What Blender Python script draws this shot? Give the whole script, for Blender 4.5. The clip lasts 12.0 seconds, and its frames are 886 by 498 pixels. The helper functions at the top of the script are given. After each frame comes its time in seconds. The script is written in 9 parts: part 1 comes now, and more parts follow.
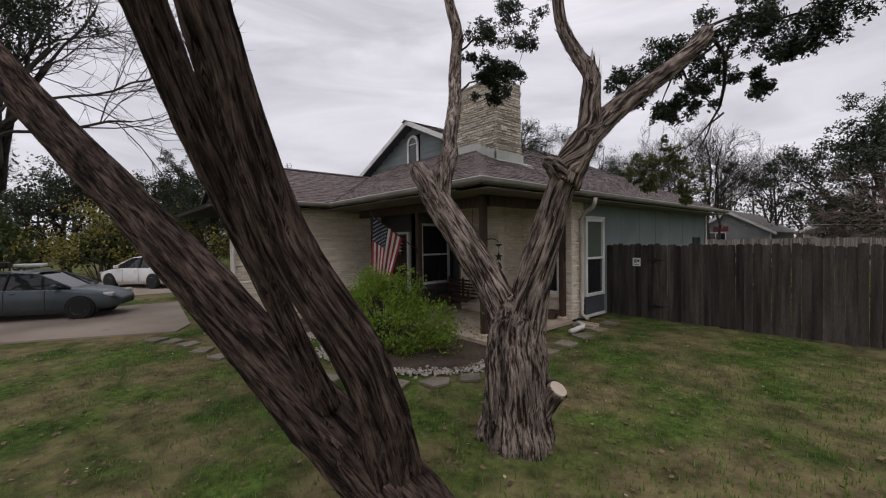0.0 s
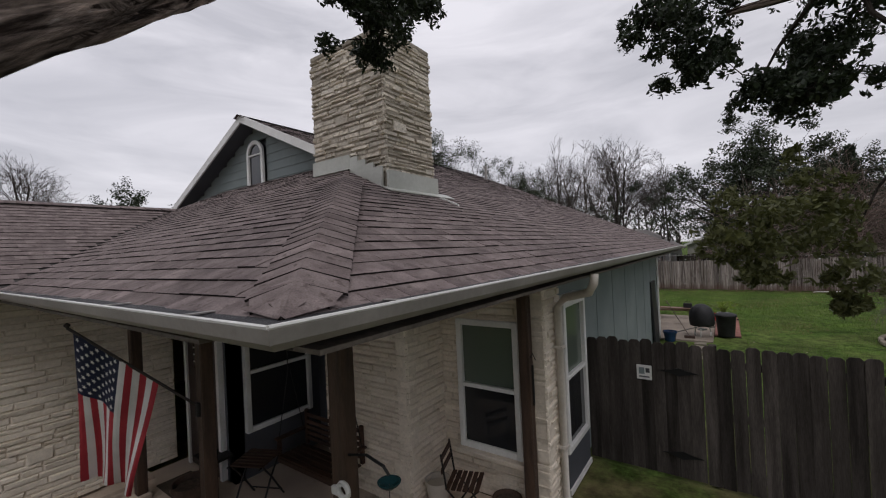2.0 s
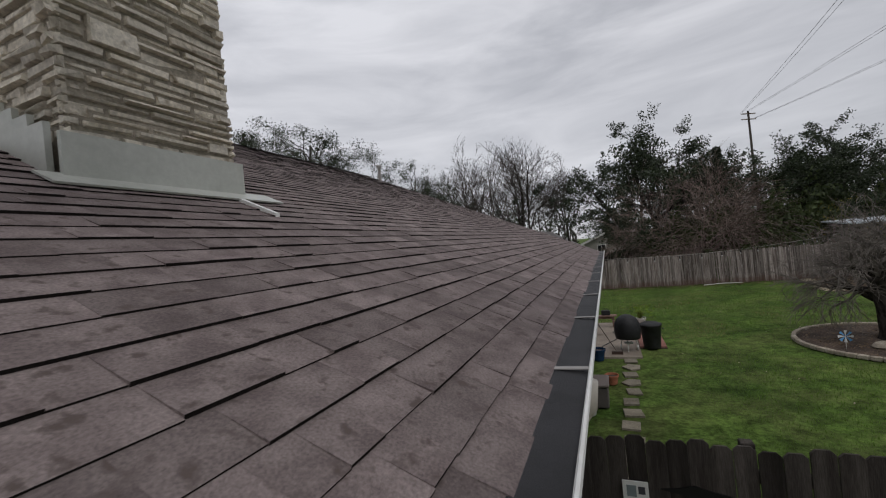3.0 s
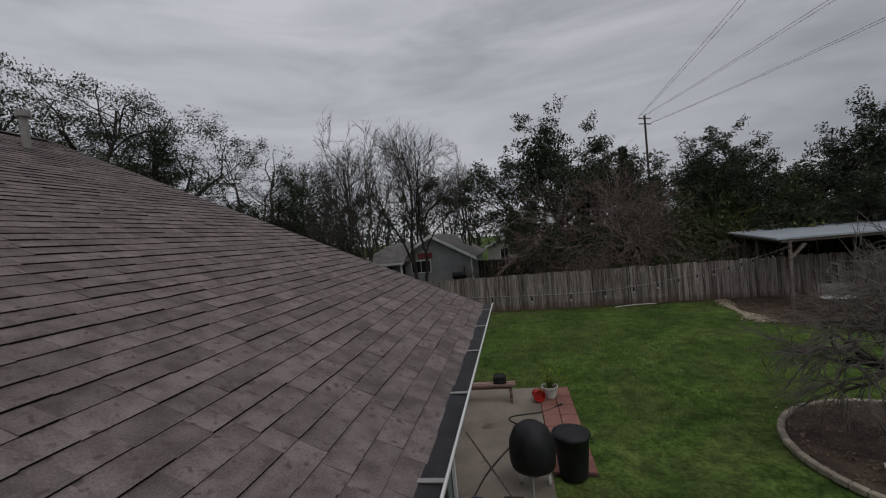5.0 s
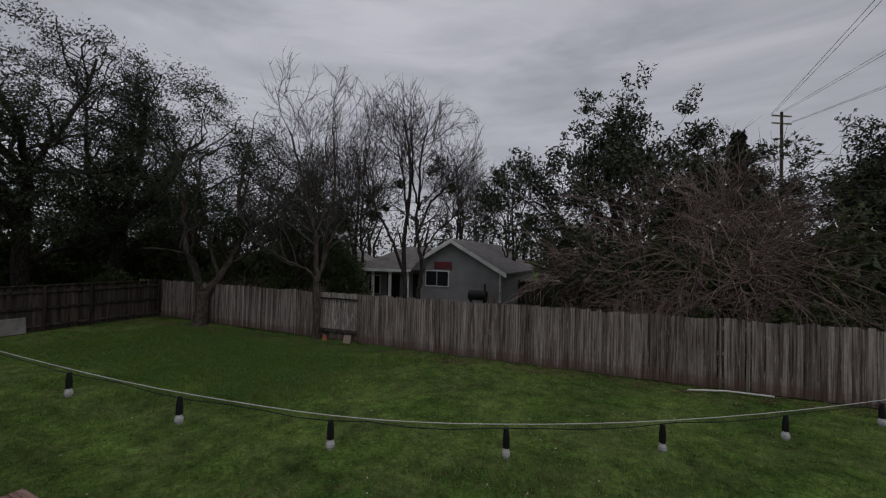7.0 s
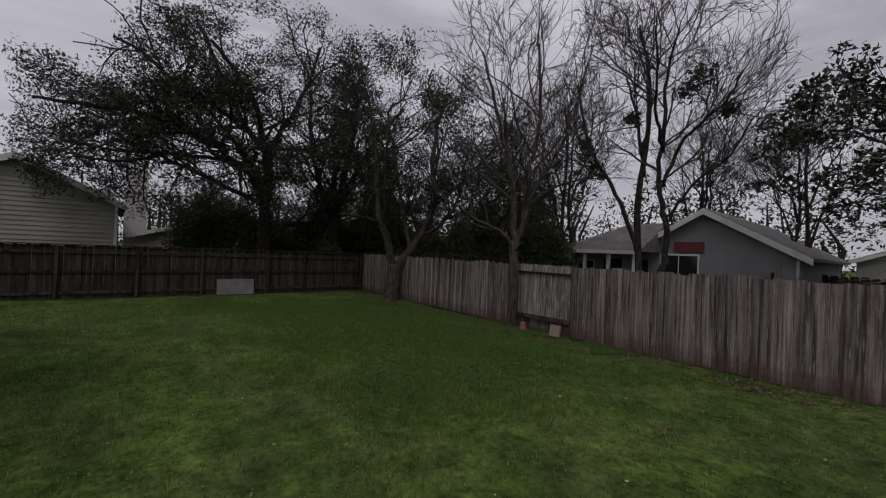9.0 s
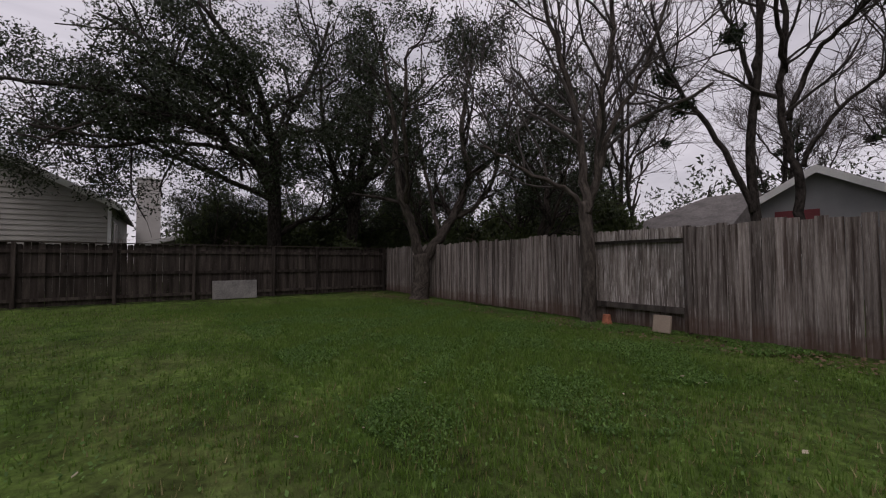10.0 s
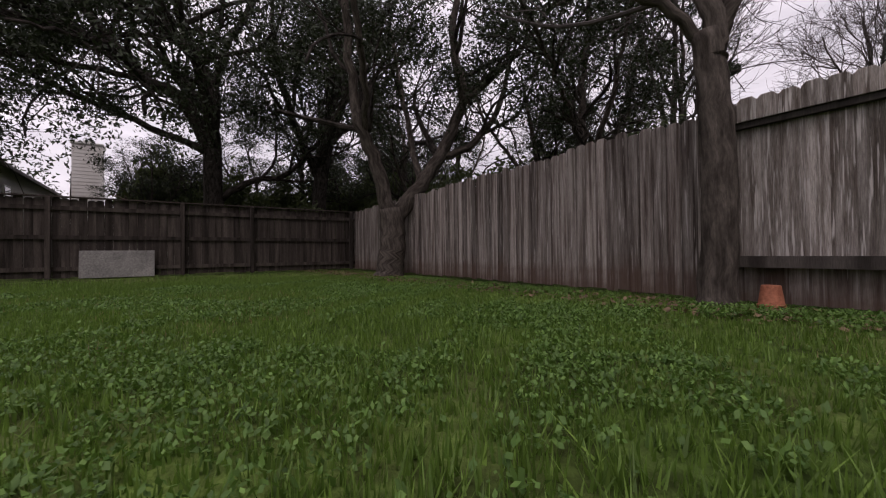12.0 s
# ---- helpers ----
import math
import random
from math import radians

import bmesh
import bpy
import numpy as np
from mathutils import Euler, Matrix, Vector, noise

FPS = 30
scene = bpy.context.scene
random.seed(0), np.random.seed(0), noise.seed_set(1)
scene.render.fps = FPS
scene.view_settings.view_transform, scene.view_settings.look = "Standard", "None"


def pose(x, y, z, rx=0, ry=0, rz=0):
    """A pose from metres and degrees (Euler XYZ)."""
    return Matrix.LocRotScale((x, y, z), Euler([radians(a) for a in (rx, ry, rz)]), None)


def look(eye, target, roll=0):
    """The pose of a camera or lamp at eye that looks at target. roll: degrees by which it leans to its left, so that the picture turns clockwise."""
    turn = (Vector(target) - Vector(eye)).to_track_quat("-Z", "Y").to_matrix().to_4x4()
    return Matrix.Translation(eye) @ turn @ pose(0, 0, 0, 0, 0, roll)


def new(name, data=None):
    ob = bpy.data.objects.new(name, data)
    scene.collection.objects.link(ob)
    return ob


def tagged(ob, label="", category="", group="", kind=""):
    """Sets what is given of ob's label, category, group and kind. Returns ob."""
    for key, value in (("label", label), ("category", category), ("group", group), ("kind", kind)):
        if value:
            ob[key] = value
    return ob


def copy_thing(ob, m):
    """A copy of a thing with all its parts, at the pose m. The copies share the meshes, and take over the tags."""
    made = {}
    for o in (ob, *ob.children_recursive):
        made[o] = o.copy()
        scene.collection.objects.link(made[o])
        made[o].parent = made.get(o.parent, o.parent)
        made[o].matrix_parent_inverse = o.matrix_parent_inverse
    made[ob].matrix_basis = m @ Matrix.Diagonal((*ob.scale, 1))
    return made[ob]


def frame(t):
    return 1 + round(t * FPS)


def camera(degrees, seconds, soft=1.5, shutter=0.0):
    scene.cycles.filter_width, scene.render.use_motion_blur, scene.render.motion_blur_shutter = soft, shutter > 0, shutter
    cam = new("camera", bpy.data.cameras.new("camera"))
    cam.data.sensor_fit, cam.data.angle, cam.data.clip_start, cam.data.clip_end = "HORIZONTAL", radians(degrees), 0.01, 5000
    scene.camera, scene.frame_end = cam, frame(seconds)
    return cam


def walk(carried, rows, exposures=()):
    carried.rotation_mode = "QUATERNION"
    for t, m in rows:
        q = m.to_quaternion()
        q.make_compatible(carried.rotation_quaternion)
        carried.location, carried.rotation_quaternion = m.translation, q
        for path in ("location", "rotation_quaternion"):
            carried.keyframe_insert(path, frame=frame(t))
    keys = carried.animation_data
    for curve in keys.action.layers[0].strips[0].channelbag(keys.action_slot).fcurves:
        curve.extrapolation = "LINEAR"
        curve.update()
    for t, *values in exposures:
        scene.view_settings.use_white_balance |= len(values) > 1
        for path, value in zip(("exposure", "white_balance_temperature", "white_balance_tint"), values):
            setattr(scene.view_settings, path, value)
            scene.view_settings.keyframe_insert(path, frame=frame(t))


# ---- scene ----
cam = camera(96.0, 12.0, 1.15, 0.03)
EXPOSURES = [(0.0, 0.35, 6550, 15), (1.0, 0.35, 6550, 15), (2.0, 0.3, 6500, 14), (3.0, 0.15, 6450, 10), (5.5, -0.4, 6350, 9), (6.5, -0.42, 6300, 11), (7.5, -0.36, 6300, 15), (9.5, -0.25, 6500, 19), (10.0, 0.1, 6600, 21), (10.5, 0.34, 6650, 22), (12.0, 0.56, 6750, 25)]
PATH = [
    (0, (4.488, -4.791, 1.991), (2.986, -3.472, 1.95), -0.8),
    (0.5, (3.764, -3.897, 2.24), (2.312, -2.522, 2.203), -1.7),
    (1, (2.717, -2.628, 2.634), (1.329, -1.188, 2.634), -1.2),
    (1.5, (2.045, -1.793, 3.099), (0.744, -0.274, 3.089), -1.8),
    (2, (1.206, -0.76, 3.224), (0.053, 0.874, 3.231), -2.7),
    (2.5, (0.665, 0.543, 3.37), (-0.334, 2.276, 3.384), -4.1),
    (3, (0.202, 1.876, 3.491), (-0.558, 3.726, 3.5), -5.9),
    (3.5, (-0.085, 3.5, 3.64), (-0.635, 5.422, 3.6), -5.0),
    (5.5, (0.876, 10.198, 4.097), (0.541, 12.169, 4.043), -5.4),
    (6, (1.351, 12.2, 3.836), (0.984, 14.166, 3.794), -4.6),
    (6.5, (1.953, 14.32, 3.446), (1.476, 16.262, 3.447), -2.0),
    (7, (3.033, 16.347, 3.323), (2.277, 18.198, 3.359), 1.2),
    (7.5, (3.632, 18.024, 3.163), (2.533, 19.694, 3.221), 4.4),
    (9.5, (-1.315, 20.665, 1.625), (-2.908, 21.873, 1.659), 0.6),
    (10, (-2.419, 21.734, 1.234), (-4.045, 22.897, 1.298), -0.2),
    (10.5, (-3.428, 22.546, 0.892), (-5.053, 23.71, 0.954), -0.4),
    (11, (-4.264, 23.413, 0.616), (-5.895, 24.569, 0.68), -0.2),
    (11.5, (-5.045, 24.114, 0.552), (-6.672, 25.277, 0.592), -0.5),
    (12, (-5.783, 24.795, 0.484), (-7.424, 25.937, 0.505), -0.6),
]
walk(cam, [(t, look(eye, target, roll)) for t, eye, target, roll in PATH], EXPOSURES)

# ---- light ----
world = bpy.data.worlds.new("overcast")
scene.world = world
world.use_nodes = True
wt = world.node_tree
wn, wl = wt.nodes, wt.links
wn.clear()


def wnode(kind):
    return wn.new(kind)


w_out = wnode("ShaderNodeOutputWorld")
w_bg = wnode("ShaderNodeBackground")
w_sky = wnode("ShaderNodeTexSky")
w_sky.sky_type, w_sky.sun_disc = "NISHITA", False
w_sky.sun_elevation, w_sky.sun_rotation = radians(56), radians(229)
w_co = wnode("ShaderNodeTexCoord")
w_sep = wnode("ShaderNodeSeparateXYZ")
w_map = wnode("ShaderNodeMapping")
w_map.inputs["Scale"].default_value = (1.0, 1.0, 4.5)
w_n1 = wnode("ShaderNodeTexNoise")
w_n1.inputs["Scale"].default_value, w_n1.inputs["Detail"].default_value, w_n1.inputs["Roughness"].default_value = 2.2, 6.0, 0.55
w_n1.inputs["Distortion"].default_value = 0.6
w_ramp = wnode("ShaderNodeValToRGB")
w_ramp.color_ramp.elements[0].position, w_ramp.color_ramp.elements[0].color = 0.32, (0.44, 0.445, 0.475, 1)
w_ramp.color_ramp.elements[1].position, w_ramp.color_ramp.elements[1].color = 0.66, (0.66, 0.66, 0.69, 1)
# an overcast dome is brighter overhead than at the horizon
w_grad = wnode("ShaderNodeMapRange")
w_grad.inputs["From Min"].default_value, w_grad.inputs["From Max"].default_value = 0.0, 1.0
w_grad.inputs["To Min"].default_value, w_grad.inputs["To Max"].default_value = 0.95, 1.15
w_mul = wnode("ShaderNodeVectorMath")
w_mul.operation = "SCALE"
w_mix = wnode("ShaderNodeMix")
w_mix.data_type = "RGBA"
w_mix.inputs["Factor"].default_value = 0.93
w_skys = wnode("ShaderNodeVectorMath")
w_skys.operation = "SCALE"
w_skys.inputs["Scale"].default_value = 0.1
wl.new(w_co.outputs["Generated"], w_map.inputs["Vector"])
wl.new(w_map.outputs[0], w_n1.inputs["Vector"])
wl.new(w_n1.outputs["Fac"], w_ramp.inputs[0])
wl.new(w_co.outputs["Generated"], w_sep.inputs[0])
wl.new(w_sep.outputs["Z"], w_grad.inputs["Value"])
wl.new(w_ramp.outputs[0], w_mul.inputs[0])
w_east = wnode("ShaderNodeMapRange")
w_east.inputs["From Min"].default_value, w_east.inputs["From Max"].default_value = -0.2, 0.9
w_east.inputs["To Min"].default_value, w_east.inputs["To Max"].default_value = 1.0, 0.74
w_side = wnode("ShaderNodeMath")
w_side.operation = "MULTIPLY"
wl.new(w_sep.outputs["X"], w_east.inputs["Value"])
wl.new(w_grad.outputs[0], w_side.inputs[0])
wl.new(w_east.outputs[0], w_side.inputs[1])
wl.new(w_side.outputs[0], w_mul.inputs["Scale"])
wl.new(w_sky.outputs[0], w_skys.inputs[0])
wl.new(w_skys.outputs[0], w_mix.inputs["A"])
wl.new(w_mul.outputs[0], w_mix.inputs["B"])
wl.new(w_mix.outputs["Result"], w_bg.inputs["Color"])
wl.new(w_bg.outputs[0], w_out.inputs[0])
w_bg.inputs["Strength"].default_value = 1.0

sun_data = bpy.data.lights.new("sun", "SUN")
sun_data.energy, sun_data.angle, sun_data.color = 0.65, radians(30), (1.0, 0.97, 0.93)
sun = new("sun", sun_data)
sun.matrix_world = look((0, 0, 30), (-15, 13, 0))


# ---- mesh helpers ----
class MB:
    """Collects vertices and faces of one mesh."""

    def __init__(self):
        self.v, self.f, self.g = [], [], {}

    def add(self, verts, faces):
        b = len(self.v)
        self.v.extend([tuple(p) for p in verts])
        self.f.extend([tuple(i + b for i in q) for q in faces])
        return self

    def box(self, c, s, rz=0.0, m=None, top=(1.0, 1.0)):
        x, y, z = s[0] / 2, s[1] / 2, s[2] / 2
        tx, ty = x * top[0], y * top[1]
        pts = [(-x, -y, -z), (x, -y, -z), (x, y, -z), (-x, y, -z), (-tx, -ty, z), (tx, -ty, z), (tx, ty, z), (-tx, ty, z)]
        mm = (m if m is not None else Matrix.Rotation(rz, 4, "Z"))
        pts = [mm @ Vector(p) + Vector(c) for p in pts]
        return self.add(pts, [(0, 3, 2, 1), (4, 5, 6, 7), (0, 1, 5, 4), (1, 2, 6, 5), (2, 3, 7, 6), (3, 0, 4, 7)])

    def cbox(self, c, s, b=0.01, rz=0.0):
        """A box with a chamfered top and chamfered upright edges."""
        x, y, z = s[0] / 2, s[1] / 2, s[2] / 2
        r = Matrix.Rotation(rz, 3, "Z")

        def ring(k, h):
            xx, yy = x - k, y - k
            return [(-xx + b, -yy, h), (xx - b, -yy, h), (xx, -yy + b, h), (xx, yy - b, h), (xx - b, yy, h), (-xx + b, yy, h), (-xx, yy - b, h), (-xx, -yy + b, h)]

        pts = ring(b * 0.5, -z) + ring(0, -z + b) + ring(0, z - b) + ring(b, z)
        fs = [tuple(reversed(range(8))), tuple(range(24, 32))]
        for k in range(3):
            fs += [(k * 8 + i, k * 8 + (i + 1) % 8, k * 8 + 8 + (i + 1) % 8, k * 8 + 8 + i) for i in range(8)]
        return self.add([r @ Vector(p) + Vector(c) for p in pts], fs)

    def prism(self, poly, off):
        n = len(poly)
        a = [Vector(p) for p in poly]
        o = Vector(off)
        fs = [tuple(reversed(range(n))), tuple(range(n, 2 * n))]
        fs += [(i, (i + 1) % n, n + (i + 1) % n, n + i) for i in range(n)]
        return self.add(a + [p + o for p in a], fs)

    def quad(self, *pts):
        return self.add(pts, [tuple(range(len(pts)))])

    def tube(self, pts, radii, n=8, lobe=0.0, seed=0, cap=True, twist=0.0):
        pts = [Vector(p) for p in pts]
        if not hasattr(radii, "__len__"):
            radii = [radii] * len(pts)
        rng = random.Random(seed)
        ph = [rng.uniform(0, 6.28) for _ in range(4)]
        base = len(self.v)
        up = Vector((0.13, 0.31, 0.94))
        prev = None
        run = 0.0
        for i, p in enumerate(pts):
            d = (pts[min(i + 1, len(pts) - 1)] - pts[max(i - 1, 0)]).normalized()
            a = d.cross(up if prev is None else prev)
            if a.length < 1e-3:
                a = d.cross(Vector((1, 0, 0)))
            a.normalize()
            b = d.cross(a).normalized()
            prev = up if prev is None else prev
            if i:
                run += (p - pts[i - 1]).length
            for k in range(n):
                t = 2 * math.pi * k / n
                r = radii[i]
                gx, gy, gz = math.cos(t + twist * i), math.sin(t + twist * i), run + ph[0]
                lb = lobe[i] if hasattr(lobe, "__len__") else lobe
                if lb:
                    big = noise.noise(Vector((gx * 1.6, gy * 1.6, gz * 0.8)))
                    ridge = 1 - 2.2 * abs(noise.noise(Vector((gx * 4.5 + ph[1], gy * 4.5, gz * 0.9))))
                    fine = 1 - 2.4 * abs(noise.noise(Vector((gx * 9.5 + ph[2], gy * 9.5, gz * 1.5))))
                    r *= 1 + lb * (0.9 * big + 0.5 * ridge + 0.3 * fine + 0.1 * rng.uniform(-1, 1))
                self.g[len(self.v)] = (gx * radii[i], gy * radii[i], gz)
                q = p + (a * math.cos(t) + b * math.sin(t)) * r
                self.v.append(tuple(q))
        m = len(pts)
        for i in range(m - 1):
            for k in range(n):
                k2 = (k + 1) % n
                self.f.append((base + i * n + k, base + i * n + k2, base + (i + 1) * n + k2, base + (i + 1) * n + k))
        if cap:
            self.f.append(tuple(base + k for k in reversed(range(n))))
            self.f.append(tuple(base + (m - 1) * n + k for k in range(n)))
        return self

    def lathe(self, prof, c=(0, 0, 0), n=20, sx=1.0, sy=1.0):
        base = len(self.v)
        for r, z in prof:
            for k in range(n):
                t = 2 * math.pi * k / n
                self.v.append((c[0] + r * sx * math.cos(t), c[1] + r * sy * math.sin(t), c[2] + z))
        for i in range(len(prof) - 1):
            for k in range(n):
                k2 = (k + 1) % n
                self.f.append((base + i * n + k, base + i * n + k2, base + (i + 1) * n + k2, base + (i + 1) * n + k))
        self.f.append(tuple(base + k for k in reversed(range(n))))
        self.f.append(tuple(base + (len(prof) - 1) * n + k for k in range(n)))
        return self

    def mesh(self, name, mat, smooth=False):
        me = bpy.data.meshes.new(name)
        me.from_pydata(self.v, [], self.f)
        me.materials.append(mat)
        if smooth:
            me.shade_smooth()
        if self.g:
            at = me.attributes.new("grain", "FLOAT_VECTOR", "POINT")
            flat = []
            for i in range(len(self.v)):
                flat.extend(self.g.get(i, (0.0, 0.0, 0.0)))
            at.data.foreach_set("vector", flat)
        me.update()
        return me


class Leaves:
    """Clusters of small leaves: centre, count, spread, half length, flatness."""

    def __init__(self):
        self.items = []

    def mesh(self, name, mat, seed=1, wide=0.42, tri=False):
        rg = np.random.default_rng(seed)
        cnt = np.array([i[1] for i in self.items])
        c = np.repeat(np.array([tuple(i[0]) for i in self.items]), cnt, axis=0)
        sp = np.repeat(np.array([i[2] for i in self.items]), cnt)
        sz = np.repeat(np.array([i[3] for i in self.items]), cnt)
        fl = np.repeat(np.array([i[4] for i in self.items]), cnt)
        n = len(c)
        off = np.clip(rg.normal(size=(n, 3)), -1.5, 1.5) * sp[:, None]
        off[:, 2] *= fl
        u = rg.normal(size=(n, 3))
        u /= np.linalg.norm(u, axis=1)[:, None]
        w = np.cross(u, rg.normal(size=(n, 3)))
        w /= np.linalg.norm(w, axis=1)[:, None] + 1e-9
        s = (sz * rg.uniform(0.6, 1.35, n))[:, None]
        q = c + off
        if tri:
            return quads_mesh(name, np.stack([q - u * s, q + w * s * wide * 1.9, q + u * s], axis=1), mat)
        return quads_mesh(name, np.stack([q - u * s, q + w * s * wide, q + u * s, q - w * s * wide], axis=1), mat)


def quads_mesh(name, pts, mat):
    """One mesh of many loose faces; pts has the shape (faces, corners, 3)."""
    n, k = pts.shape[0], pts.shape[1]
    me = bpy.data.meshes.new(name)
    me.vertices.add(n * k)
    me.vertices.foreach_set("co", pts.reshape(-1).astype(np.float32))
    me.loops.add(n * k)
    me.loops.foreach_set("vertex_index", np.arange(n * k, dtype=np.int32))
    me.polygons.add(n)
    me.polygons.foreach_set("loop_start", np.arange(0, n * k, k, dtype=np.int32))
    me.materials.append(mat)
    me.update(calc_edges=True)
    return me


def part(name, mb, material, parent=None, label="", smooth=False, kind=""):
    """Links a mesh as one object under a thing or a part."""
    ob = new(name, mb if isinstance(mb, bpy.types.Mesh) else mb.mesh(name, material, smooth))
    ob.parent = parent
    return tagged(ob, label=label, kind=kind)


def thing(name, label, category, at=(0, 0, 0), rz=0.0, group="", kind=""):
    ob = new(name)
    ob.matrix_world = pose(*at, 0, 0, rz)
    ob.empty_display_size = 0.1
    return tagged(ob, label, category, group, kind)


# ---- materials ----
def material(name, c1, c2, rough=0.8, scale=3.0, fine=40.0, bump=0.25, metal=0.0, rnd=0.0, island=0.0, stretch=(1, 1, 1), spec=0.4, fine_mix=0.35, contrast=(0.35, 0.65), dist=0.0, c3=None, spots=0.0, bump_dist=0.02, grain=False):
    """A surface of two tones at a large and a fine scale, with relief, and stains of a third tone."""
    m = bpy.data.materials.new(name)
    m.use_nodes = True
    nt = m.node_tree
    n, l = nt.nodes, nt.links
    b = n["Principled BSDF"]
    co = n.new("ShaderNodeTexCoord")
    mp = n.new("ShaderNodeMapping")
    mp.inputs["Scale"].default_value = stretch
    if grain:
        ga = n.new("ShaderNodeAttribute")
        ga.attribute_name = "grain"
        l.new(ga.outputs["Vector"], mp.inputs["Vector"])
    else:
        l.new(co.outputs["Object"], mp.inputs["Vector"])
    vec = mp.outputs[0]
    if rnd or island:
        # shift the grain from piece to piece
        if island:
            src = n.new("ShaderNodeNewGeometry").outputs["Random Per Island"]
        else:
            src = n.new("ShaderNodeObjectInfo").outputs["Random"]
        sh = n.new("ShaderNodeVectorMath")
        sh.operation = "MULTIPLY_ADD"
        cb = n.new("ShaderNodeCombineXYZ")
        for i in range(3):
            l.new(src, cb.inputs[i])
        l.new(cb.outputs[0], sh.inputs[0])
        sh.inputs[1].default_value = (37.0, 53.0, 71.0)
        l.new(vec, sh.inputs[2])
        vec = sh.outputs[0]
    n1 = n.new("ShaderNodeTexNoise")
    n1.inputs["Scale"].default_value, n1.inputs["Detail"].default_value, n1.inputs["Distortion"].default_value = scale, 5.0, dist
    n2 = n.new("ShaderNodeTexNoise")
    n2.inputs["Scale"].default_value, n2.inputs["Detail"].default_value, n2.inputs["Roughness"].default_value = fine, 6.0, 0.65
    l.new(vec, n1.inputs["Vector"])
    l.new(vec, n2.inputs["Vector"])
    r1 = n.new("ShaderNodeValToRGB")
    r1.color_ramp.elements[0].position, r1.color_ramp.elements[1].position = contrast
    r1.color_ramp.elements[0].color, r1.color_ramp.elements[1].color = (*c1, 1), (*c2, 1)
    l.new(n1.outputs["Fac"], r1.inputs[0])
    col = r1.outputs[0]
    mr = n.new("ShaderNodeMapRange")
    mr.inputs["From Min"].default_value, mr.inputs["From Max"].default_value = 0.3, 0.7
    mr.inputs["To Min"].default_value, mr.inputs["To Max"].default_value = 1 - fine_mix, 1 + fine_mix
    l.new(n2.outputs["Fac"], mr.inputs["Value"])
    fac = mr.outputs[0]
    if rnd or island:
        k = rnd or island
        mr2 = n.new("ShaderNodeMapRange")
        mr2.inputs["To Min"].default_value, mr2.inputs["To Max"].default_value = 1 - k, 1 + k
        l.new(src, mr2.inputs["Value"])
        mu = n.new("ShaderNodeMath")
        mu.operation = "MULTIPLY"
        l.new(fac, mu.inputs[0])
        l.new(mr2.outputs[0], mu.inputs[1])
        fac = mu.outputs[0]
    sc = n.new("ShaderNodeVectorMath")
    sc.operation = "SCALE"
    l.new(col, sc.inputs[0])
    l.new(fac, sc.inputs["Scale"])
    col = sc.outputs[0]
    if c3:
        n3 = n.new("ShaderNodeTexNoise")
        n3.inputs["Scale"].default_value, n3.inputs["Detail"].default_value = scale * 2.7, 7.0
        l.new(vec, n3.inputs["Vector"])
        r3 = n.new("ShaderNodeValToRGB")
        r3.color_ramp.elements[0].position, r3.color_ramp.elements[1].position = 0.68 - spots, 0.78 - spots
        l.new(n3.outputs["Fac"], r3.inputs[0])
        mx = n.new("ShaderNodeMix")
        mx.data_type = "RGBA"
        l.new(r3.outputs[0], mx.inputs["Factor"])
        l.new(col, mx.inputs["A"])
        mx.inputs["B"].default_value = (*c3, 1)
        col = mx.outputs["Result"]
    l.new(col, b.inputs["Base Color"])
    b.inputs["Roughness"].default_value, b.inputs["Metallic"].default_value = rough, metal
    b.inputs["Specular IOR Level"].default_value = spec
    if bump:
        bp = n.new("ShaderNodeBump")
        bp.inputs["Strength"].default_value, bp.inputs["Distance"].default_value = bump, bump_dist
        l.new(n2.outputs["Fac"], bp.inputs["Height"])
        l.new(bp.outputs[0], b.inputs["Normal"])
    return m


def plain(name, c, rough=0.5, metal=0.0, var=0.08, spec=0.5):
    return material(name, [x * (1 - var) for x in c], [x * (1 + var) for x in c], rough, 4.0, 60.0, 0.08, metal, spec=spec, fine_mix=var)


def leaf_material(name, c1, c2, trans=0.25):
    m = material(name, c1, c2, 0.55, 1.2, 9.0, 0.0, island=0.35, fine_mix=0.25, spec=0.3)
    nt = m.node_tree
    b = nt.nodes["Principled BSDF"]
    tr = nt.nodes.new("ShaderNodeBsdfTranslucent")
    tr.inputs["Color"].default_value = (c2[0] * 1.3, c2[1] * 1.4, c2[2], 1)
    mx = nt.nodes.new("ShaderNodeMixShader")
    mx.inputs[0].default_value = trans
    nt.links.new(b.outputs[0], mx.inputs[1])
    nt.links.new(tr.outputs[0], mx.inputs[2])
    nt.links.new(mx.outputs[0], nt.nodes["Material Output"].inputs[0])
    return m


def glass_material(name, tint=(0.02, 0.022, 0.025), rough=0.03):
    """A window pane before a dark room: a dark gloss sheet."""
    m = bpy.data.materials.new(name)
    m.use_nodes = True
    b = m.node_tree.nodes["Principled BSDF"]
    b.inputs["Base Color"].default_value = (*tint, 1)
    b.inputs["Roughness"].default_value = rough
    b.inputs["Specular IOR Level"].default_value = 0.5
    return m


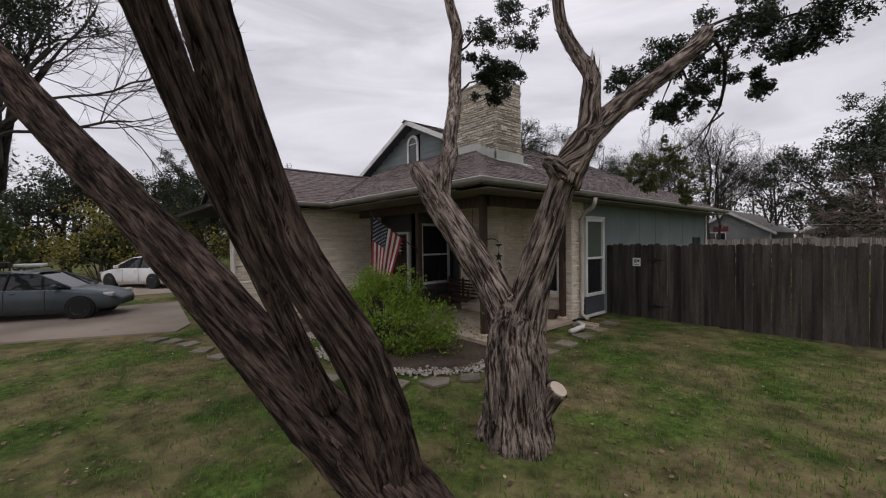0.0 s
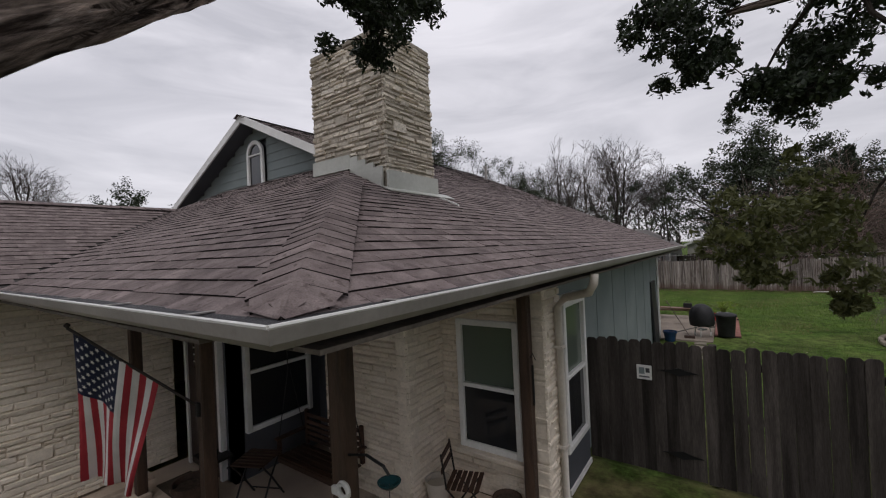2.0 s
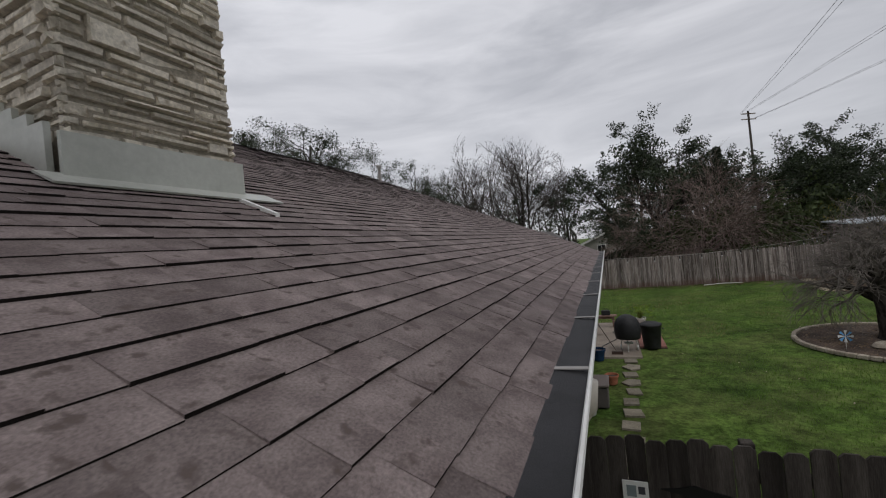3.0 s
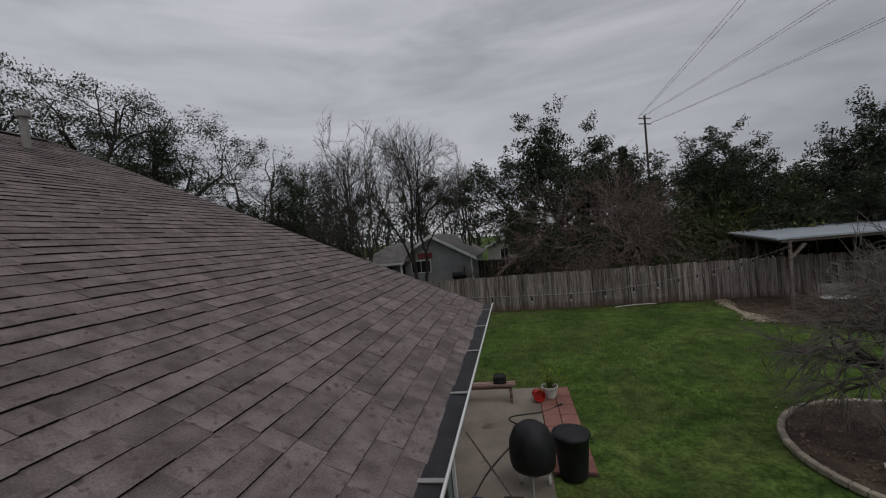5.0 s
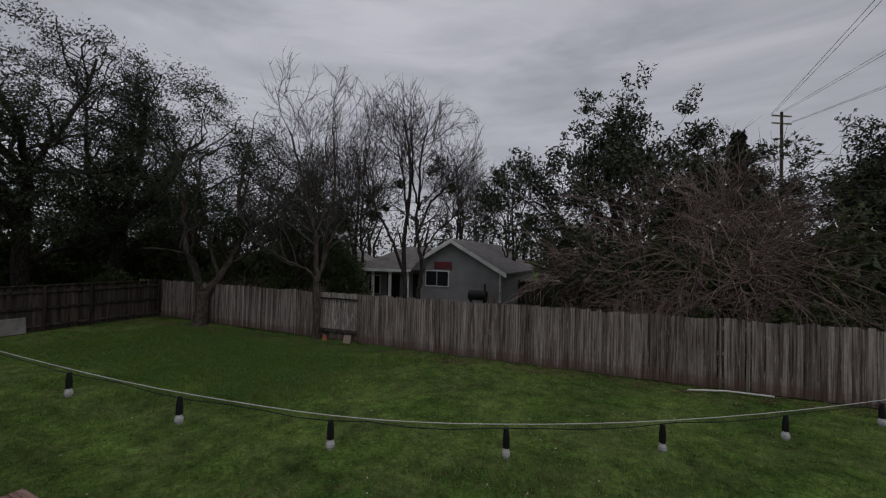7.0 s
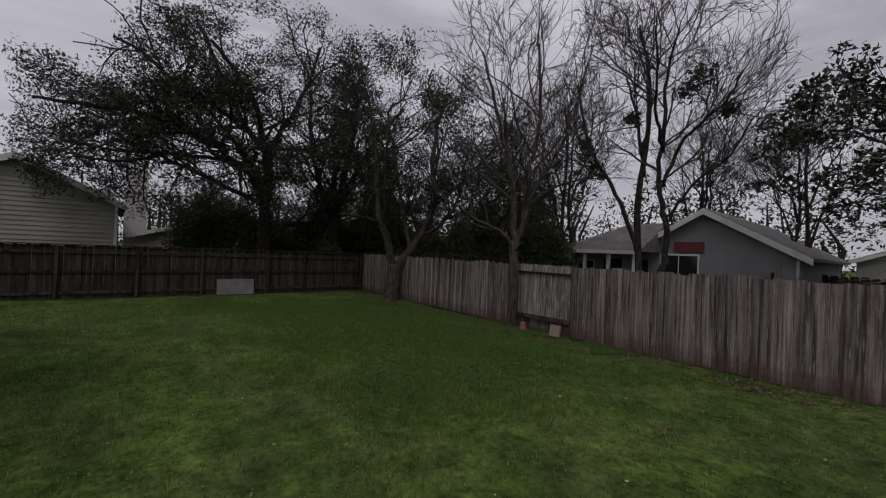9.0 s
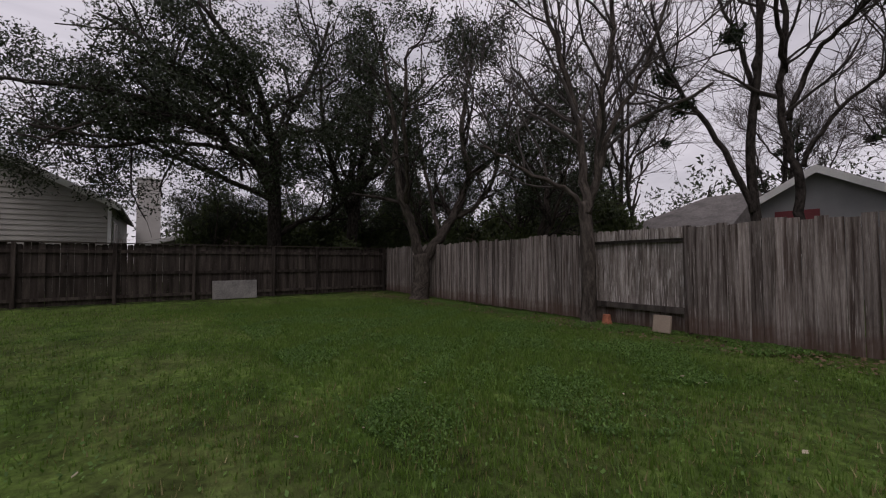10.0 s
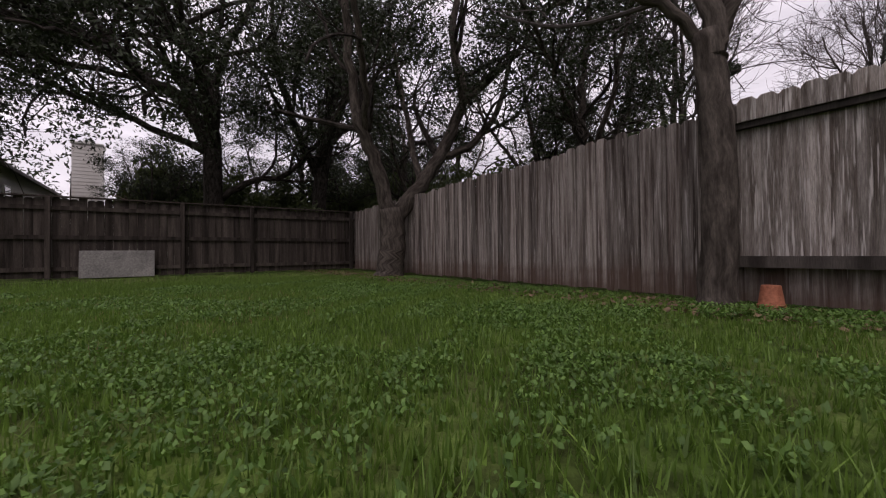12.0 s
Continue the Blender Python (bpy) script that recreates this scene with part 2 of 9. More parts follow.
M_SHINGLE = material("shingle", (0.135, 0.107, 0.104), (0.220, 0.181, 0.174), 0.95, 7.0, 130.0, 0.5, island=0.2, fine_mix=0.34, c3=(0.105, 0.082, 0.075), spots=0.1, bump_dist=0.005, spec=0.2)
M_DECK = plain("roof_felt", (0.05, 0.045, 0.042), 0.9)
M_STONE = material("limestone", (0.52, 0.465, 0.385), (0.68, 0.63, 0.55), 0.9, 3.0, 30.0, 0.6, rnd=0.24, fine_mix=0.3, c3=(0.30, 0.25, 0.19), spots=0.08, spec=0.2)
M_STONE_J = material("limestone_far", (0.52, 0.465, 0.385), (0.68, 0.63, 0.55), 0.9, 3.0, 30.0, 0.6, island=0.24, fine_mix=0.3, c3=(0.30, 0.25, 0.19), spots=0.08, spec=0.2)
M_MORTAR = material("mortar", (0.26, 0.23, 0.185), (0.36, 0.32, 0.265), 0.95, 4.0, 50.0, 0.4)
M_PAINTSTONE = material("painted_stone", (0.64, 0.565, 0.47), (0.755, 0.68, 0.58), 0.85, 1.5, 25.0, 0.5, rnd=0.07, fine_mix=0.12, spec=0.2)
M_PAINTSTONE_J = material("painted_stone_joined", (0.64, 0.565, 0.47), (0.755, 0.68, 0.58), 0.85, 1.5, 25.0, 0.5, island=0.07, fine_mix=0.12, spec=0.2)
M_BLUE = material("blue_grey_siding", (0.178, 0.21, 0.21), (0.22, 0.255, 0.255), 0.75, 1.2, 40.0, 0.12, fine_mix=0.08)
M_NAVY = material("slate_blue_siding", (0.066, 0.07, 0.082), (0.085, 0.09, 0.104), 0.7, 1.2, 40.0, 0.12, fine_mix=0.08)
M_WHITE = material("white_paint", (0.66, 0.66, 0.64), (0.78, 0.78, 0.76), 0.55, 2.0, 30.0, 0.06, fine_mix=0.06, c3=(0.45, 0.43, 0.38), spots=-0.03)
M_GUTTER = material("gutter_paint", (0.24, 0.225, 0.21), (0.32, 0.30, 0.285), 0.45, 2.0, 30.0, 0.08, fine_mix=0.08, c3=(0.2, 0.18, 0.16), spots=0.0)
M_FASCIA = material("greige_trim", (0.24, 0.225, 0.20), (0.31, 0.29, 0.265), 0.7, 2.0, 40.0, 0.1, fine_mix=0.08)
M_MESH = material("gutter_guard", (0.012, 0.012, 0.014), (0.03, 0.03, 0.034), 0.6, 6.0, 300.0, 0.5, fine_mix=0.4)
# soffit tone darkened to hold the shade under the eaves
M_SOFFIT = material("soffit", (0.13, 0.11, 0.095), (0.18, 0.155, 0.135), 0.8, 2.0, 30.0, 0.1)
M_TIMBER = material("stained_post", (0.035, 0.021, 0.014), (0.075, 0.043, 0.028), 0.65, 3.0, 30.0, 0.3, stretch=(6, 6, 0.6), fine_mix=0.3)
M_CONC = material("concrete", (0.41, 0.33, 0.262), (0.55, 0.455, 0.372), 0.9, 0.9, 60.0, 0.25, fine_mix=0.12, c3=(0.24, 0.20, 0.16), spots=0.03)
M_DRIVE = material("driveway_concrete", (0.21, 0.17, 0.135), (0.32, 0.265, 0.215), 0.92, 0.5, 50.0, 0.25, fine_mix=0.14, c3=(0.20, 0.16, 0.13), spots=0.04)
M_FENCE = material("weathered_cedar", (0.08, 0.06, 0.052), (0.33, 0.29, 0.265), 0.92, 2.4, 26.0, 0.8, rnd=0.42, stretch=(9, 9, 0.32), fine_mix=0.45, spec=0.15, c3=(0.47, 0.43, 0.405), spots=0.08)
M_FENCE_DARK = material("stained_cedar", (0.032, 0.027, 0.024), (0.084, 0.073, 0.066), 0.9, 1.3, 22.0, 0.5, rnd=0.28, stretch=(7, 7, 0.55), fine_mix=0.35, spec=0.15, c3=(0.15, 0.13, 0.115), spots=-0.02)
M_FENCE_MID = material("brown_cedar", (0.028, 0.022, 0.019), (0.08, 0.066, 0.058), 0.92, 1.3, 22.0, 0.5, rnd=0.3, stretch=(7, 7, 0.55), fine_mix=0.35, spec=0.15, c3=(0.16, 0.14, 0.125), spots=-0.02)


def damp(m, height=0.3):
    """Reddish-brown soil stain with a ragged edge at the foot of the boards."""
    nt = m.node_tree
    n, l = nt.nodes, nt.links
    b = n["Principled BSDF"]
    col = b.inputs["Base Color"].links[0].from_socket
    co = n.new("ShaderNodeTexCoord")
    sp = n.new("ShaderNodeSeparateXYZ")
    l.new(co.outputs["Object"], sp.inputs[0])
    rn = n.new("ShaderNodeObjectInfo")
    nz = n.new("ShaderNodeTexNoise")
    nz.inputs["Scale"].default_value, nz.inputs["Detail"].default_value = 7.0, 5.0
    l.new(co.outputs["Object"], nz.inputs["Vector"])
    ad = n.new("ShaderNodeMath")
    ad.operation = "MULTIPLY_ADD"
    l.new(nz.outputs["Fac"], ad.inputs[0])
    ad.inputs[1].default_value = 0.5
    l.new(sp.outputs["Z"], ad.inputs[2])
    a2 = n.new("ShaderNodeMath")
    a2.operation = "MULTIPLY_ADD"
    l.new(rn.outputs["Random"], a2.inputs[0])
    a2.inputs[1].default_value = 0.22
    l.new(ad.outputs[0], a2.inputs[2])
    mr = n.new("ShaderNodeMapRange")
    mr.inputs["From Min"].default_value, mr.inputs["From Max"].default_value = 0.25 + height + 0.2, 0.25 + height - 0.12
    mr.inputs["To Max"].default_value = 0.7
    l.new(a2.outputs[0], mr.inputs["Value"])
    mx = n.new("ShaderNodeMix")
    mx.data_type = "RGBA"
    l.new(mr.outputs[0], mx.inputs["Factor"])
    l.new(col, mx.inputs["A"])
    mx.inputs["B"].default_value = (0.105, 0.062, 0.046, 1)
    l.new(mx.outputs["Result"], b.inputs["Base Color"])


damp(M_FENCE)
M_BLACK = plain("black_iron", (0.012, 0.012, 0.013), 0.5, 0.4)
M_BLACKCLOTH = material("black_cover", (0.008, 0.008, 0.009), (0.02, 0.02, 0.022), 0.6, 5.0, 60.0, 0.3)
M_GLASS = glass_material("dark_window_glass")
M_GLASS_UP = glass_material("screened_window_glass", (0.10, 0.125, 0.10), 0.12)
M_BARK = material("shaggy_bark", (0.034, 0.023, 0.018), (0.396, 0.318, 0.274), 0.95, 30.0, 95.0, 1.0, stretch=(1.3, 1.3, 0.11), fine_mix=0.6, spec=0.12, bump_dist=0.035, contrast=(0.40, 0.58), grain=True, dist=0.6, c3=(0.50, 0.44, 0.40), spots=0.03)
# browner bark of the near juniper, its canopy shade darkened into the colour
M_BARK_SHADED = material("shaded_brown_bark", (0.020, 0.013, 0.011), (0.165, 0.118, 0.097), 0.95, 30.0, 95.0, 1.0, stretch=(1.3, 1.3, 0.11), fine_mix=0.6, spec=0.12, bump_dist=0.04, contrast=(0.38, 0.60), grain=True, dist=0.8, c3=(0.24, 0.205, 0.185), spots=0.0)


def patchy(m):
    """Large dark and pale patches over the bark where plates have peeled away."""
    nt = m.node_tree
    n, l = nt.nodes, nt.links
    b = n["Principled BSDF"]
    col = b.inputs["Base Color"].links[0].from_socket
    ga = n.new("ShaderNodeAttribute")
    ga.attribute_name = "grain"
    mp = n.new("ShaderNodeMapping")
    mp.inputs["Scale"].default_value = (1.0, 1.0, 0.3)
    l.new(ga.outputs["Vector"], mp.inputs["Vector"])
    nz = n.new("ShaderNodeTexNoise")
    nz.inputs["Scale"].default_value, nz.inputs["Detail"].default_value, nz.inputs["Roughness"].default_value = 9.0, 6.0, 0.6
    l.new(mp.outputs[0], nz.inputs["Vector"])
    mr = n.new("ShaderNodeMapRange")
    mr.inputs["From Min"].default_value, mr.inputs["From Max"].default_value = 0.36, 0.62
    mr.inputs["To Min"].default_value, mr.inputs["To Max"].default_value = 0.42, 1.3
    l.new(nz.outputs["Fac"], mr.inputs["Value"])
    sc = n.new("ShaderNodeVectorMath")
    sc.operation = "SCALE"
    l.new(col, sc.inputs[0])
    l.new(mr.outputs[0], sc.inputs["Scale"])
    l.new(sc.outputs[0], b.inputs["Base Color"])


patchy(M_BARK)
patchy(M_BARK_SHADED)
M_BARK_OAK = material("oak_bark", (0.02, 0.017, 0.015), (0.07, 0.06, 0.053), 0.95, 14.0, 50.0, 0.9, stretch=(1, 1, 0.4), fine_mix=0.4, spec=0.1, grain=True)
M_BARK_GREY = material("grey_bark", (0.04, 0.033, 0.028), (0.112, 0.095, 0.082), 0.95, 12.0, 45.0, 0.8, stretch=(1.2, 1.2, 0.3), fine_mix=0.4, spec=0.1, grain=True)
M_TWIG = plain("twig", (0.055, 0.046, 0.041), 0.9, var=0.25)
M_TWIG_RED = plain("dry_twig", (0.18, 0.132, 0.113), 0.9, var=0.25)
M_LEAF_OAK = leaf_material("oak_leaf", (0.012, 0.019, 0.009), (0.040, 0.054, 0.024), 0.08)
M_LEAF_JUN = leaf_material("juniper_leaf", (0.012, 0.02, 0.012), (0.035, 0.05, 0.024), 0.1)
M_LEAF_YEL = leaf_material("yellowing_leaf", (0.13, 0.12, 0.03), (0.26, 0.22, 0.05))
M_LEAF_BUSH = leaf_material("bush_leaf", (0.075, 0.135, 0.018), (0.225, 0.31, 0.045), 0.35)
M_GRASSBLADE = leaf_material("grass_blade", (0.056, 0.108, 0.018), (0.148, 0.240, 0.046), 0.28)

# ---- ground ----
def ground_material():
    """Winter lawn: browner and thinner in front of the house, greener behind it."""
    m = material("lawn", (0.042, 0.078, 0.015), (0.092, 0.148, 0.031), 0.95, 0.55, 14.0, 0.8, fine_mix=0.55, c3=(0.10, 0.085, 0.045), spots=0.0, bump_dist=0.05, spec=0.08)
    nt = m.node_tree
    n, l = nt.nodes, nt.links
    b = n["Principled BSDF"]
    col = b.inputs["Base Color"].links[0].from_socket
    co = n.new("ShaderNodeTexCoord")
    sp = n.new("ShaderNodeSeparateXYZ")
    l.new(co.outputs["Object"], sp.inputs[0])
    nz = n.new("ShaderNodeTexNoise")
    nz.inputs["Scale"].default_value, nz.inputs["Detail"].default_value = 0.8, 6.0
    l.new(co.outputs["Object"], nz.inputs["Vector"])
    front = n.new("ShaderNodeMapRange")
    front.inputs["From Min"].default_value, front.inputs["From Max"].default_value = 9.0, 4.0
    front.inputs["To Min"].default_value, front.inputs["To Max"].default_value = 0.1, 0.5
    l.new(sp.outputs["Y"], front.inputs["Value"])
    dry = n.new("ShaderNodeMapRange")
    dry.inputs["From Min"].default_value, dry.inputs["From Max"].default_value = 0.40, 0.60
    dry.inputs["To Min"].default_value, dry.inputs["To Max"].default_value = 0.1, 2.0
    l.new(nz.outputs["Fac"], dry.inputs["Value"])
    mu = n.new("ShaderNodeMath")
    mu.operation = "MULTIPLY"
    mu.use_clamp = True
    l.new(front.outputs[0], mu.inputs[0])
    l.new(dry.outputs[0], mu.inputs[1])
    mx = n.new("ShaderNodeMix")
    mx.data_type = "RGBA"
    l.new(mu.outputs[0], mx.inputs["Factor"])
    l.new(col, mx.inputs["A"])
    mx.inputs["B"].default_value = (0.19, 0.158, 0.08, 1)
    tuft = n.new("ShaderNodeTexNoise")
    tuft.inputs["Scale"].default_value, tuft.inputs["Detail"].default_value, tuft.inputs["Roughness"].default_value = 2.6, 8.0, 0.7
    l.new(co.outputs["Object"], tuft.inputs["Vector"])
    tr = n.new("ShaderNodeMapRange")
    tr.inputs["From Min"].default_value, tr.inputs["From Max"].default_value = 0.3, 0.7
    tr.inputs["To Min"].default_value, tr.inputs["To Max"].default_value = 0.32, 1.6
    l.new(tuft.outputs["Fac"], tr.inputs["Value"])
    sc = n.new("ShaderNodeVectorMath")
    sc.operation = "SCALE"
    l.new(mx.outputs["Result"], sc.inputs[0])
    fr2 = n.new("ShaderNodeMapRange")
    fr2.inputs["From Min"].default_value, fr2.inputs["From Max"].default_value = 9.0, 4.0
    fr2.inputs["To Min"].default_value, fr2.inputs["To Max"].default_value = 1.0, 0.88
    l.new(sp.outputs["Y"], fr2.inputs["Value"])
    m3 = n.new("ShaderNodeMath")
    m3.operation = "MULTIPLY"
    l.new(tr.outputs[0], m3.inputs[0])
    l.new(fr2.outputs[0], m3.inputs[1])
    l.new(m3.outputs[0], sc.inputs["Scale"])
    l.new(sc.outputs[0], b.inputs["Base Color"])
    return m


M_LAWN = ground_material()
M_SOIL = material("mulch", (0.05, 0.036, 0.028), (0.12, 0.085, 0.062), 0.98, 2.0, 26.0, 0.9, fine_mix=0.5, bump_dist=0.05, c3=(0.20, 0.16, 0.11), spots=0.02)
bm = MB()
xs = [-600, -150, -60] + [i * 1.5 for i in range(-20, 21)] + [60, 150, 600]
ys = [-600, -150, -50] + [i * 1.5 for i in range(-10, 31)] + [80, 180, 600]
for y in ys:
    for x in xs:
        near = abs(x) < 40 and -20 < y < 50
        bm.v.append((x, y, -0.02 + (0.02 * noise.noise(Vector((x * 0.3, y * 0.3, 0))) if near else 0)))
nx = len(xs)
bm.f = [(j * nx + i, j * nx + i + 1, (j + 1) * nx + i + 1, (j + 1) * nx + i) for j in range(len(ys) - 1) for i in range(nx - 1)]
tagged(part("ground", bm, M_LAWN, smooth=True), "patchy green and brown winter lawn", "ground", kind="structure")


# ---- house ----
EAVE, K = 3.0, 0.458
house = thing("house", "single-storey stone and blue-grey sided house with brown shingle roof", "house")


def butt_edges(me):
    """Gives the cut lower edge of each shingle, its second face of four, dark asphalt with the course's shadow line in
    its colour.
    """
    me.materials.append(M_BUTT)
    me.polygons.foreach_set("material_index", [1 if i % 4 == 1 else 0 for i in range(len(me.polygons))])
    return me


# cut asphalt, blackened further to draw the shadow line under each course
M_BUTT = plain("asphalt_butt_shade", (0.022, 0.019, 0.018), 0.95, var=0.3, spec=0.1)


def slope(name, p0, u, h, rise, bounds, hmax, near=None, deck=True):
    """A roof slope: p0 eave start, u unit way along the eave, h unit level way inward. bounds(h) gives the stretch along u at that depth."""
    u, h, p0 = Vector(u), Vector(h), Vector(p0)
    up = Vector((0, 0, 1))
    vs = (h + up * rise)
    L = vs.length
    vn = vs / L
    nrm = u.cross(vn)
    if nrm.z < 0:
        nrm = -nrm
    dk = MB()
    steps = sorted({0.0, hmax, *[k for k in (0.58, 3.0, GF) if k < hmax]})
    for a, b in zip(steps[:-1], steps[1:]):
        a0, a1 = bounds(a)
        b0, b1 = bounds(b)
        poly = [p0 + u * a0 + vs * a, p0 + u * a1 + vs * a, p0 + u * b1 + vs * b, p0 + u * b0 + vs * b]
        dk.prism([q - nrm * 0.1 for q in poly], nrm * 0.095)
    roof = part(name, dk, M_DECK, house, "brown asphalt shingle roof slope")
    far = MB()
    rng = random.Random(len(name) * 7 + int(hmax * 10))
    expo, wide = 0.142, 0.24
    n = int(hmax * L / expo)
    pieces = []
    for j in range(n):
        hv = j * expo / L
        a0, a1 = bounds(hv + 0.04)
        x = a0 - rng.uniform(0, wide)
        while x < a1 - 0.02:
            w = wide * rng.choice((0.5, 0.75, 1.0, 1.0, 1.25))
            s, e = max(x, a0), min(x + w, a1)
            x += w
            if e - s < 0.03:
                continue
            pieces.append((j, s, e, rng.choice((0.001, 0.003, 0.006, 0.008))))
    shared = {}
    singles = 0
    for j, s, e, thick in pieces:
        hv = j * expo
        base = p0 + vn * (hv + rng.uniform(-0.003, 0.003))
        mid = base + u * (s + e) / 2
        if near and near(mid) and singles < 300:
            singles += 1
            w = round((e - s) / 0.02) * 0.02
            key = (w, round(thick, 3))
            if key not in shared:
                b = MB()
                b.add([(-w / 2, 0, 0), (w / 2, 0, 0), (w / 2, expo + 0.01, 0), (-w / 2, expo + 0.01, 0), (-w / 2, 0.0, thick + 0.006), (w / 2, 0.0, thick + 0.006), (w / 2, expo + 0.01, 0.002), (-w / 2, expo + 0.01, 0.002)],
                      [(4, 5, 6, 7), (0, 1, 5, 4), (1, 2, 6, 5), (3, 0, 4, 7)])
                shared[key] = butt_edges(b.mesh("shingle", M_SHINGLE_ONE))
            o = part("shingle", shared[key], None, roof)
            uu = u if u.cross(vn).dot(nrm) > 0 else -u
            o.matrix_world = Matrix(((uu.x, vn.x, nrm.x, mid.x), (uu.y, vn.y, nrm.y, mid.y), (uu.z, vn.z, nrm.z, mid.z), (0, 0, 0, 1)))
        else:
            t = thick + 0.006
            q = [base + u * s, base + u * e]
            w2 = vn * (expo + 0.01)
            top = [q[0] + nrm * t, q[1] + nrm * t, q[1] + w2 + nrm * 0.002, q[0] + w2 + nrm * 0.002]
            far.add([q[0], q[1]] + top, [(2, 3, 4, 5), (0, 1, 3, 2), (1, 4, 3), (0, 2, 5)])
    part("shingles", butt_edges(far.mesh("shingles", M_SHINGLE)), None, roof, kind="stuff")
    return roof


M_SHINGLE_ONE = material("shingle_single", (0.135, 0.107, 0.104), (0.220, 0.181, 0.174), 0.95, 7.0, 130.0, 0.5, rnd=0.2, fine_mix=0.34, c3=(0.105, 0.082, 0.075), spots=0.1, bump_dist=0.005, spec=0.2)
YEND, RX, HM, GF = 14.3, -7.4, 7.4, 3.95
slope("roof_east", (0, 0, EAVE), (0, 1, 0), (-1, 0, 0), K, lambda h: (min(h, GF), YEND), HM, near=lambda p: p.x > -1.7 and 0.0 < p.y < 6.2)
slope("roof_front", (0, 0, EAVE), (-1, 0, 0), (0, 1, 0), K, lambda h: (h, 5.5 + min(h, 3.0)), GF + 0.25)
DG = 0.58
slope("roof_wing_east", (-5.5, -2.65, EAVE), (0, 1, 0), (-1, 0, 0), K, lambda h: (min(h, DG), 2.65 + h), 3.0)
slope("roof_wing_west", (-11.5, -2.65, EAVE), (0, 1, 0), (1, 0, 0), K, lambda h: (min(h, DG), 6.9), 3.0)
# hipped skirt and small gable over the garage front
slope("roof_wing_front", (-5.5, -2.65, EAVE), (-1, 0, 0), (0, 1, 0), K, lambda h: (h, 6.0 - h), DG + 0.2)
slope("roof_west", (-14.8, GF, EAVE), (0, 1, 0), (1, 0, 0), K, lambda h: (0.0, YEND - GF), HM)
E2, K2, X2, Y2, HM2 = 3.05, 0.6, -3.2, 17.8, 4.05
slope("roof_back_east", (X2, YEND - 1.2, E2), (0, 1, 0), (-1, 0, 0), K2, lambda h: (0.0, Y2 - YEND + 1.2), HM2)
slope("roof_back_west", (X2 - 2 * HM2, YEND - 1.2, E2), (0, 1, 0), (1, 0, 0), K2, lambda h: (0.0, Y2 - YEND + 1.2), HM2)


def caps(name, a, b, half=0.17, fall=0.33, corner=False):
    """Ridge or hip cap shingles from a up to b, each bent over the edge; fall: how fast the sides drop. corner: cut to the eaves at a."""
    a, b = Vector(a), Vector(b)
    d = (b - a).normalized()
    side = d.cross(Vector((0, 0, 1))).normalized()
    up = side.cross(d)
    mbx = MB()
    n = int((b - a).length / 0.14)
    for i in range(n):
        p = a + d * (i * 0.14)
        q = p + d * 0.19
        w0, w1, t0, t1 = half, half - 0.004, 0.030, 0.026
        if corner:
            w0, w1 = min(w0, 0.012 + i * 0.13), min(w1, 0.012 + (i + 1.35) * 0.13)
            t0 = min(t0, 0.012 + 0.006 * i)
        r0 = [p + side * w0 - up * (w0 * fall - t0 + 0.008), p + up * t0, p - side * w0 - up * (w0 * fall - t0 + 0.008)]
        r1 = [q + side * w1 - up * (w1 * fall - t1 + 0.012), q + up * t1, q - side * w1 - up * (w1 * fall - t1 + 0.012)]
        low = [r0[0] - up * 0.012, r0[1] - up * 0.005, r0[2] - up * 0.012]
        mbx.add(r0 + r1 + low, [(0, 1, 4, 3), (0, 6, 7, 1), (1, 2, 5, 4), (1, 7, 8, 2)])
    me = mbx.mesh(name, M_SHINGLE)
    me.materials.append(M_BUTT)
    me.polygons.foreach_set("material_index", [i % 2 for i in range(len(me.polygons))])
    return part(name, me, None, house, "row of cap shingles", kind="stuff")


caps("hip_ridge", (-0.01, 0.01, EAVE + 0.02), (-2.42, 2.46, EAVE + 2.42 * K + 0.04), 0.2, 0.3, True)
caps("ridge_course", (RX, GF - 0.1, EAVE + HM * K), (RX, YEND, EAVE + HM * K))
caps("wing_ridge_course", (-8.5, -2.07, EAVE + 3 * K), (-8.5, 3.0, EAVE + 3 * K))
caps("back_ridge_course", (X2 - HM2, YEND - 1.0, E2 + HM2 * K2), (X2 - HM2, Y2, E2 + HM2 * K2))


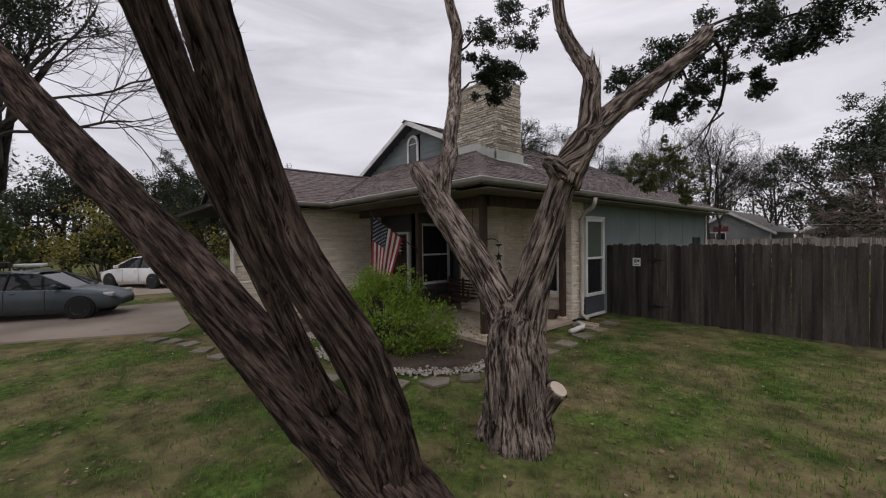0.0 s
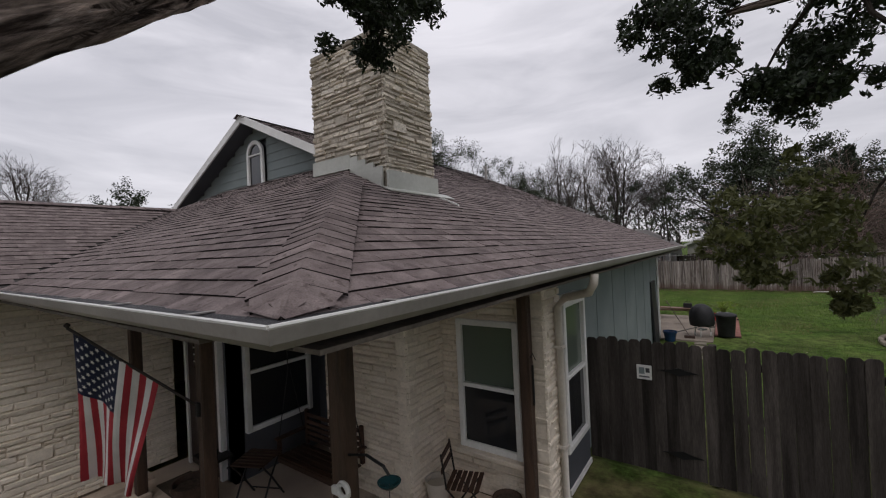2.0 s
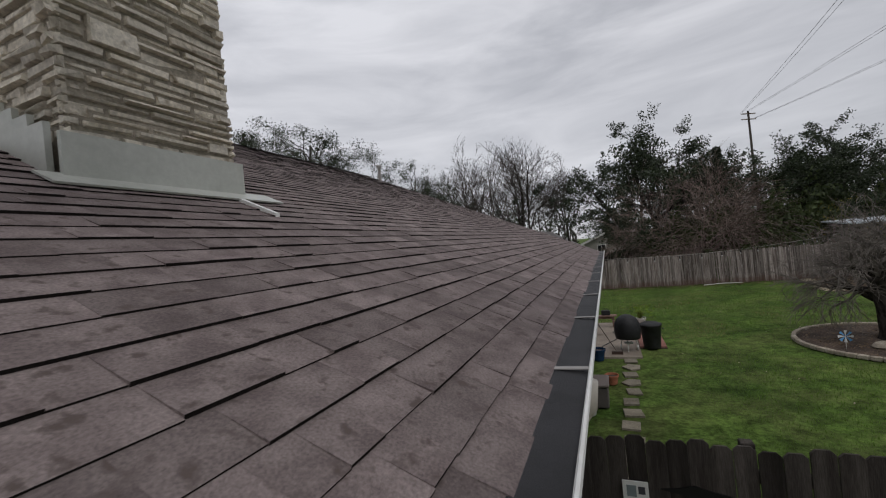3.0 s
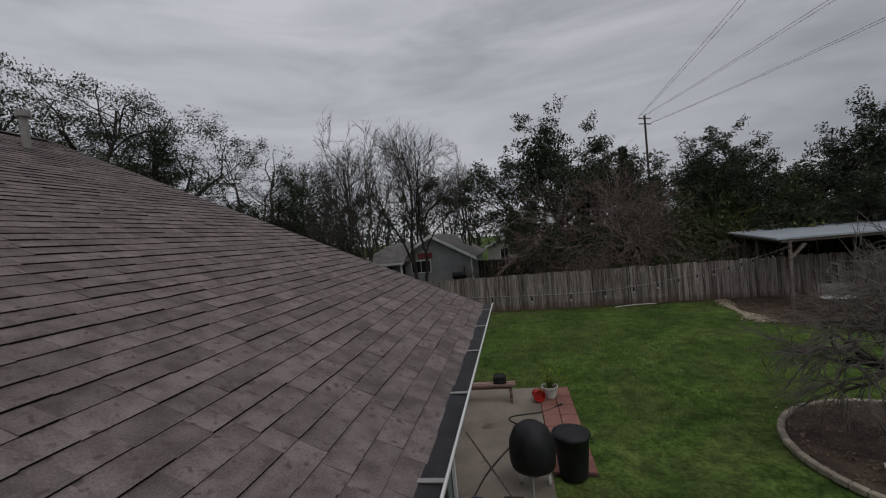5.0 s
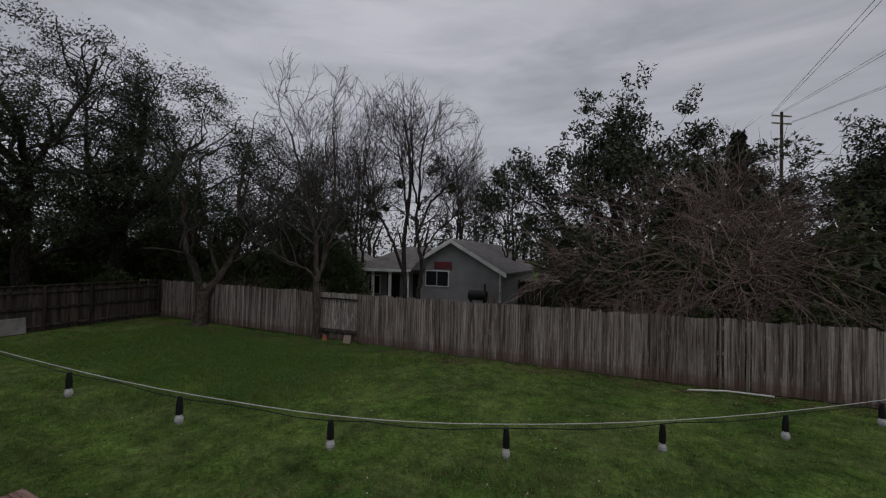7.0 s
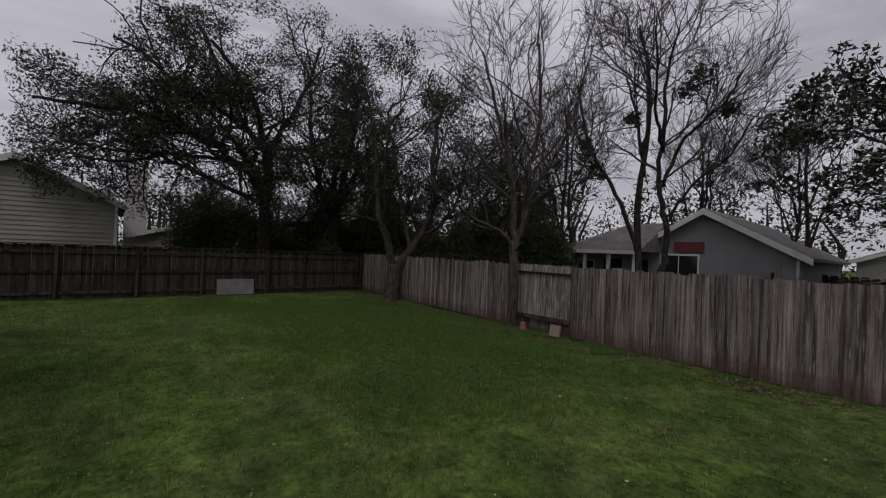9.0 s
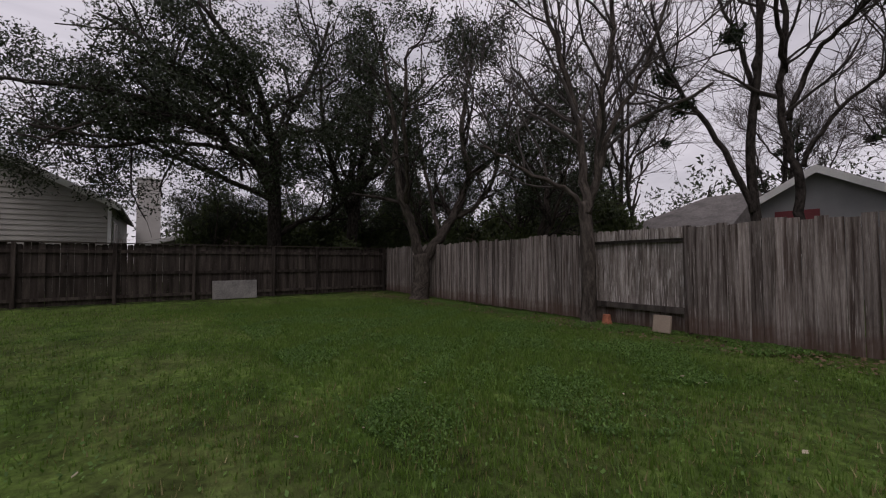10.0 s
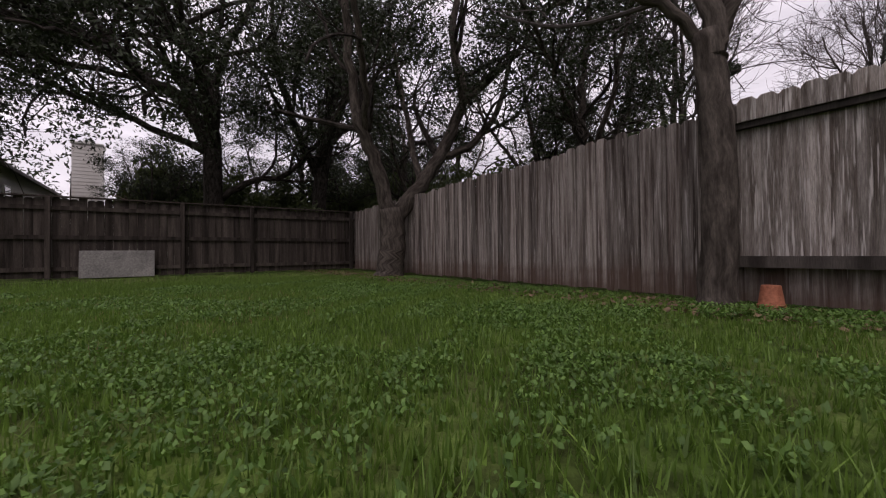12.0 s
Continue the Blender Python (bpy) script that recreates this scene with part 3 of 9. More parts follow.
def ledge_wall(name, p0, u, length, z0, z1, normal, mats, holes=(), singles=0, rows=0.07, depth=0.032, lens=(0.18, 0.55), seed=3, parent=None, top=None, wrap=0.0):
    """A wall face of long thin ledge stones before a mortar sheet. wrap: how far they reach past both ends. holes: (u0, u1, z0, z1). top(u): the height there."""
    rng = random.Random(seed)
    u, nrm, p0 = Vector(u), Vector(normal), Vector(p0)
    m_single, m_join = mats
    back = MB()
    # mortar sheet, split round the holes
    cuts = sorted({0.0, length, *[h[0] for h in holes], *[h[1] for h in holes]})
    for a, b in zip(cuts[:-1], cuts[1:]):
        spans = [(z0, z1)]
        for h in holes:
            if h[0] <= a + 1e-6 and h[1] >= b - 1e-6:
                spans = [s for c in spans for s in ((c[0], h[2]), (h[3], c[1])) if s[1] - s[0] > 0.01]
        for s in spans:
            back.prism([p0 + u * a + Vector((0, 0, s[0])), p0 + u * b + Vector((0, 0, s[0])), p0 + u * b + Vector((0, 0, s[1])), p0 + u * a + Vector((0, 0, s[1]))], -nrm * 0.15)
    wall = part(name, back, mats[0] if mats is P_STONE else M_MORTAR, parent or house)
    joined = MB()
    count = 0
    z = z0
    while z < z1 - 0.02:
        rh = rows * rng.uniform(0.75, 1.3)
        x = rng.uniform(-0.2, 0) - wrap
        while x < length + wrap:
            w = rng.uniform(*lens)
            big = rng.random() < 0.04
            hh = rh * (1.9 if big else 1.0)
            if big:
                w = rng.uniform(0.15, 0.28)
            s, e = max(-wrap, x), min(length + wrap, x + w)
            x += w
            if e - s < 0.03 or z + hh > z1 + 0.03 or any(s < h[1] and e > h[0] and z < h[3] and z + rh > h[2] for h in holes):
                ok = False
                for h in holes:
                    if s < h[0] - 0.03 and e > h[0] and z < h[3] and z + rh > h[2]:
                        e, ok = h[0], True
                    elif e > h[1] + 0.03 and s < h[1] and z < h[3] and z + rh > h[2]:
                        s, ok = h[1], True
                if not ok:
                    continue
            if top and z + hh > top((s + e) / 2):
                continue
            d = depth * rng.uniform(0.35, 1.15)
            g = 0.004
            c = []
            for (uu, zz, dd) in ((s + g, z + g, 0), (e - g, z + g, 0), (e - g, z + hh - g, 0), (s + g, z + hh - g, 0)):
                c.append(p0 + u * uu + Vector((0, 0, zz)))
            jit = lambda: rng.uniform(-0.2, 0.2) * min(depth, rh * 0.6)
            k = 0.012
            f = []
            for (uu, zz) in ((s + g + k, z + g + k), (e - g - k, z + g + k), (e - g - k, z + hh - g - k), (s + g + k, z + hh - g - k)):
                f.append(p0 + u * (uu + jit()) + Vector((0, 0, zz + jit())) + nrm * (d * rng.uniform(0.75, 1.1)))
            pts = c + f
            fs = [(4, 5, 6, 7), (0, 1, 5, 4), (1, 2, 6, 5), (2, 3, 7, 6), (3, 0, 4, 7)]
            if u.cross(Vector((0, 0, 1))).dot(nrm) < 0:
                fs = [tuple(reversed(q)) for q in fs]
            if count < singles:
                count += 1
                mid = sum((Vector(q) for q in c), Vector()) / 4
                b = MB().add([Vector(q) - mid for q in pts], fs)
                o = part("stone", b, m_single, wall)
                o.location = mid
            else:
                joined.add(pts, fs)
        z += rh
    if joined.f:
        part("stonework", joined, m_join, wall, kind="stuff")
    return wall


P_STONE = (M_PAINTSTONE, M_PAINTSTONE_J)
C_STONE = (M_STONE, M_STONE_J)
# wing wall, chimney, porch walls
ledge_wall("wing_wall", (-6.0, -2.3, 0.02), (0, 1, 0), 4.2, 0.14, 2.92, (1, 0, 0), P_STONE, singles=290, seed=11)
CX0, CX1, CY0, CY1, CTOP = -3.74, -2.33, 3.08, 4.04, 6.13
chimney = part("chimney", MB().box(((CX0 + CX1) / 2, (CY0 + CY1) / 2, 3.0), (CX1 - CX0 + 0.03, CY1 - CY0 + 0.03, 5.9)), M_MORTAR, house, "tall cream ledge-stone chimney")
fz = EAVE - CX1 * K + 0.2
ledge_wall("stone_face", (CX0, CY0, 0), (1, 0, 0), CX1 - CX0, fz, CTOP, (0, -1, 0), C_STONE, singles=150, rows=0.066, lens=(0.1, 0.4), seed=5, depth=0.05, parent=chimney, wrap=0.036)
ledge_wall("stone_face", (CX1, CY0, 0), (0, 1, 0), CY1 - CY0, EAVE - CX1 * K + 0.2, CTOP, (1, 0, 0), C_STONE, singles=140, rows=0.06, lens=(0.14, 0.5), seed=6, depth=0.05, parent=chimney, wrap=0.036)
ledge_wall("stone_face", (CX0, CY1, 0), (1, 0, 0), CX1 - CX0, 4.0, CTOP, (0, 1, 0), C_STONE, rows=0.075, lens=(0.1, 0.36), seed=7, depth=0.055, parent=chimney)
ledge_wall("stone_face", (CX0, CY0, 0), (0, 1, 0), CY1 - CY0, 4.0, CTOP, (-1, 0, 0), C_STONE, rows=0.075, lens=(0.1, 0.36), seed=8, depth=0.055, parent=chimney)
part("chimney_cap", MB().cbox(((CX0 + CX1) / 2, (CY0 + CY1) / 2, CTOP + 0.03), (CX1 - CX0 + 0.06, CY1 - CY0 + 0.06, 0.07), 0.015), M_MORTAR, chimney, "thin mortar cap")
part("flue", MB().lathe([(0.14, 0), (0.14, 0.16), (0.2, 0.17), (0.2, 0.22), (0.06, 0.27)], (-2.65, 3.35, CTOP + 0.05)), M_BLACK, chimney, "black metal flue cap")
# sheet-metal skirt, stepped where the hip meets the corner
M_FLASH = material("flashing", (0.42, 0.43, 0.39), (0.51, 0.52, 0.48), 0.45, 2.0, 20.0, 0.08, metal=0.2, fine_mix=0.08)
zf = EAVE + K * CY0
part("flashing", MB().box(((CX0 - 2.95) / 2, CY0 - 0.066, zf + 0.09), (-2.95 - CX0, 0.03, 0.2)), M_FLASH, chimney, "painted sheet-metal flashing skirt")
for i in range(4):
    xs0 = -2.95 + 0.1 + 0.152 * i
    part("flashing", MB().box((xs0 - 0.02, CY0 - 0.068 - 0.004 * i, EAVE - xs0 * K + 0.1), (0.15, 0.03, 0.3)), M_FLASH, chimney, "stepped sheet-metal flashing")
ze = EAVE - CX1 * K
part("flashing", MB().box((CX1 + 0.066, (CY0 + CY1) / 2 - 0.01, ze + 0.1), (0.03, CY1 - CY0 + 0.12, 0.24)), M_FLASH, chimney, "painted sheet-metal flashing skirt")
part("flashing", MB().box((CX1 + 0.13, (CY0 + CY1) / 2 + 0.05, ze - 0.035), (0.2, CY1 - CY0 + 0.45, 0.012), m=Matrix.Rotation(math.atan(K), 4, "Y")), M_FLASH, chimney, "sloping base flashing")
PX, PE, PY = -3.5, -2.0, 2.9
# porch part of the chimney breast, and the stone wall with the window
WZ0, WZ1 = 0.66, 2.32
ledge_wall("porch_wall", (PX, PY, 0), (1, 0, 0), PE - PX + 0.02, 0.09, 2.95, (0, -1, 0), P_STONE, seed=21, wrap=0.018)
ledge_wall("porch_wall", (PE + 0.004, PY - 0.02, 0), (0, 1, 0), 3.67 - PY, 0.09, 2.95, (1, 0, 0), P_STONE, seed=22, wrap=0.018)
ledge_wall("porch_wall", (PE, 3.65, 0), (1, 0, 0), 1.465, 0.09, 2.95, (0, -1, 0), P_STONE, holes=((0.26, 1.15, WZ0, WZ1),), seed=23, wrap=0.018)
ledge_wall("porch_wall", (-0.546, 3.635, 0), (0, 1, 0), 0.515, 0.09, 2.95, (1, 0, 0), P_STONE, seed=24, wrap=0.018)


def siding(name, p0, u, length, z0, z1, nrm, mat, lap=0.18, top=None, holes=()):
    """Lapped boards, each one part; pieces end at the holes."""
    u, nrm, p0 = Vector(u), Vector(nrm), Vector(p0)
    wall = part(name, MB(), mat, house)
    back = MB()
    z = z0
    while z < z1 - 0.01:
        h = min(lap, z1 - z)
        spans = [(0.0, length)]
        if top:
            spans = [top(z + h * 0.5)]
        for a, b, c, d in holes:
            if z < d and z + h > c:
                spans = [s for q in spans for s in ((q[0], min(a, q[1])), (max(b, q[0]), q[1])) if s[1] - s[0] > 0.02]
        for s, e in spans:
            if e - s < 0.03:
                continue
            q = [p0 + u * s, p0 + u * e]
            zz = Vector((0, 0, z))
            z2 = Vector((0, 0, z + h + 0.01))
            pts = [q[0] + zz, q[1] + zz, q[1] + zz + nrm * 0.02, q[0] + zz + nrm * 0.02, q[0] + z2, q[1] + z2, q[1] + z2 + nrm * 0.006, q[0] + z2 + nrm * 0.006]
            pts = [x - nrm * 0.03 if i in (0, 1, 4, 5) else x for i, x in enumerate(pts)]
            b = MB().add(pts, [(3, 2, 6, 7), (0, 1, 2, 3), (7, 6, 5, 4), (0, 3, 7, 4), (1, 5, 6, 2)])
            part("board", b, mat, wall)
        z += lap
    return wall


# east wall in blue-grey panels, gable ends, back walls
def slab_wall(name, poly, off, mat, label=""):
    return part(name, MB().prism(poly, off), mat, house, label)


slab_wall("wall_east", [(-0.65, 4.1, 0), (-0.65, 13.95, 0), (-0.65, 13.95, 2.98), (-0.65, 4.1, 2.98)], (-0.15, 0, 0), M_BLUE, "blue-grey panel siding")
bt = MB()
for y in (6.4, 7.62, 8.84, 10.06, 11.28, 12.5):
    bt.box((-0.648, y, 1.5), (0.012, 0.006, 2.9))
part("panel_joint_work", bt, M_BLUE, house, kind="stuff")
part("corner_board", MB().box((-0.64, 13.92, 1.5), (0.06, 0.1, 2.96)), M_WHITE, house, "white corner board")
slab_wall("wall_back", [(-0.65, 13.95, 0), (-3.9, 13.95, 0), (-3.9, 13.95, EAVE + 3.9 * K - 0.12), (-0.65, 13.95, EAVE + 0.15)], (0, -0.15, 0), M_BLUE, "blue-grey gable wall")
slab_wall("wall_back_upper", [(-3.9, 13.95, 2.6), (-10.9, 13.95, 2.6), (-10.9, 13.95, EAVE + 3.9 * K - 0.12), (RX, 13.95, EAVE + HM * K - 0.12), (-3.9, 13.95, EAVE + 3.9 * K - 0.12)], (0, -0.15, 0), M_BLUE)
slab_wall("wall_nook", [(-3.9, 13.95, 0), (-3.9, 17.4, 0), (-3.9, 17.4, E2 - 0.1), (-3.9, 13.95, E2 - 0.1)], (-0.15, 0, 0), M_NAVY, "dark slate-blue back wall")
slab_wall("wall_back_gable", [(-3.9, 17.4, 0), (-10.6, 17.4, 0), (-10.6, 17.4, E2 + 0.3), (X2 - HM2, 17.4, E2 + HM2 * K2 - 0.1), (-3.9, 17.4, E2 + 0.3)], (0, -0.15, 0), M_NAVY)
slab_wall("wall_west", [(-12.9, 4.2, 0), (-12.9, 13.95, 0), (-12.9, 13.95, 2.9), (-12.9, 4.2, 2.9)], (0.15, 0, 0), M_BLUE)
slab_wall("wall_front_west", [(-12.9, 4.05, 0), (-11.22, 4.05, 0), (-11.22, 4.05, 3.7), (-12.9, 4.05, 3.7)], (0, 0.13, 0), M_BLUE)
slab_wall("garage_front", [(-6.2, 0.6, 0), (-11.3, 0.6, 0), (-11.3, 0.6, 2.95), (-6.2, 0.6, 2.95)], (0, 0.15, 0), M_PAINTSTONE, "painted stone garage front")
slab_wall("garage_side", [(-11.2, 0.76, 0), (-11.2, 4.05, 0), (-11.2, 4.05, 2.95), (-11.2, 0.76, 2.95)], (0.15, 0, 0), M_PAINTSTONE, "painted stone garage side")
slab_wall("wing_gable", [(-6.35, -1.95, EAVE + 0.3), (-10.65, -1.95, EAVE + 0.3), (-8.5, -1.95, EAVE + 3 * K - 0.12)], (0, 0.1, 0), M_NAVY, "dark small gable over the garage")
for sx in (-1, 1):
    part("rake_board", MB().prism([(-8.5 + sx * 2.45, -2.09, EAVE + 0.55 * K - 0.14), (-8.5 + sx * 2.45, -2.09, EAVE + 0.55 * K - 0.02), (-8.5, -2.09, EAVE + 3 * K - 0.02), (-8.5, -2.09, EAVE + 3 * K - 0.14)], (0, 0.03, 0)), M_DECK, house, "dark rake board of the garage gable")
part("garage_door", MB().box((-8.8, 0.57, 1.06), (4.4, 0.05, 2.1)), M_WHITE, house, "white garage door")
# front gable with lapped boards and the arched window
GY = 4.3
slab_wall("gable_backing", [(RX - 5.0, GY + 0.1, 3.6), (RX + 4.4, GY + 0.1, 3.6), (RX + 4.4, GY + 0.1, EAVE + K * 3.0 - 0.2), (RX, GY + 0.1, EAVE + HM * K - 0.15), (RX - 5.0, GY + 0.1, EAVE + K * 2.4 - 0.2)], (0, 0.1, 0), M_NAVY)


def gspan(z):
    half = (EAVE + HM * K - 0.12 - z) / K
    return (max(0, 5.0 - half), min(9.4, 5.0 + half))


siding("gable_boards", (RX - 5.0, GY, 0), (1, 0, 0), 9.4, 4.4, EAVE + HM * K - 0.1, (0, -1, 0), M_BLUE, 0.19, gspan, holes=((4.64, 5.36, 4.78, 5.92),))
# rake boards of the front gable
for sx in (-1, 1):
    rb = MB()
    a = Vector((RX, GF - 0.04, EAVE + HM * K - 0.14))
    b = Vector((RX + sx * 5.6, GF - 0.04, EAVE + (HM - 5.6) * K - 0.14))
    d = Vector((0, 0, 0.17))
    rb.prism([a, b, b + d, a + d], (0, 0.035, 0))
    part("rake_board", rb, M_WHITE, house, "off-white rake board")
    sf = MB().prism([a + Vector((0, 0.035, 0.02)), b + Vector((0, 0.035, 0.02)), b + Vector((0, 0.4, 0.02)), a + Vector((0, 0.4, 0.02))], (0, 0, 0.02))
    part("soffit", sf, M_NAVY, house)
def window(name, c, w, h, face, arched=False, sash=True, sill=True, upper=None, lower=None, fw=0.075, label="white-framed double-hung window", parent=None):
    """A window whose outer face looks along face ('-y', '+x'), centred on c."""
    ry = {"-y": 0.0, "+x": math.pi / 2, "+y": math.pi}[face]
    win = new(name)
    win.parent = parent or house
    win.matrix_world = Matrix.Translation(c) @ Matrix.Rotation(ry, 4, "Z")
    tagged(win, label)
    fr = MB()
    if arched:
        r = w / 2
        outer = [(-r, 0, -h / 2), (r, 0, -h / 2)] + [(r * math.cos(t), 0, h / 2 - r + r * math.sin(t)) for t in [math.pi * i / 14 for i in range(15)]]
        inner = [(x * (1 - fw / r), 0, (z + fw if z < -h / 2 + 0.01 else (h / 2 - r) + (z - h / 2 + r) * (1 - fw / r))) for x, _, z in outer]
        n = len(outer)
        v = outer + inner + [(x, -0.05, z) for x, _, z in outer] + [(x, -0.05, z) for x, _, z in inner]
        fr.add(v, [(2 * n + i, 2 * n + (i + 1) % n, 3 * n + (i + 1) % n, 3 * n + i) for i in range(n)] + [(i, (i + 1) % n, 2 * n + (i + 1) % n, 2 * n + i) for i in range(n)] + [(n + i, 3 * n + i, 3 * n + (i + 1) % n, n + (i + 1) % n) for i in range(n)])
        part("window_frame", fr, M_WHITE, win)
        part("pane", MB().add([(x, -0.012, z) for x, _, z in inner], [tuple(range(n))]), M_GLASS, win)
        part("muntin", MB().box((0, -0.03, h / 2 - r), (w - 0.1, 0.03, 0.03)), M_WHITE, win)
        return win
    for s in (-1, 1):
        fr.cbox((s * (w / 2 - fw / 2), 0, 0), (fw, 0.1, h), 0.008)
    fr.cbox((0, 0, h / 2 - fw / 2), (w - 2 * fw, 0.096, fw), 0.008)
    fr.cbox((0, 0, -h / 2 + fw / 2), (w - 2 * fw, 0.096, fw), 0.008)
    part("window_frame", fr, M_WHITE, win)
    if sash:
        part("meeting_rail", MB().cbox((0, -0.012, -0.02), (w - 2 * fw, 0.06, 0.05), 0.006), M_WHITE, win)
    z0, z1 = -h / 2 + fw, h / 2 - fw
    part("pane", MB().box((0, 0.012, (z1 - 0.0) / 2), (w - 2 * fw, 0.006, z1)), upper or M_GLASS_UP, win, "screened upper pane")
    part("pane", MB().box((0, 0.0, z0 / 2 - 0.02), (w - 2 * fw, 0.006, -z0 - 0.04)), lower or M_GLASS, win, "dark lower pane")
    if sill:
        part("window_sill", MB().cbox((0, -0.06, -h / 2 - 0.03), (w + 0.12, 0.14, 0.06), 0.01), M_PAINTSTONE, win)
    return win


window("window_1", (-1.295, 3.65, (WZ0 + WZ1) / 2), 0.88, WZ1 - WZ0, "-y")
window("window_arched", (RX, GY - 0.05, 5.36), 0.66, 1.1, "-y", arched=True, fw=0.085, label="small arched white attic window")
# box bay on the east wall
bay = MB()
bay.box((-0.6, 4.66, 0.34), (0.2, 0.92, 0.42))
part("bay_panel", bay, M_NAVY, house, "dark blue panel under the bay window")
part("bay_trim", MB().box((-0.59, 4.66, 0.1), (0.22, 0.94, 0.07)), M_WHITE, house)
part("bay_trim", MB().box((-0.59, 4.66, 2.52), (0.22, 0.96, 0.05)), M_WHITE, house)
window("window_2", (-0.53, 4.66, 1.53), 0.92, 1.92, "+x", sill=False, label="tall white bay window with two sashes")
# entry: slate-blue wall with window and the front door
slab_wall("entry_wall", [(-4.5, 2.05, 0), (-4.5, 3.7, 0), (-4.5, 3.7, 2.95), (-4.5, 2.05, 2.95)], (-0.15, 0, 0), M_NAVY, "slate-blue porch wall")
slab_wall("entry_back", [(-4.5, 3.5, 0), (-3.5, 3.5, 0), (-3.5, 3.5, 2.95), (-4.5, 3.5, 2.95)], (0, 0.15, 0), M_NAVY)
slab_wall("entry_front", [(-6.0, 2.05, 0), (-4.5, 2.05, 0), (-4.5, 2.05, 2.95), (-6.0, 2.05, 2.95)], (0, 0.15, 0), M_NAVY)
window("window_3", (-4.47, 2.76, 1.62), 1.1, 1.75, "+x", upper=M_GLASS, sill=False, label="white porch window, dark inside")
door = new("front_door")
door.parent = house
door.matrix_world = pose(-5.25, 2.02, 0.1)
tagged(door, "dark front door with small lattice light in white frame")
M_DOOR = plain("door_paint", (0.028, 0.016, 0.013), 0.45)
part("leaf", MB().cbox((0, 0, 1.04), (0.92, 0.05, 2.06), 0.008), M_DOOR, door)
dj = MB()
for s in (-1, 1):
    dj.box((s * 0.5, -0.01, 1.08), (0.07, 0.08, 2.16))
dj.box((0, -0.01, 2.13), (0.93, 0.078, 0.07))
part("door_frame", dj, M_WHITE, door)
lt = MB().box((0, -0.03, 1.72), (0.46, 0.01, 0.42))
part("light", lt, M_GLASS, door)
mt = MB()
for i in (-1, 0, 1):
    mt.box((i * 0.115, -0.038, 1.72), (0.02, 0.012, 0.42))
    mt.box((0, -0.039, 1.72 + i * 0.105), (0.46, 0.012, 0.02))
part("lattice", mt, M_WHITE, door)
part("door_handle", MB().lathe([(0.01, 0), (0.03, 0.02), (0.03, 0.05), (0.01, 0.06)], (0.38, -0.06, 1.0)), M_BLACK, door)


# eaves: fascia, gutter with black guard, soffits
def gutter(name, a, b, out, ma=0, mb=0, label="pale metal gutter with black mesh guard"):
    a, b, out = Vector(a), Vector(b), Vector(out)
    z = Vector((0, 0, 1))
    g = MB()
    prof = [(0.0, 0.02), (0.0, -0.05), (0.08, -0.054), (0.108, -0.03), (0.118, 0.018), (0.126, 0.022), (0.132, 0.014), (0.12, -0.034), (0.086, -0.064), (-0.006, -0.06)]
    run = (b - a).normalized()
    va = [a + out * x + z * y + run * ma * x for x, y in prof]
    vb = [b + out * x + z * y + run * mb * x for x, y in prof]
    n = len(prof)
    g.add(va + vb, [(i, (i + 1) % n, n + (i + 1) % n, n + i) for i in range(n)] + [tuple(range(n)), tuple(reversed(range(n, 2 * n)))])
    gu = part(name, g, M_GUTTER, house, label)
    part("guard", MB().prism([a + z * 0.012, b + z * 0.012, b + out * 0.118 + z * 0.004 + run * mb * 0.118, a + out * 0.118 + z * 0.004 + run * ma * 0.118], z * 0.006), M_MESH, gu, "black mesh leaf guard")
    d = (b - a)
    m = max(1, int(d.length / 0.9))
    for i in range(m):
        p = a + d * ((i + 0.5) / m)
        k = MB().prism([p + z * 0.02, p + d.normalized() * 0.03 + z * 0.02, p + d.normalized() * 0.03 + out * 0.12 + z * 0.022, p + out * 0.12 + z * 0.022], z * 0.004)
        part("strap", k, M_GUTTER, gu)
    # white tube along the rolled lip paints its bright reflection
    part("lip", MB().tube([a + out * 0.127 + z * 0.022 + run * ma * 0.127, b + out * 0.127 + z * 0.022 + run * mb * 0.127], 0.008, 6), M_WHITE, gu, "rolled gutter lip, bright reflection put into its pale colour")
    fa = MB().prism([a - z * 0.075, b - z * 0.075, b + z * 0.0, a + z * 0.0], -out * 0.025)
    part("fascia", fa, M_FASCIA, gu, "greige fascia board")
    return gu


gutter("gutter", (-0.02, 0.02, EAVE), (-0.02, YEND, EAVE), (1, 0, 0), -1, 0)
gutter("gutter", (-0.02, 0.02, EAVE), (-5.52, 0.02, EAVE), (0, -1, 0), -1, -1)
gutter("gutter", (-5.52, 0.02, EAVE), (-5.52, -2.67, EAVE), (1, 0, 0), 1, 0)
gutter("gutter", (X2 + 0.01, YEND, E2), (X2 + 0.01, Y2, E2), (1, 0, 0))
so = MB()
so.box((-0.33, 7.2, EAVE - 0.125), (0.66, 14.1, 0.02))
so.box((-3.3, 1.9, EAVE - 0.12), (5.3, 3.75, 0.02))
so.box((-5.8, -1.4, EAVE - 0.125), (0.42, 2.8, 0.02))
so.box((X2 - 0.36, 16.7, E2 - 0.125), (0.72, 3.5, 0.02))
part("soffit", so, M_SOFFIT, house, "porch ceiling and soffit boards, under-eave shade in their dark colour", kind="stuff")


M_PIPE = material("downspout_paint", (0.50, 0.46, 0.41), (0.62, 0.58, 0.53), 0.45, 2.0, 30.0, 0.08, fine_mix=0.08, c3=(0.28, 0.26, 0.23), spots=0.0)


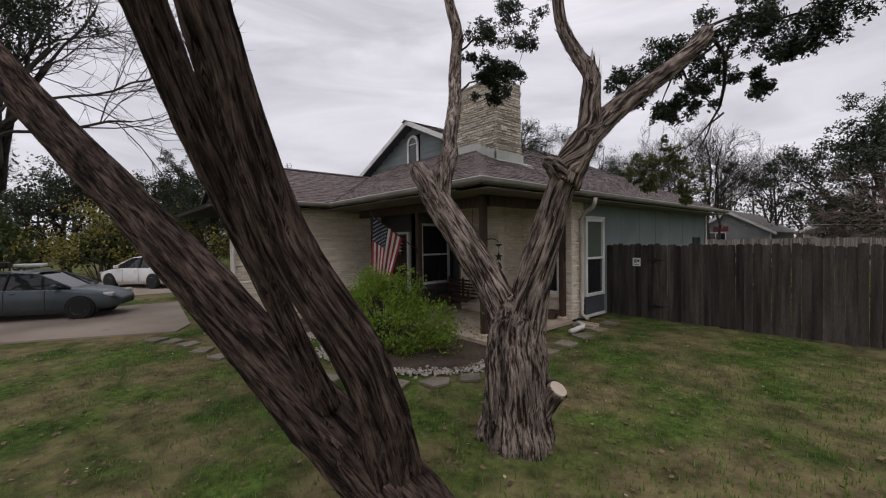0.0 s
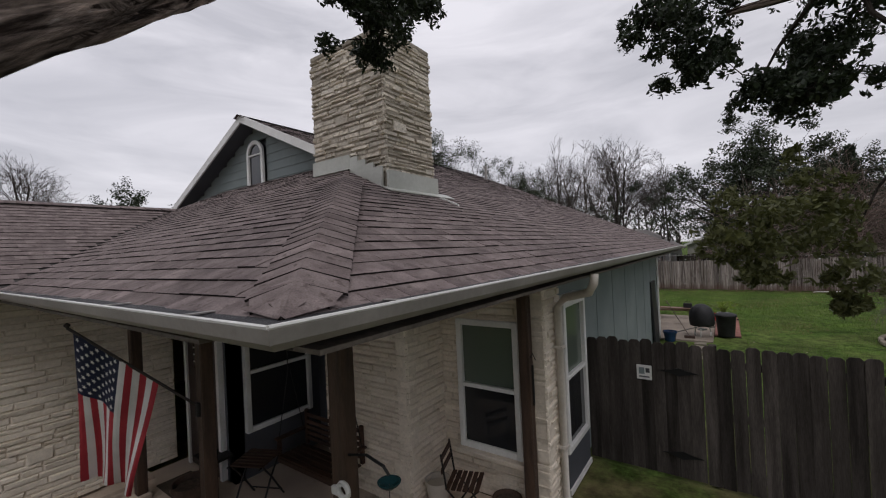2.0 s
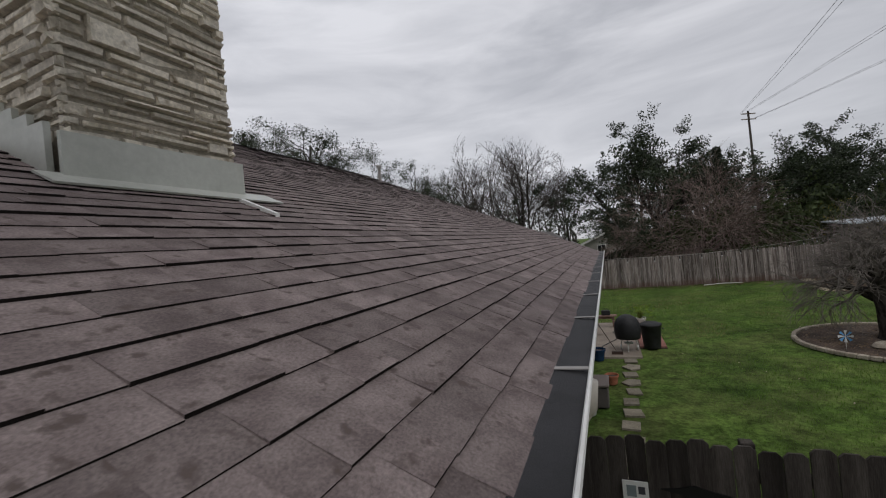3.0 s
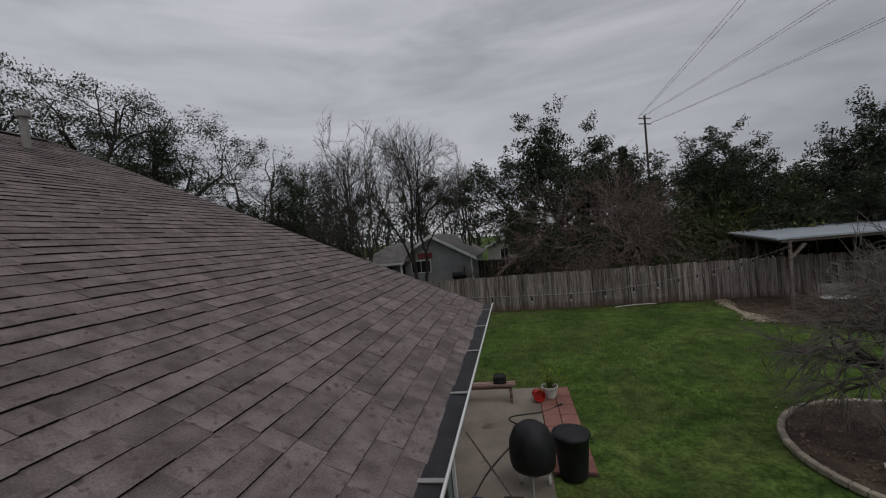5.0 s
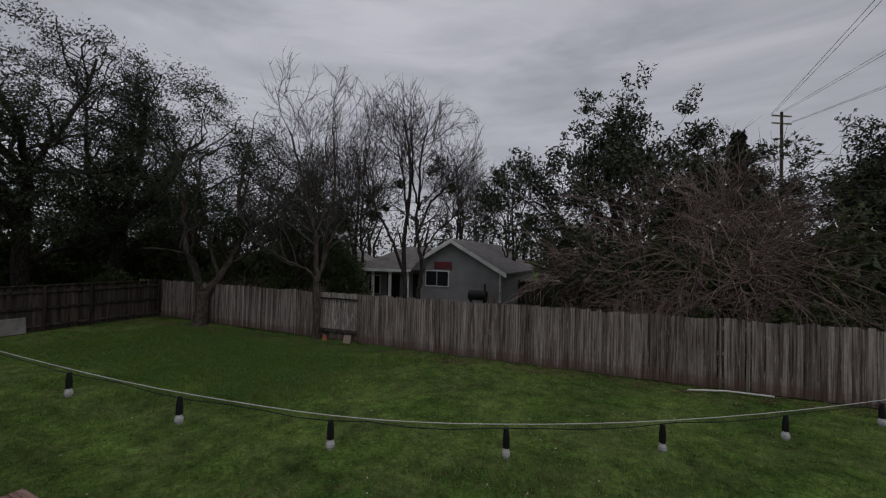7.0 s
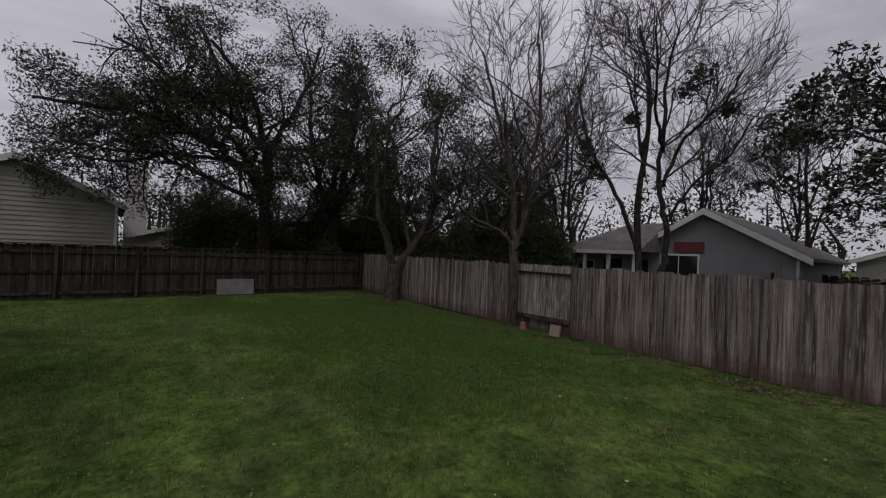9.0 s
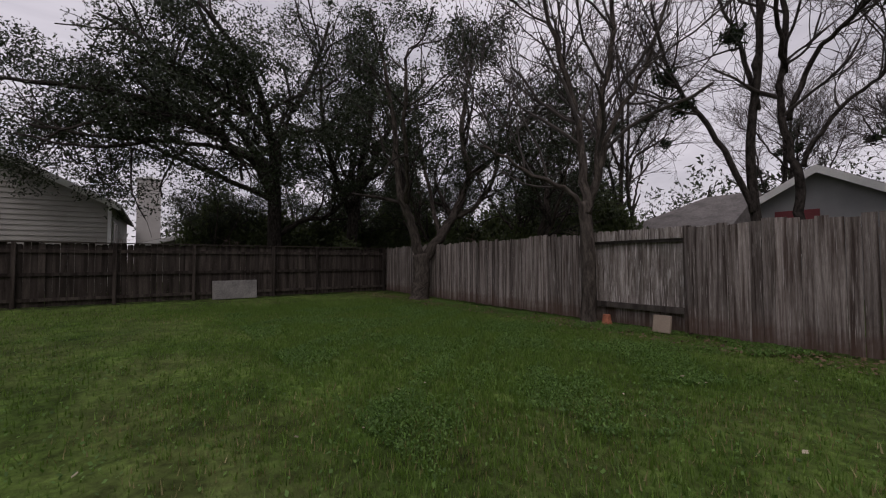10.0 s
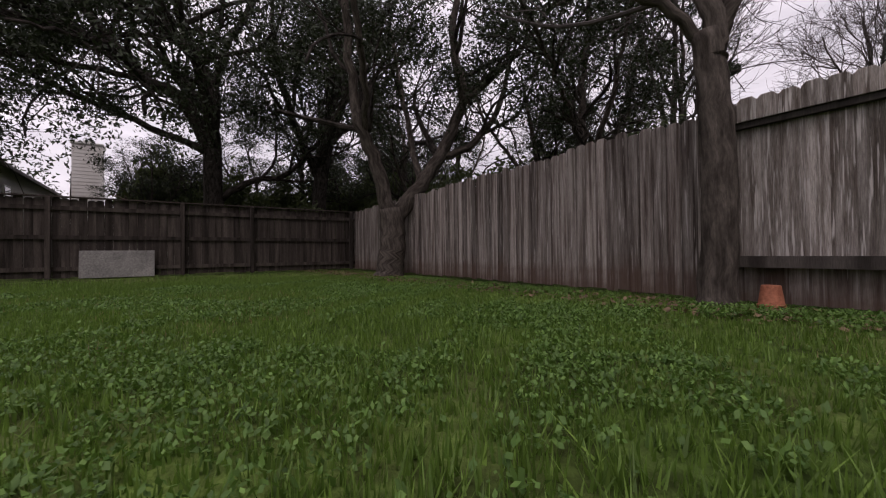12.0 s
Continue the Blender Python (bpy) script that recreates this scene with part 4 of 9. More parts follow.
def downspout(pts, label="white metal downspout"):
    d = MB().tube(pts, 0.045, 10)
    ds = part("downspout", d, M_PIPE, house, label, smooth=True)
    for z in (0.8, 2.0):
        part("strap", MB().box((pts[-2][0], pts[-2][1], z), (0.11, 0.11, 0.03)), M_PIPE, ds)


downspout([(0.07, 3.6, 2.9), (0.06, 3.6, 2.8), (0.0, 3.63, 2.7), (-0.35, 3.88, 2.6), (-0.47, 3.95, 2.48), (-0.47, 3.95, 0.2), (-0.3, 3.93, 0.1)])
downspout([(-5.53, -2.45, 2.9), (-5.56, -2.44, 2.75), (-5.86, -2.32, 2.6), (-5.88, -2.3, 2.45), (-5.88, -2.3, 0.2), (-5.78, -2.28, 0.1)])
downspout([(X2 + 0.07, Y2 - 0.3, E2 - 0.1), (X2 + 0.05, Y2 - 0.3, E2 - 0.2), (X2 - 0.5, Y2 - 0.52, E2 - 0.36), (X2 - 0.62, Y2 - 0.55, E2 - 0.55), (X2 - 0.64, Y2 - 0.55, 0.2), (X2 - 0.5, Y2 - 0.55, 0.1)])
part("vent_pipe", MB().lathe([(0.05, 0), (0.05, 0.5), (0.09, 0.5), (0.09, 0.58), (0.03, 0.6)], (-6.4, 13.2, EAVE + 6.4 * K - 0.05)), M_GUTTER, house, "grey roof vent pipe")
# porch slab and posts
part("porch_slab", MB().prism([(-0.52, 0.7, 0), (-0.54, 3.65, 0), (-6.0, 3.6, 0), (-6.0, 1.0, 0)], (0, 0, 0.085)), M_CONC, house, "tan concrete porch slab")
part("wing_footing", MB().box((-5.9, -0.6, 0.06), (0.3, 4.2, 0.14)).box((-6.1, -2.45, 0.06), (0.7, 0.35, 0.16)), M_CONC, house, "concrete footing")
for (x, y) in ((-0.82, 0.92), (-3.1, 1.1), (-5.3, 1.2), (-0.72, 3.52)):
    ps = part("porch_post", MB().cbox((x, y, 1.5), (0.125, 0.125, 2.8), 0.012), M_TIMBER, house, "dark stained timber porch post")
    part("post_base", MB().cbox((x, y, 0.12), (0.2, 0.2, 0.1), 0.02), M_CONC, ps)
part("porch_beam", MB().box((-3.2, 1.05, 2.76), (5.0, 0.14, 0.2)), M_TIMBER, house)
part("porch_beam", MB().box((-0.77, 2.3, 2.762), (0.14, 2.6, 0.2)), M_TIMBER, house)

# glazed white unit at the end of the nook wall
nk = new("patio_door")
nk.parent = house
nk.matrix_world = Matrix.Translation((-3.72, 17.62, 0.05)) @ Matrix.Rotation(radians(60), 4, "Z")
tagged(nk, "white glazed patio door with three panes")
fr = MB()
for sx in (-0.42, 0.42):
    fr.cbox((sx, 0, 1.25), (0.12, 0.07, 2.5), 0.01)
for z, h in ((0.07, 0.14), (0.98, 0.1), (1.7, 0.07), (2.44, 0.12)):
    fr.cbox((0, 0, z), (0.74, 0.066, h), 0.008)
part("frame", fr, M_WHITE, nk)
for z, h in ((0.54, 0.8), (1.35, 0.64), (2.05, 0.66)):
    part("pane", MB().box((0, 0, z), (0.74, 0.012, h)), M_GLASS, nk)
part("trim", MB().box((-3.86, 17.36, 1.4), (0.09, 0.12, 2.8)), M_WHITE, house, "white corner trim")


# ---- fences ----
def picket_mesh(w, h, mat, dog=True, name="picket"):
    c = w * 0.22 if dog else 0.004
    prof = [(-w / 2, 0), (w / 2, 0), (w / 2, h - c), (w / 2 - c, h), (-w / 2 + c, h), (-w / 2, h - c)]
    b = MB().prism([(x, -0.009, z) for x, z in prof], (0, 0.018, 0))
    return b.mesh(name, mat)


def fence(name, a, b, h, mat, label, rails_side=0, post_at=(), w=0.145, gap=0.0025, seed=1, dog=True, skip=(), narrow=(), low=0.03, cap=False, limit=300):
    """A board fence from a to b. rails_side: -1 or 1 when rails and posts show on that side of the boards."""
    a, b = Vector(a), Vector(b)
    d = (b - a)
    L = d.length
    d.normalize()
    ang = math.atan2(d.y, d.x)
    root = thing(name, label, "fence", tuple(a), math.degrees(ang), kind="")
    rng = random.Random(seed)
    kinds = [picket_mesh(w * k, h * q, mat, dog) for k in (0.985, 0.995, 1.0) for q in (0.985, 1.0, 1.012)]
    x = 0.0
    while x < L - 0.05:
        wid = w + gap * rng.uniform(0.3, 2.2)
        if not any(s < x < e for s, e in skip):
            o = part("picket", rng.choice(kinds), None, root)
            o.matrix_basis = pose(x + w / 2, rng.uniform(-0.006, 0.006), low + rng.uniform(-0.015, 0.012), rng.uniform(-0.4, 0.4), rng.uniform(-0.25, 0.25), rng.uniform(-1.0, 1.0))
            if any(s < x < s + 0.147 for s in narrow):
                o.scale = (0.55, 1, 1)
        x += wid
    side = rails_side or 1
    for z in (0.28, h - 0.32) if h < 1.6 else (0.22, h * 0.52, h - 0.2):
        part("rail", MB().box((L / 2, side * 0.034, z), (L, 0.04, 0.09)), mat, root)
    for p in post_at:
        part("post", MB().cbox((p, side * 0.09, h / 2 + 0.02), (0.09, 0.09, h + 0.02), 0.006), mat, root)
    if cap:
        part("cap_rail", MB().box((L / 2, side * 0.02, h + 0.05), (L, 0.12, 0.03)), mat, root)
    return root


FH = 1.8
fence("front_fence", (0.92, 5.38, 0), (13.0, 5.38, 0), FH, M_FENCE_DARK, "tall dark weathered cedar picket fence", 1, [0.1, 2.5, 4.9, 7.3, 9.7], seed=4)
gate = thing("gate", "dark cedar fence gate with black iron hinge plates", "gate", (-0.56, 5.38, 0))
gk = [picket_mesh(0.1445, FH * q, M_FENCE_DARK) for q in (0.99, 1.0, 1.01)]
for i in range(10):
    o = part("picket", gk[i % 3], None, gate)
    o.location = (0.08 + i * 0.146, 0, 0.04)
for z in (0.35, 1.4):
    part("rail", MB().box((0.74, 0.034, z), (1.44, 0.04, 0.09)), M_FENCE_DARK, gate)
for z in (0.34, 1.45):
    hp = MB()
    prof = [(-0.24, 0), (-0.13, 0.018), (-0.08, 0.03), (0.0, 0.055), (0.08, 0.03), (0.13, 0.018), (0.24, 0), (0.13, -0.018), (0.08, -0.03), (0, -0.055), (-0.08, -0.03), (-0.13, -0.018)]
    hp.prism([(x, -0.02, zz) for x, zz in prof], (0, 0.012, 0))
    hg = part("hinge", hp, M_BLACK, gate, "black diamond-shaped iron hinge")
    hg.location = (1.2, -0.004, z)
gs = part("sign", MB().cbox((0, 0, 0), (0.19, 0.012, 0.2), 0.004), M_WHITE, gate, "small white printed gate sign")
gs.location = (0.78, -0.03, 1.4)
for i, (x, z, w, h, m) in enumerate(((-0.03, 0.02, 0.07, 0.09, plain("sign_grey", (0.2, 0.24, 0.25), 0.6)), (0.045, 0.03, 0.05, 0.06, plain("sign_dark", (0.05, 0.05, 0.06), 0.6)), (0.0, -0.06, 0.13, 0.02, plain("sign_bar", (0.12, 0.12, 0.13), 0.6)))):
    part("print", MB().box((x, -0.008, z), (w, 0.004, h)), m, gs)

# back fence, in two runs with the framed panel between them
BY = 29.0
PX0, PX1 = -7.05, -5.55
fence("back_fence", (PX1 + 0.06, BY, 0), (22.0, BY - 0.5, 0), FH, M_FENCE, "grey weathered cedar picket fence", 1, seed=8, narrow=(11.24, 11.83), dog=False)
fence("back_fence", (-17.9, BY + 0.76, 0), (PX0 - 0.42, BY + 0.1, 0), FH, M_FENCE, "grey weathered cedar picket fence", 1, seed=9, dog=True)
pan = thing("fence_panel", "framed cedar fence panel with rails at top and bottom", "fence panel", (PX0 - 0.3, BY + 0.12, 0))
M_PANEL = material("peeling_cedar", (0.13, 0.105, 0.09), (0.40, 0.36, 0.33), 0.92, 2.0, 24.0, 0.8, rnd=0.3, stretch=(9, 9, 0.5), fine_mix=0.5, spec=0.15, c3=(0.60, 0.56, 0.53), spots=0.13)
pk = [picket_mesh(0.147, 1.38 * q, M_PANEL) for q in (0.99, 1.0, 1.01)]
for i in range(12):
    o = part("picket", pk[i % 3], None, pan)
    o.location = (0.07 + i * 0.148, 0, 0.4)
# rails in the dark cedar, so the rail shadow lies in their colour
part("rail", MB().box((0.88, -0.04, 1.62), (1.8, 0.06, 0.09)), M_FENCE_DARK, pan)
part("rail", MB().box((0.88, -0.06, 0.38), (1.8, 0.09, 0.1)), M_FENCE_DARK, pan, "dark sagging bottom rail")
pt = [picket_mesh(0.147, 0.2 * q, M_PANEL) for q in (0.96, 1.0, 1.03)]
for i in range(12):
    o = part("picket_top", pt[(i * 2) % 3], None, pan)
    o.location = (0.07 + i * 0.148, -0.085, 1.63)
part("post", MB().cbox((1.82, -0.03, 0.92), (0.1, 0.1, 1.84), 0.006), M_FENCE, pan)
kk = [picket_mesh(0.147, 0.34 * q, M_FENCE, dog=False) for q in (0.97, 1.0, 1.02)]
for i in range(12):
    o = part("kick_board", kk[i % 3], None, pan)
    o.location = (0.07 + i * 0.148, 0.03, 0.02)
# side fence with posts and rails towards the yard
SX = -17.85
fence("side_fence", (SX, 9.0, 0), (SX, 29.75, 0), FH - 0.03, M_FENCE_MID, "dark brown cedar fence, rails and posts facing the yard", -1, [0.3, 2.7, 5.1, 7.4, 9.6, 11.7, 13.7, 16.15, 17.75, 20.6], seed=12, cap=True)
# far fence of the yard behind
fence("far_fence", (-16.0, 45.5, 0), (20.0, 43.0, 0), 1.7, M_FENCE_MID, "distant brown cedar fence", 1, seed=31, w=0.3, gap=0.012)

# plywood sheet, block and pot along the fences
sheet = tagged(part("plywood_sheet", MB().cbox((0, 0, 0.32), (1.36, 0.02, 0.62), 0.004), material("grey_ply", (0.17, 0.162, 0.155), (0.25, 0.24, 0.225), 0.9, 3.0, 30.0, 0.2)), "grey plywood sheet leaning on the side fence", "board")
sheet.matrix_world = pose(SX + 0.26, 23.9, 0.0, -8, 0, 90)
blk = tagged(part("paving_block", MB().cbox((0, 0, 0.15), (0.29, 0.07, 0.3), 0.01), material("block", (0.27, 0.215, 0.165), (0.32, 0.26, 0.205), 0.95, 4.0, 40.0, 0.12, fine_mix=0.12)), "square tan paving block leaning at the fence", "block")
blk.matrix_world = pose(-5.85, BY - 0.2, 0, -12, 0, 3)
M_TERRA = material("terracotta", (0.30, 0.10, 0.055), (0.42, 0.16, 0.09), 0.85, 4.0, 40.0, 0.2)


def pot(name, at, r, h, mat, label, soil=True, tilt=0.0, rz=0.0):
    p = thing(name, label, "plant pot", at)
    p.matrix_world = pose(*at, tilt, 0, rz)
    part("bowl", MB().lathe([(r * 0.68, 0), (r * 0.72, 0.01), (r * 0.95, h * 0.82), (r * 1.04, h * 0.83), (r * 1.04, h), (r * 0.92, h), (r * 0.86, h * 0.78)], n=24), mat, p, smooth=False)
    if soil:
        part("soil", MB().lathe([(r * 0.86, h * 0.8), (r * 0.4, h * 0.83), (0.02, h * 0.84)], n=16), M_SOIL, p)
    return p


pot("terracotta_pot", (-6.95, BY - 0.08, 0.19), 0.095, 0.19, M_TERRA, "orange terracotta pot turned upside down beside the fence", soil=False, tilt=180)

# ---- drive and paths ----
M_PAVE = material("stepping_stone", (0.16, 0.14, 0.105), (0.26, 0.23, 0.18), 0.95, 3.0, 40.0, 0.4, rnd=0.15)
tagged(part("driveway", MB().prism([(-6.4, -3.4, -0.04), (-7.2, -3.0, -0.04), (-12.0, -2.6, -0.04), (-15.5, -30, -0.04), (-9.6, -30, -0.04), (-8.6, -8, -0.04)], (0, 0, 0.05)), M_DRIVE), "tan concrete driveway", "driveway", kind="structure")
M_ASPH = material("asphalt", (0.045, 0.044, 0.043), (0.07, 0.068, 0.066), 0.9, 0.8, 80.0, 0.3)
tagged(part("road", MB().prism([(-40.0, -26, -0.05), (10.0, -26, -0.05), (10.0, -33, -0.05), (-40.0, -33, -0.05)], (0, 0, 0.045)), M_ASPH), "grey asphalt street", "road", kind="structure")
tagged(part("neighbour_drive", MB().prism([(-15.0, 1.0, -0.04), (-26.0, 1.0, -0.04), (-26.0, -8.0, -0.04), (-15.8, -8.0, -0.04)], (0, 0, 0.045)), M_DRIVE), "neighbouring tan concrete drive", "driveway", kind="structure")


def stepping_stone(x, y, s, rz, mat, rng):
    b = MB()
    n = 4 if rng.random() < 0.7 else 5
    pts = []
    for i in range(n):
        t = 2 * math.pi * i / n + math.pi / 4 + rng.uniform(-0.12, 0.12)
        r = s * 0.7 * rng.uniform(0.88, 1.1)
        pts.append((r * math.cos(t), r * math.sin(t), 0))
    b.prism(pts, (0, 0, 0.035))
    o = tagged(part("stepping_stone", b, mat), "flat tan stone paver set in the grass", "paver", group="stepping stones")
    o.matrix_world = pose(x, y, -0.012, 0, 0, math.degrees(rz))


rng = random.Random(40)
for (x, y) in ((-0.5, -2.0), (-0.98, -2.27), (-1.5, -2.5), (-2.05, -2.75), (-0.1, -1.68), (0.22, -1.2), (0.42, -0.72), (-2.7, -2.95), (-3.4, -3.1), (-4.1, -3.3), (-4.8, -3.4), (-5.3, -3.6), (-5.75, -3.85)):
    stepping_stone(x, y, 0.32 * rng.uniform(0.85, 1.15), 0.6 + rng.uniform(-0.3, 0.3), M_PAVE, rng)
for (x, y) in ((0.12, 3.5), (0.25, 2.7), (0.35, 1.9), (0.05, 4.3), (0.4, 1.2)):
    stepping_stone(x, y, 0.36, rng.uniform(-0.2, 0.2), M_PAVE, rng)
for i in range(12):
    stepping_stone(0.2 + 0.028 * i + rng.uniform(-0.05, 0.05), 7.4 + i * 0.57, 0.33, rng.uniform(-0.2, 0.2), M_PAVE, rng)
# pale pebble border round the bush bed
M_PEBBLE = material("pebble", (0.29, 0.26, 0.22), (0.46, 0.42, 0.37), 0.9, 6.0, 40.0, 0.2, island=0.25)
soil = []
border = [(-5.6, -2.9), (-4.6, -2.2), (-3.9, -1.35), (-3.1, -1.25), (-2.2, -1.75), (-1.2, -1.75), (-0.3, -1.2), (0.2, -0.5), (0.25, 0.3), (-0.3, 0.68), (-5.9, 0.98), (-5.75, -2.7)]
tagged(part("flower_bed", MB().prism([(x, y, -0.03) for x, y in border], (0, 0, 0.045)), M_SOIL), "dark mulched flower bed", "flower bed", kind="structure")
pb = MB()
for i in range(8):
    a, b = Vector((*border[i], 0)), Vector((*border[i + 1], 0))
    for k in range(int((b - a).length * 190)):
        p = a.lerp(b, rng.random()) + Vector((rng.gauss(0, 0.09), rng.gauss(0, 0.09), 0))
        r = rng.uniform(0.012, 0.032)
        pts = [(math.cos(t) * r * rng.uniform(0.8, 1.2), math.sin(t) * r * rng.uniform(0.7, 1.1)) for t in [k * 1.2566 for k in range(5)]]
        z = 0.012
        pb.add([(p.x + x, p.y + y, z) for x, y in pts] + [(p.x + x * 0.55, p.y + y * 0.55, z + r * 0.8) for x, y in pts], [(i, (i + 1) % 5, 5 + (i + 1) % 5, 5 + i) for i in range(5)] + [(5, 6, 7, 8, 9)])
tagged(part("pebble_border", pb, M_PEBBLE), "border of pale loose pebbles", "pebbles", kind="stuff")
# splash block and drain elbow under the downspout
M_PVC = plain("white_pvc", (0.6, 0.59, 0.55), 0.5)
spl = thing("splash_block", "pale splash block and drain elbow at the downspout", "splash block", (-0.15, 3.55, 0))
part("tray", MB().box((0.0, 0.0, 0.03), (0.5, 0.26, 0.05)).box((0.0, 0.115, 0.07), (0.5, 0.03, 0.05)).box((0.0, -0.115, 0.07), (0.5, 0.03, 0.05)), M_CONC, spl)
part("elbow", MB().tube([(-0.1, -0.2, 0.1), (0.1, -0.3, 0.1), (0.17, -0.45, 0.09), (0.16, -0.9, 0.06)], 0.055, 12), M_PVC, spl, smooth=True)

# ---- patio ----
M_PATIO = material("stained_concrete", (0.17, 0.138, 0.11), (0.31, 0.262, 0.215), 0.9, 0.7, 40.0, 0.2, fine_mix=0.25, c3=(0.12, 0.095, 0.075), spots=0.06)
tagged(part("patio", MB().prism([(-3.9, 13.95, -0.05), (0.8, 13.95, -0.05), (0.8, 18.68, -0.05), (-3.9, 18.68, -0.05)], (0, 0, 0.075)), M_PATIO), "tan concrete patio slab", "patio", kind="structure")
M_REDPAVE = material("red_paver", (0.22, 0.095, 0.075), (0.31, 0.145, 0.115), 0.9, 2.0, 50.0, 0.25, rnd=0.12)
edge = tagged(part("paver_edge", MB().box((1.17, 16.85, -0.02), (0.72, 3.7, 0.06)), M_SOIL), "border of square red concrete pavers", "paving", kind="structure")
pm = MB().cbox((0, 0, 0), (0.345, 0.5, 0.05), 0.006).mesh("paver", M_REDPAVE)
for i in range(2):
    for j in range(7):
        o = part("paver", pm, None, edge)
        o.location = (0.99 + i * 0.36, 15.28 + j * 0.52, 0.02)
# ring bed, mulch bed
M_EDGE = material("edging_stone", (0.26, 0.22, 0.17), (0.40, 0.35, 0.28), 0.95, 4.0, 40.0, 0.4, rnd=0.2)
RC, RR = (6.75, 15.5), 2.0
ring = tagged(part("tree_ring", MB().lathe([(RR, -0.03), (RR, 0.03), (RR * 0.5, 0.05), (0.1, 0.06)], (*RC, 0), 40), M_SOIL), "round mulched tree bed with stone edging", "tree bed", kind="structure")
em = MB().cbox((0, 0, 0), (0.2, 0.11, 0.1), 0.015).mesh("edging_stone", M_EDGE)
for i in range(60):
    t = 2 * math.pi * i / 60
    o = part("edging_stone", em, None, ring)
    o.matrix_world = pose(RC[0] + RR * math.cos(t), RC[1] + RR * math.sin(t), 0.045, 0, 0, math.degrees(t) + 90 + rng.uniform(-6, 6))
mb_pts = [(9.75, 28.75), (9.3, 26.5), (9.25, 24.2), (11.5, 22.8), (15, 22.5), (21.5, 23.5), (21.5, 28.4)]
mul = tagged(part("mulch_bed", MB().prism([(x, y, -0.03) for x, y in mb_pts], (0, 0, 0.05)), M_SOIL), "brown leaf-strewn mulch bed", "mulch bed", kind="structure")
M_STRAW = material("pale_straw", (0.30, 0.25, 0.17), (0.46, 0.40, 0.29), 0.95, 6.0, 60.0, 0.5, island=0.2)
straw = MB()
for i in range(900):
    t = rng.random()
    p = Vector(mb_pts[0]).lerp(Vector(mb_pts[2]), t)
    wide = 0.16 + 0.14 * math.sin(t * 9.0) + 0.12 * t
    c = Vector((p.x - 0.25 * math.sin(math.pi * t) + rng.gauss(0.05, 0.5) * wide, p.y + rng.gauss(0, 0.05), 0.02))
    straw.cbox(tuple(c), (rng.uniform(0.04, 0.13), rng.uniform(0.02, 0.07), rng.uniform(0.01, 0.04)), 0.004, rz=rng.uniform(0, 3.14))
tagged(part("straw_edge", straw, M_STRAW), "ragged pale strip of dry straw along the mulch bed", "straw", kind="stuff")


# ---- trees ----
def wander(p, d, length, n, rng, wob, up=0.0):
    pts = [p.copy()]
    q, dd = p.copy(), d.normalized()
    for i in range(n):
        dd = (dd + Vector((rng.gauss(0, wob), rng.gauss(0, wob), rng.gauss(0, wob) + up))).normalized()
        q = q + dd * (length / n)
        pts.append(q.copy())
    return pts, dd


def grow(mbt, mbw, p, d, r, lev, cfg, rng, tips):
    """Branches of one limb, then its children; tips gathers the outer twigs. mbw takes the thin wood."""
    last = lev >= cfg["levels"]
    nseg = 7 if lev == 0 else (6 if lev < 3 else (3 if lev < cfg["levels"] else (2 if cfg.get("leafy") else 1)))
    length = cfg["lens"][lev] * rng.uniform(0.75, 1.25)
    pts, _ = wander(p, d, length, nseg, rng, cfg["wob"][lev], cfg["up"][lev])
    if lev > 1 and cfg.get("within") and not cfg["within"](pts[-1]):
        return
    end = r * (0.6 if not last else 0.25)
    radii = [r + (end - r) * i / nseg for i in range(nseg + 1)]
    if lev == 1:
        mbt.append(MB())
    if not (last and cfg.get("leafy")):
        (mbt[-1] if lev < 2 else mbw).tube(pts, radii, (14, 9, 6, 4, 3, 3)[lev], lobe=0.12 if lev < 2 else 0.0, seed=rng.randint(0, 9999), cap=lev < 2)
    if last:
        tips.append(pts)
        return
    if lev == cfg["levels"] - 1:
        tips.append(pts[2:])
    for k in range(cfg["kids"][lev]):
        t = rng.uniform(cfg["from"][lev], 1.0) if k else 1.0
        i = min(int(t * nseg), nseg - 1)
        q = pts[i].lerp(pts[i + 1], min(t * nseg - i, 1))
        dirn = (pts[i + 1] - pts[i]).normalized()
        side = Vector((rng.gauss(0, 1), rng.gauss(0, 1), rng.gauss(0, 0.6)))
        if lev == 0:
            t0 = 6.283 * k / cfg["kids"][0] + rng.uniform(-0.5, 0.5)
            side = Vector((math.cos(t0), math.sin(t0), 0.1))
        side = (side - dirn * side.dot(dirn)).normalized()
        a = cfg["spread"][lev] * rng.uniform(0.55, 1.3) * (0.45 if k == 0 else 1.0)
        nd = dirn * math.cos(a) + side * math.sin(a)
        grow(mbt, mbw, q, nd, max(r * (1 - t * 0.4) * cfg["thin"][lev], cfg.get("thinnest", 0.005)), lev + 1, cfg, rng, tips)


def leaf_quads(lb, c, n, spread, size, rng=None, flat=1.0):
    lb.items.append((c, n, spread, size, flat))


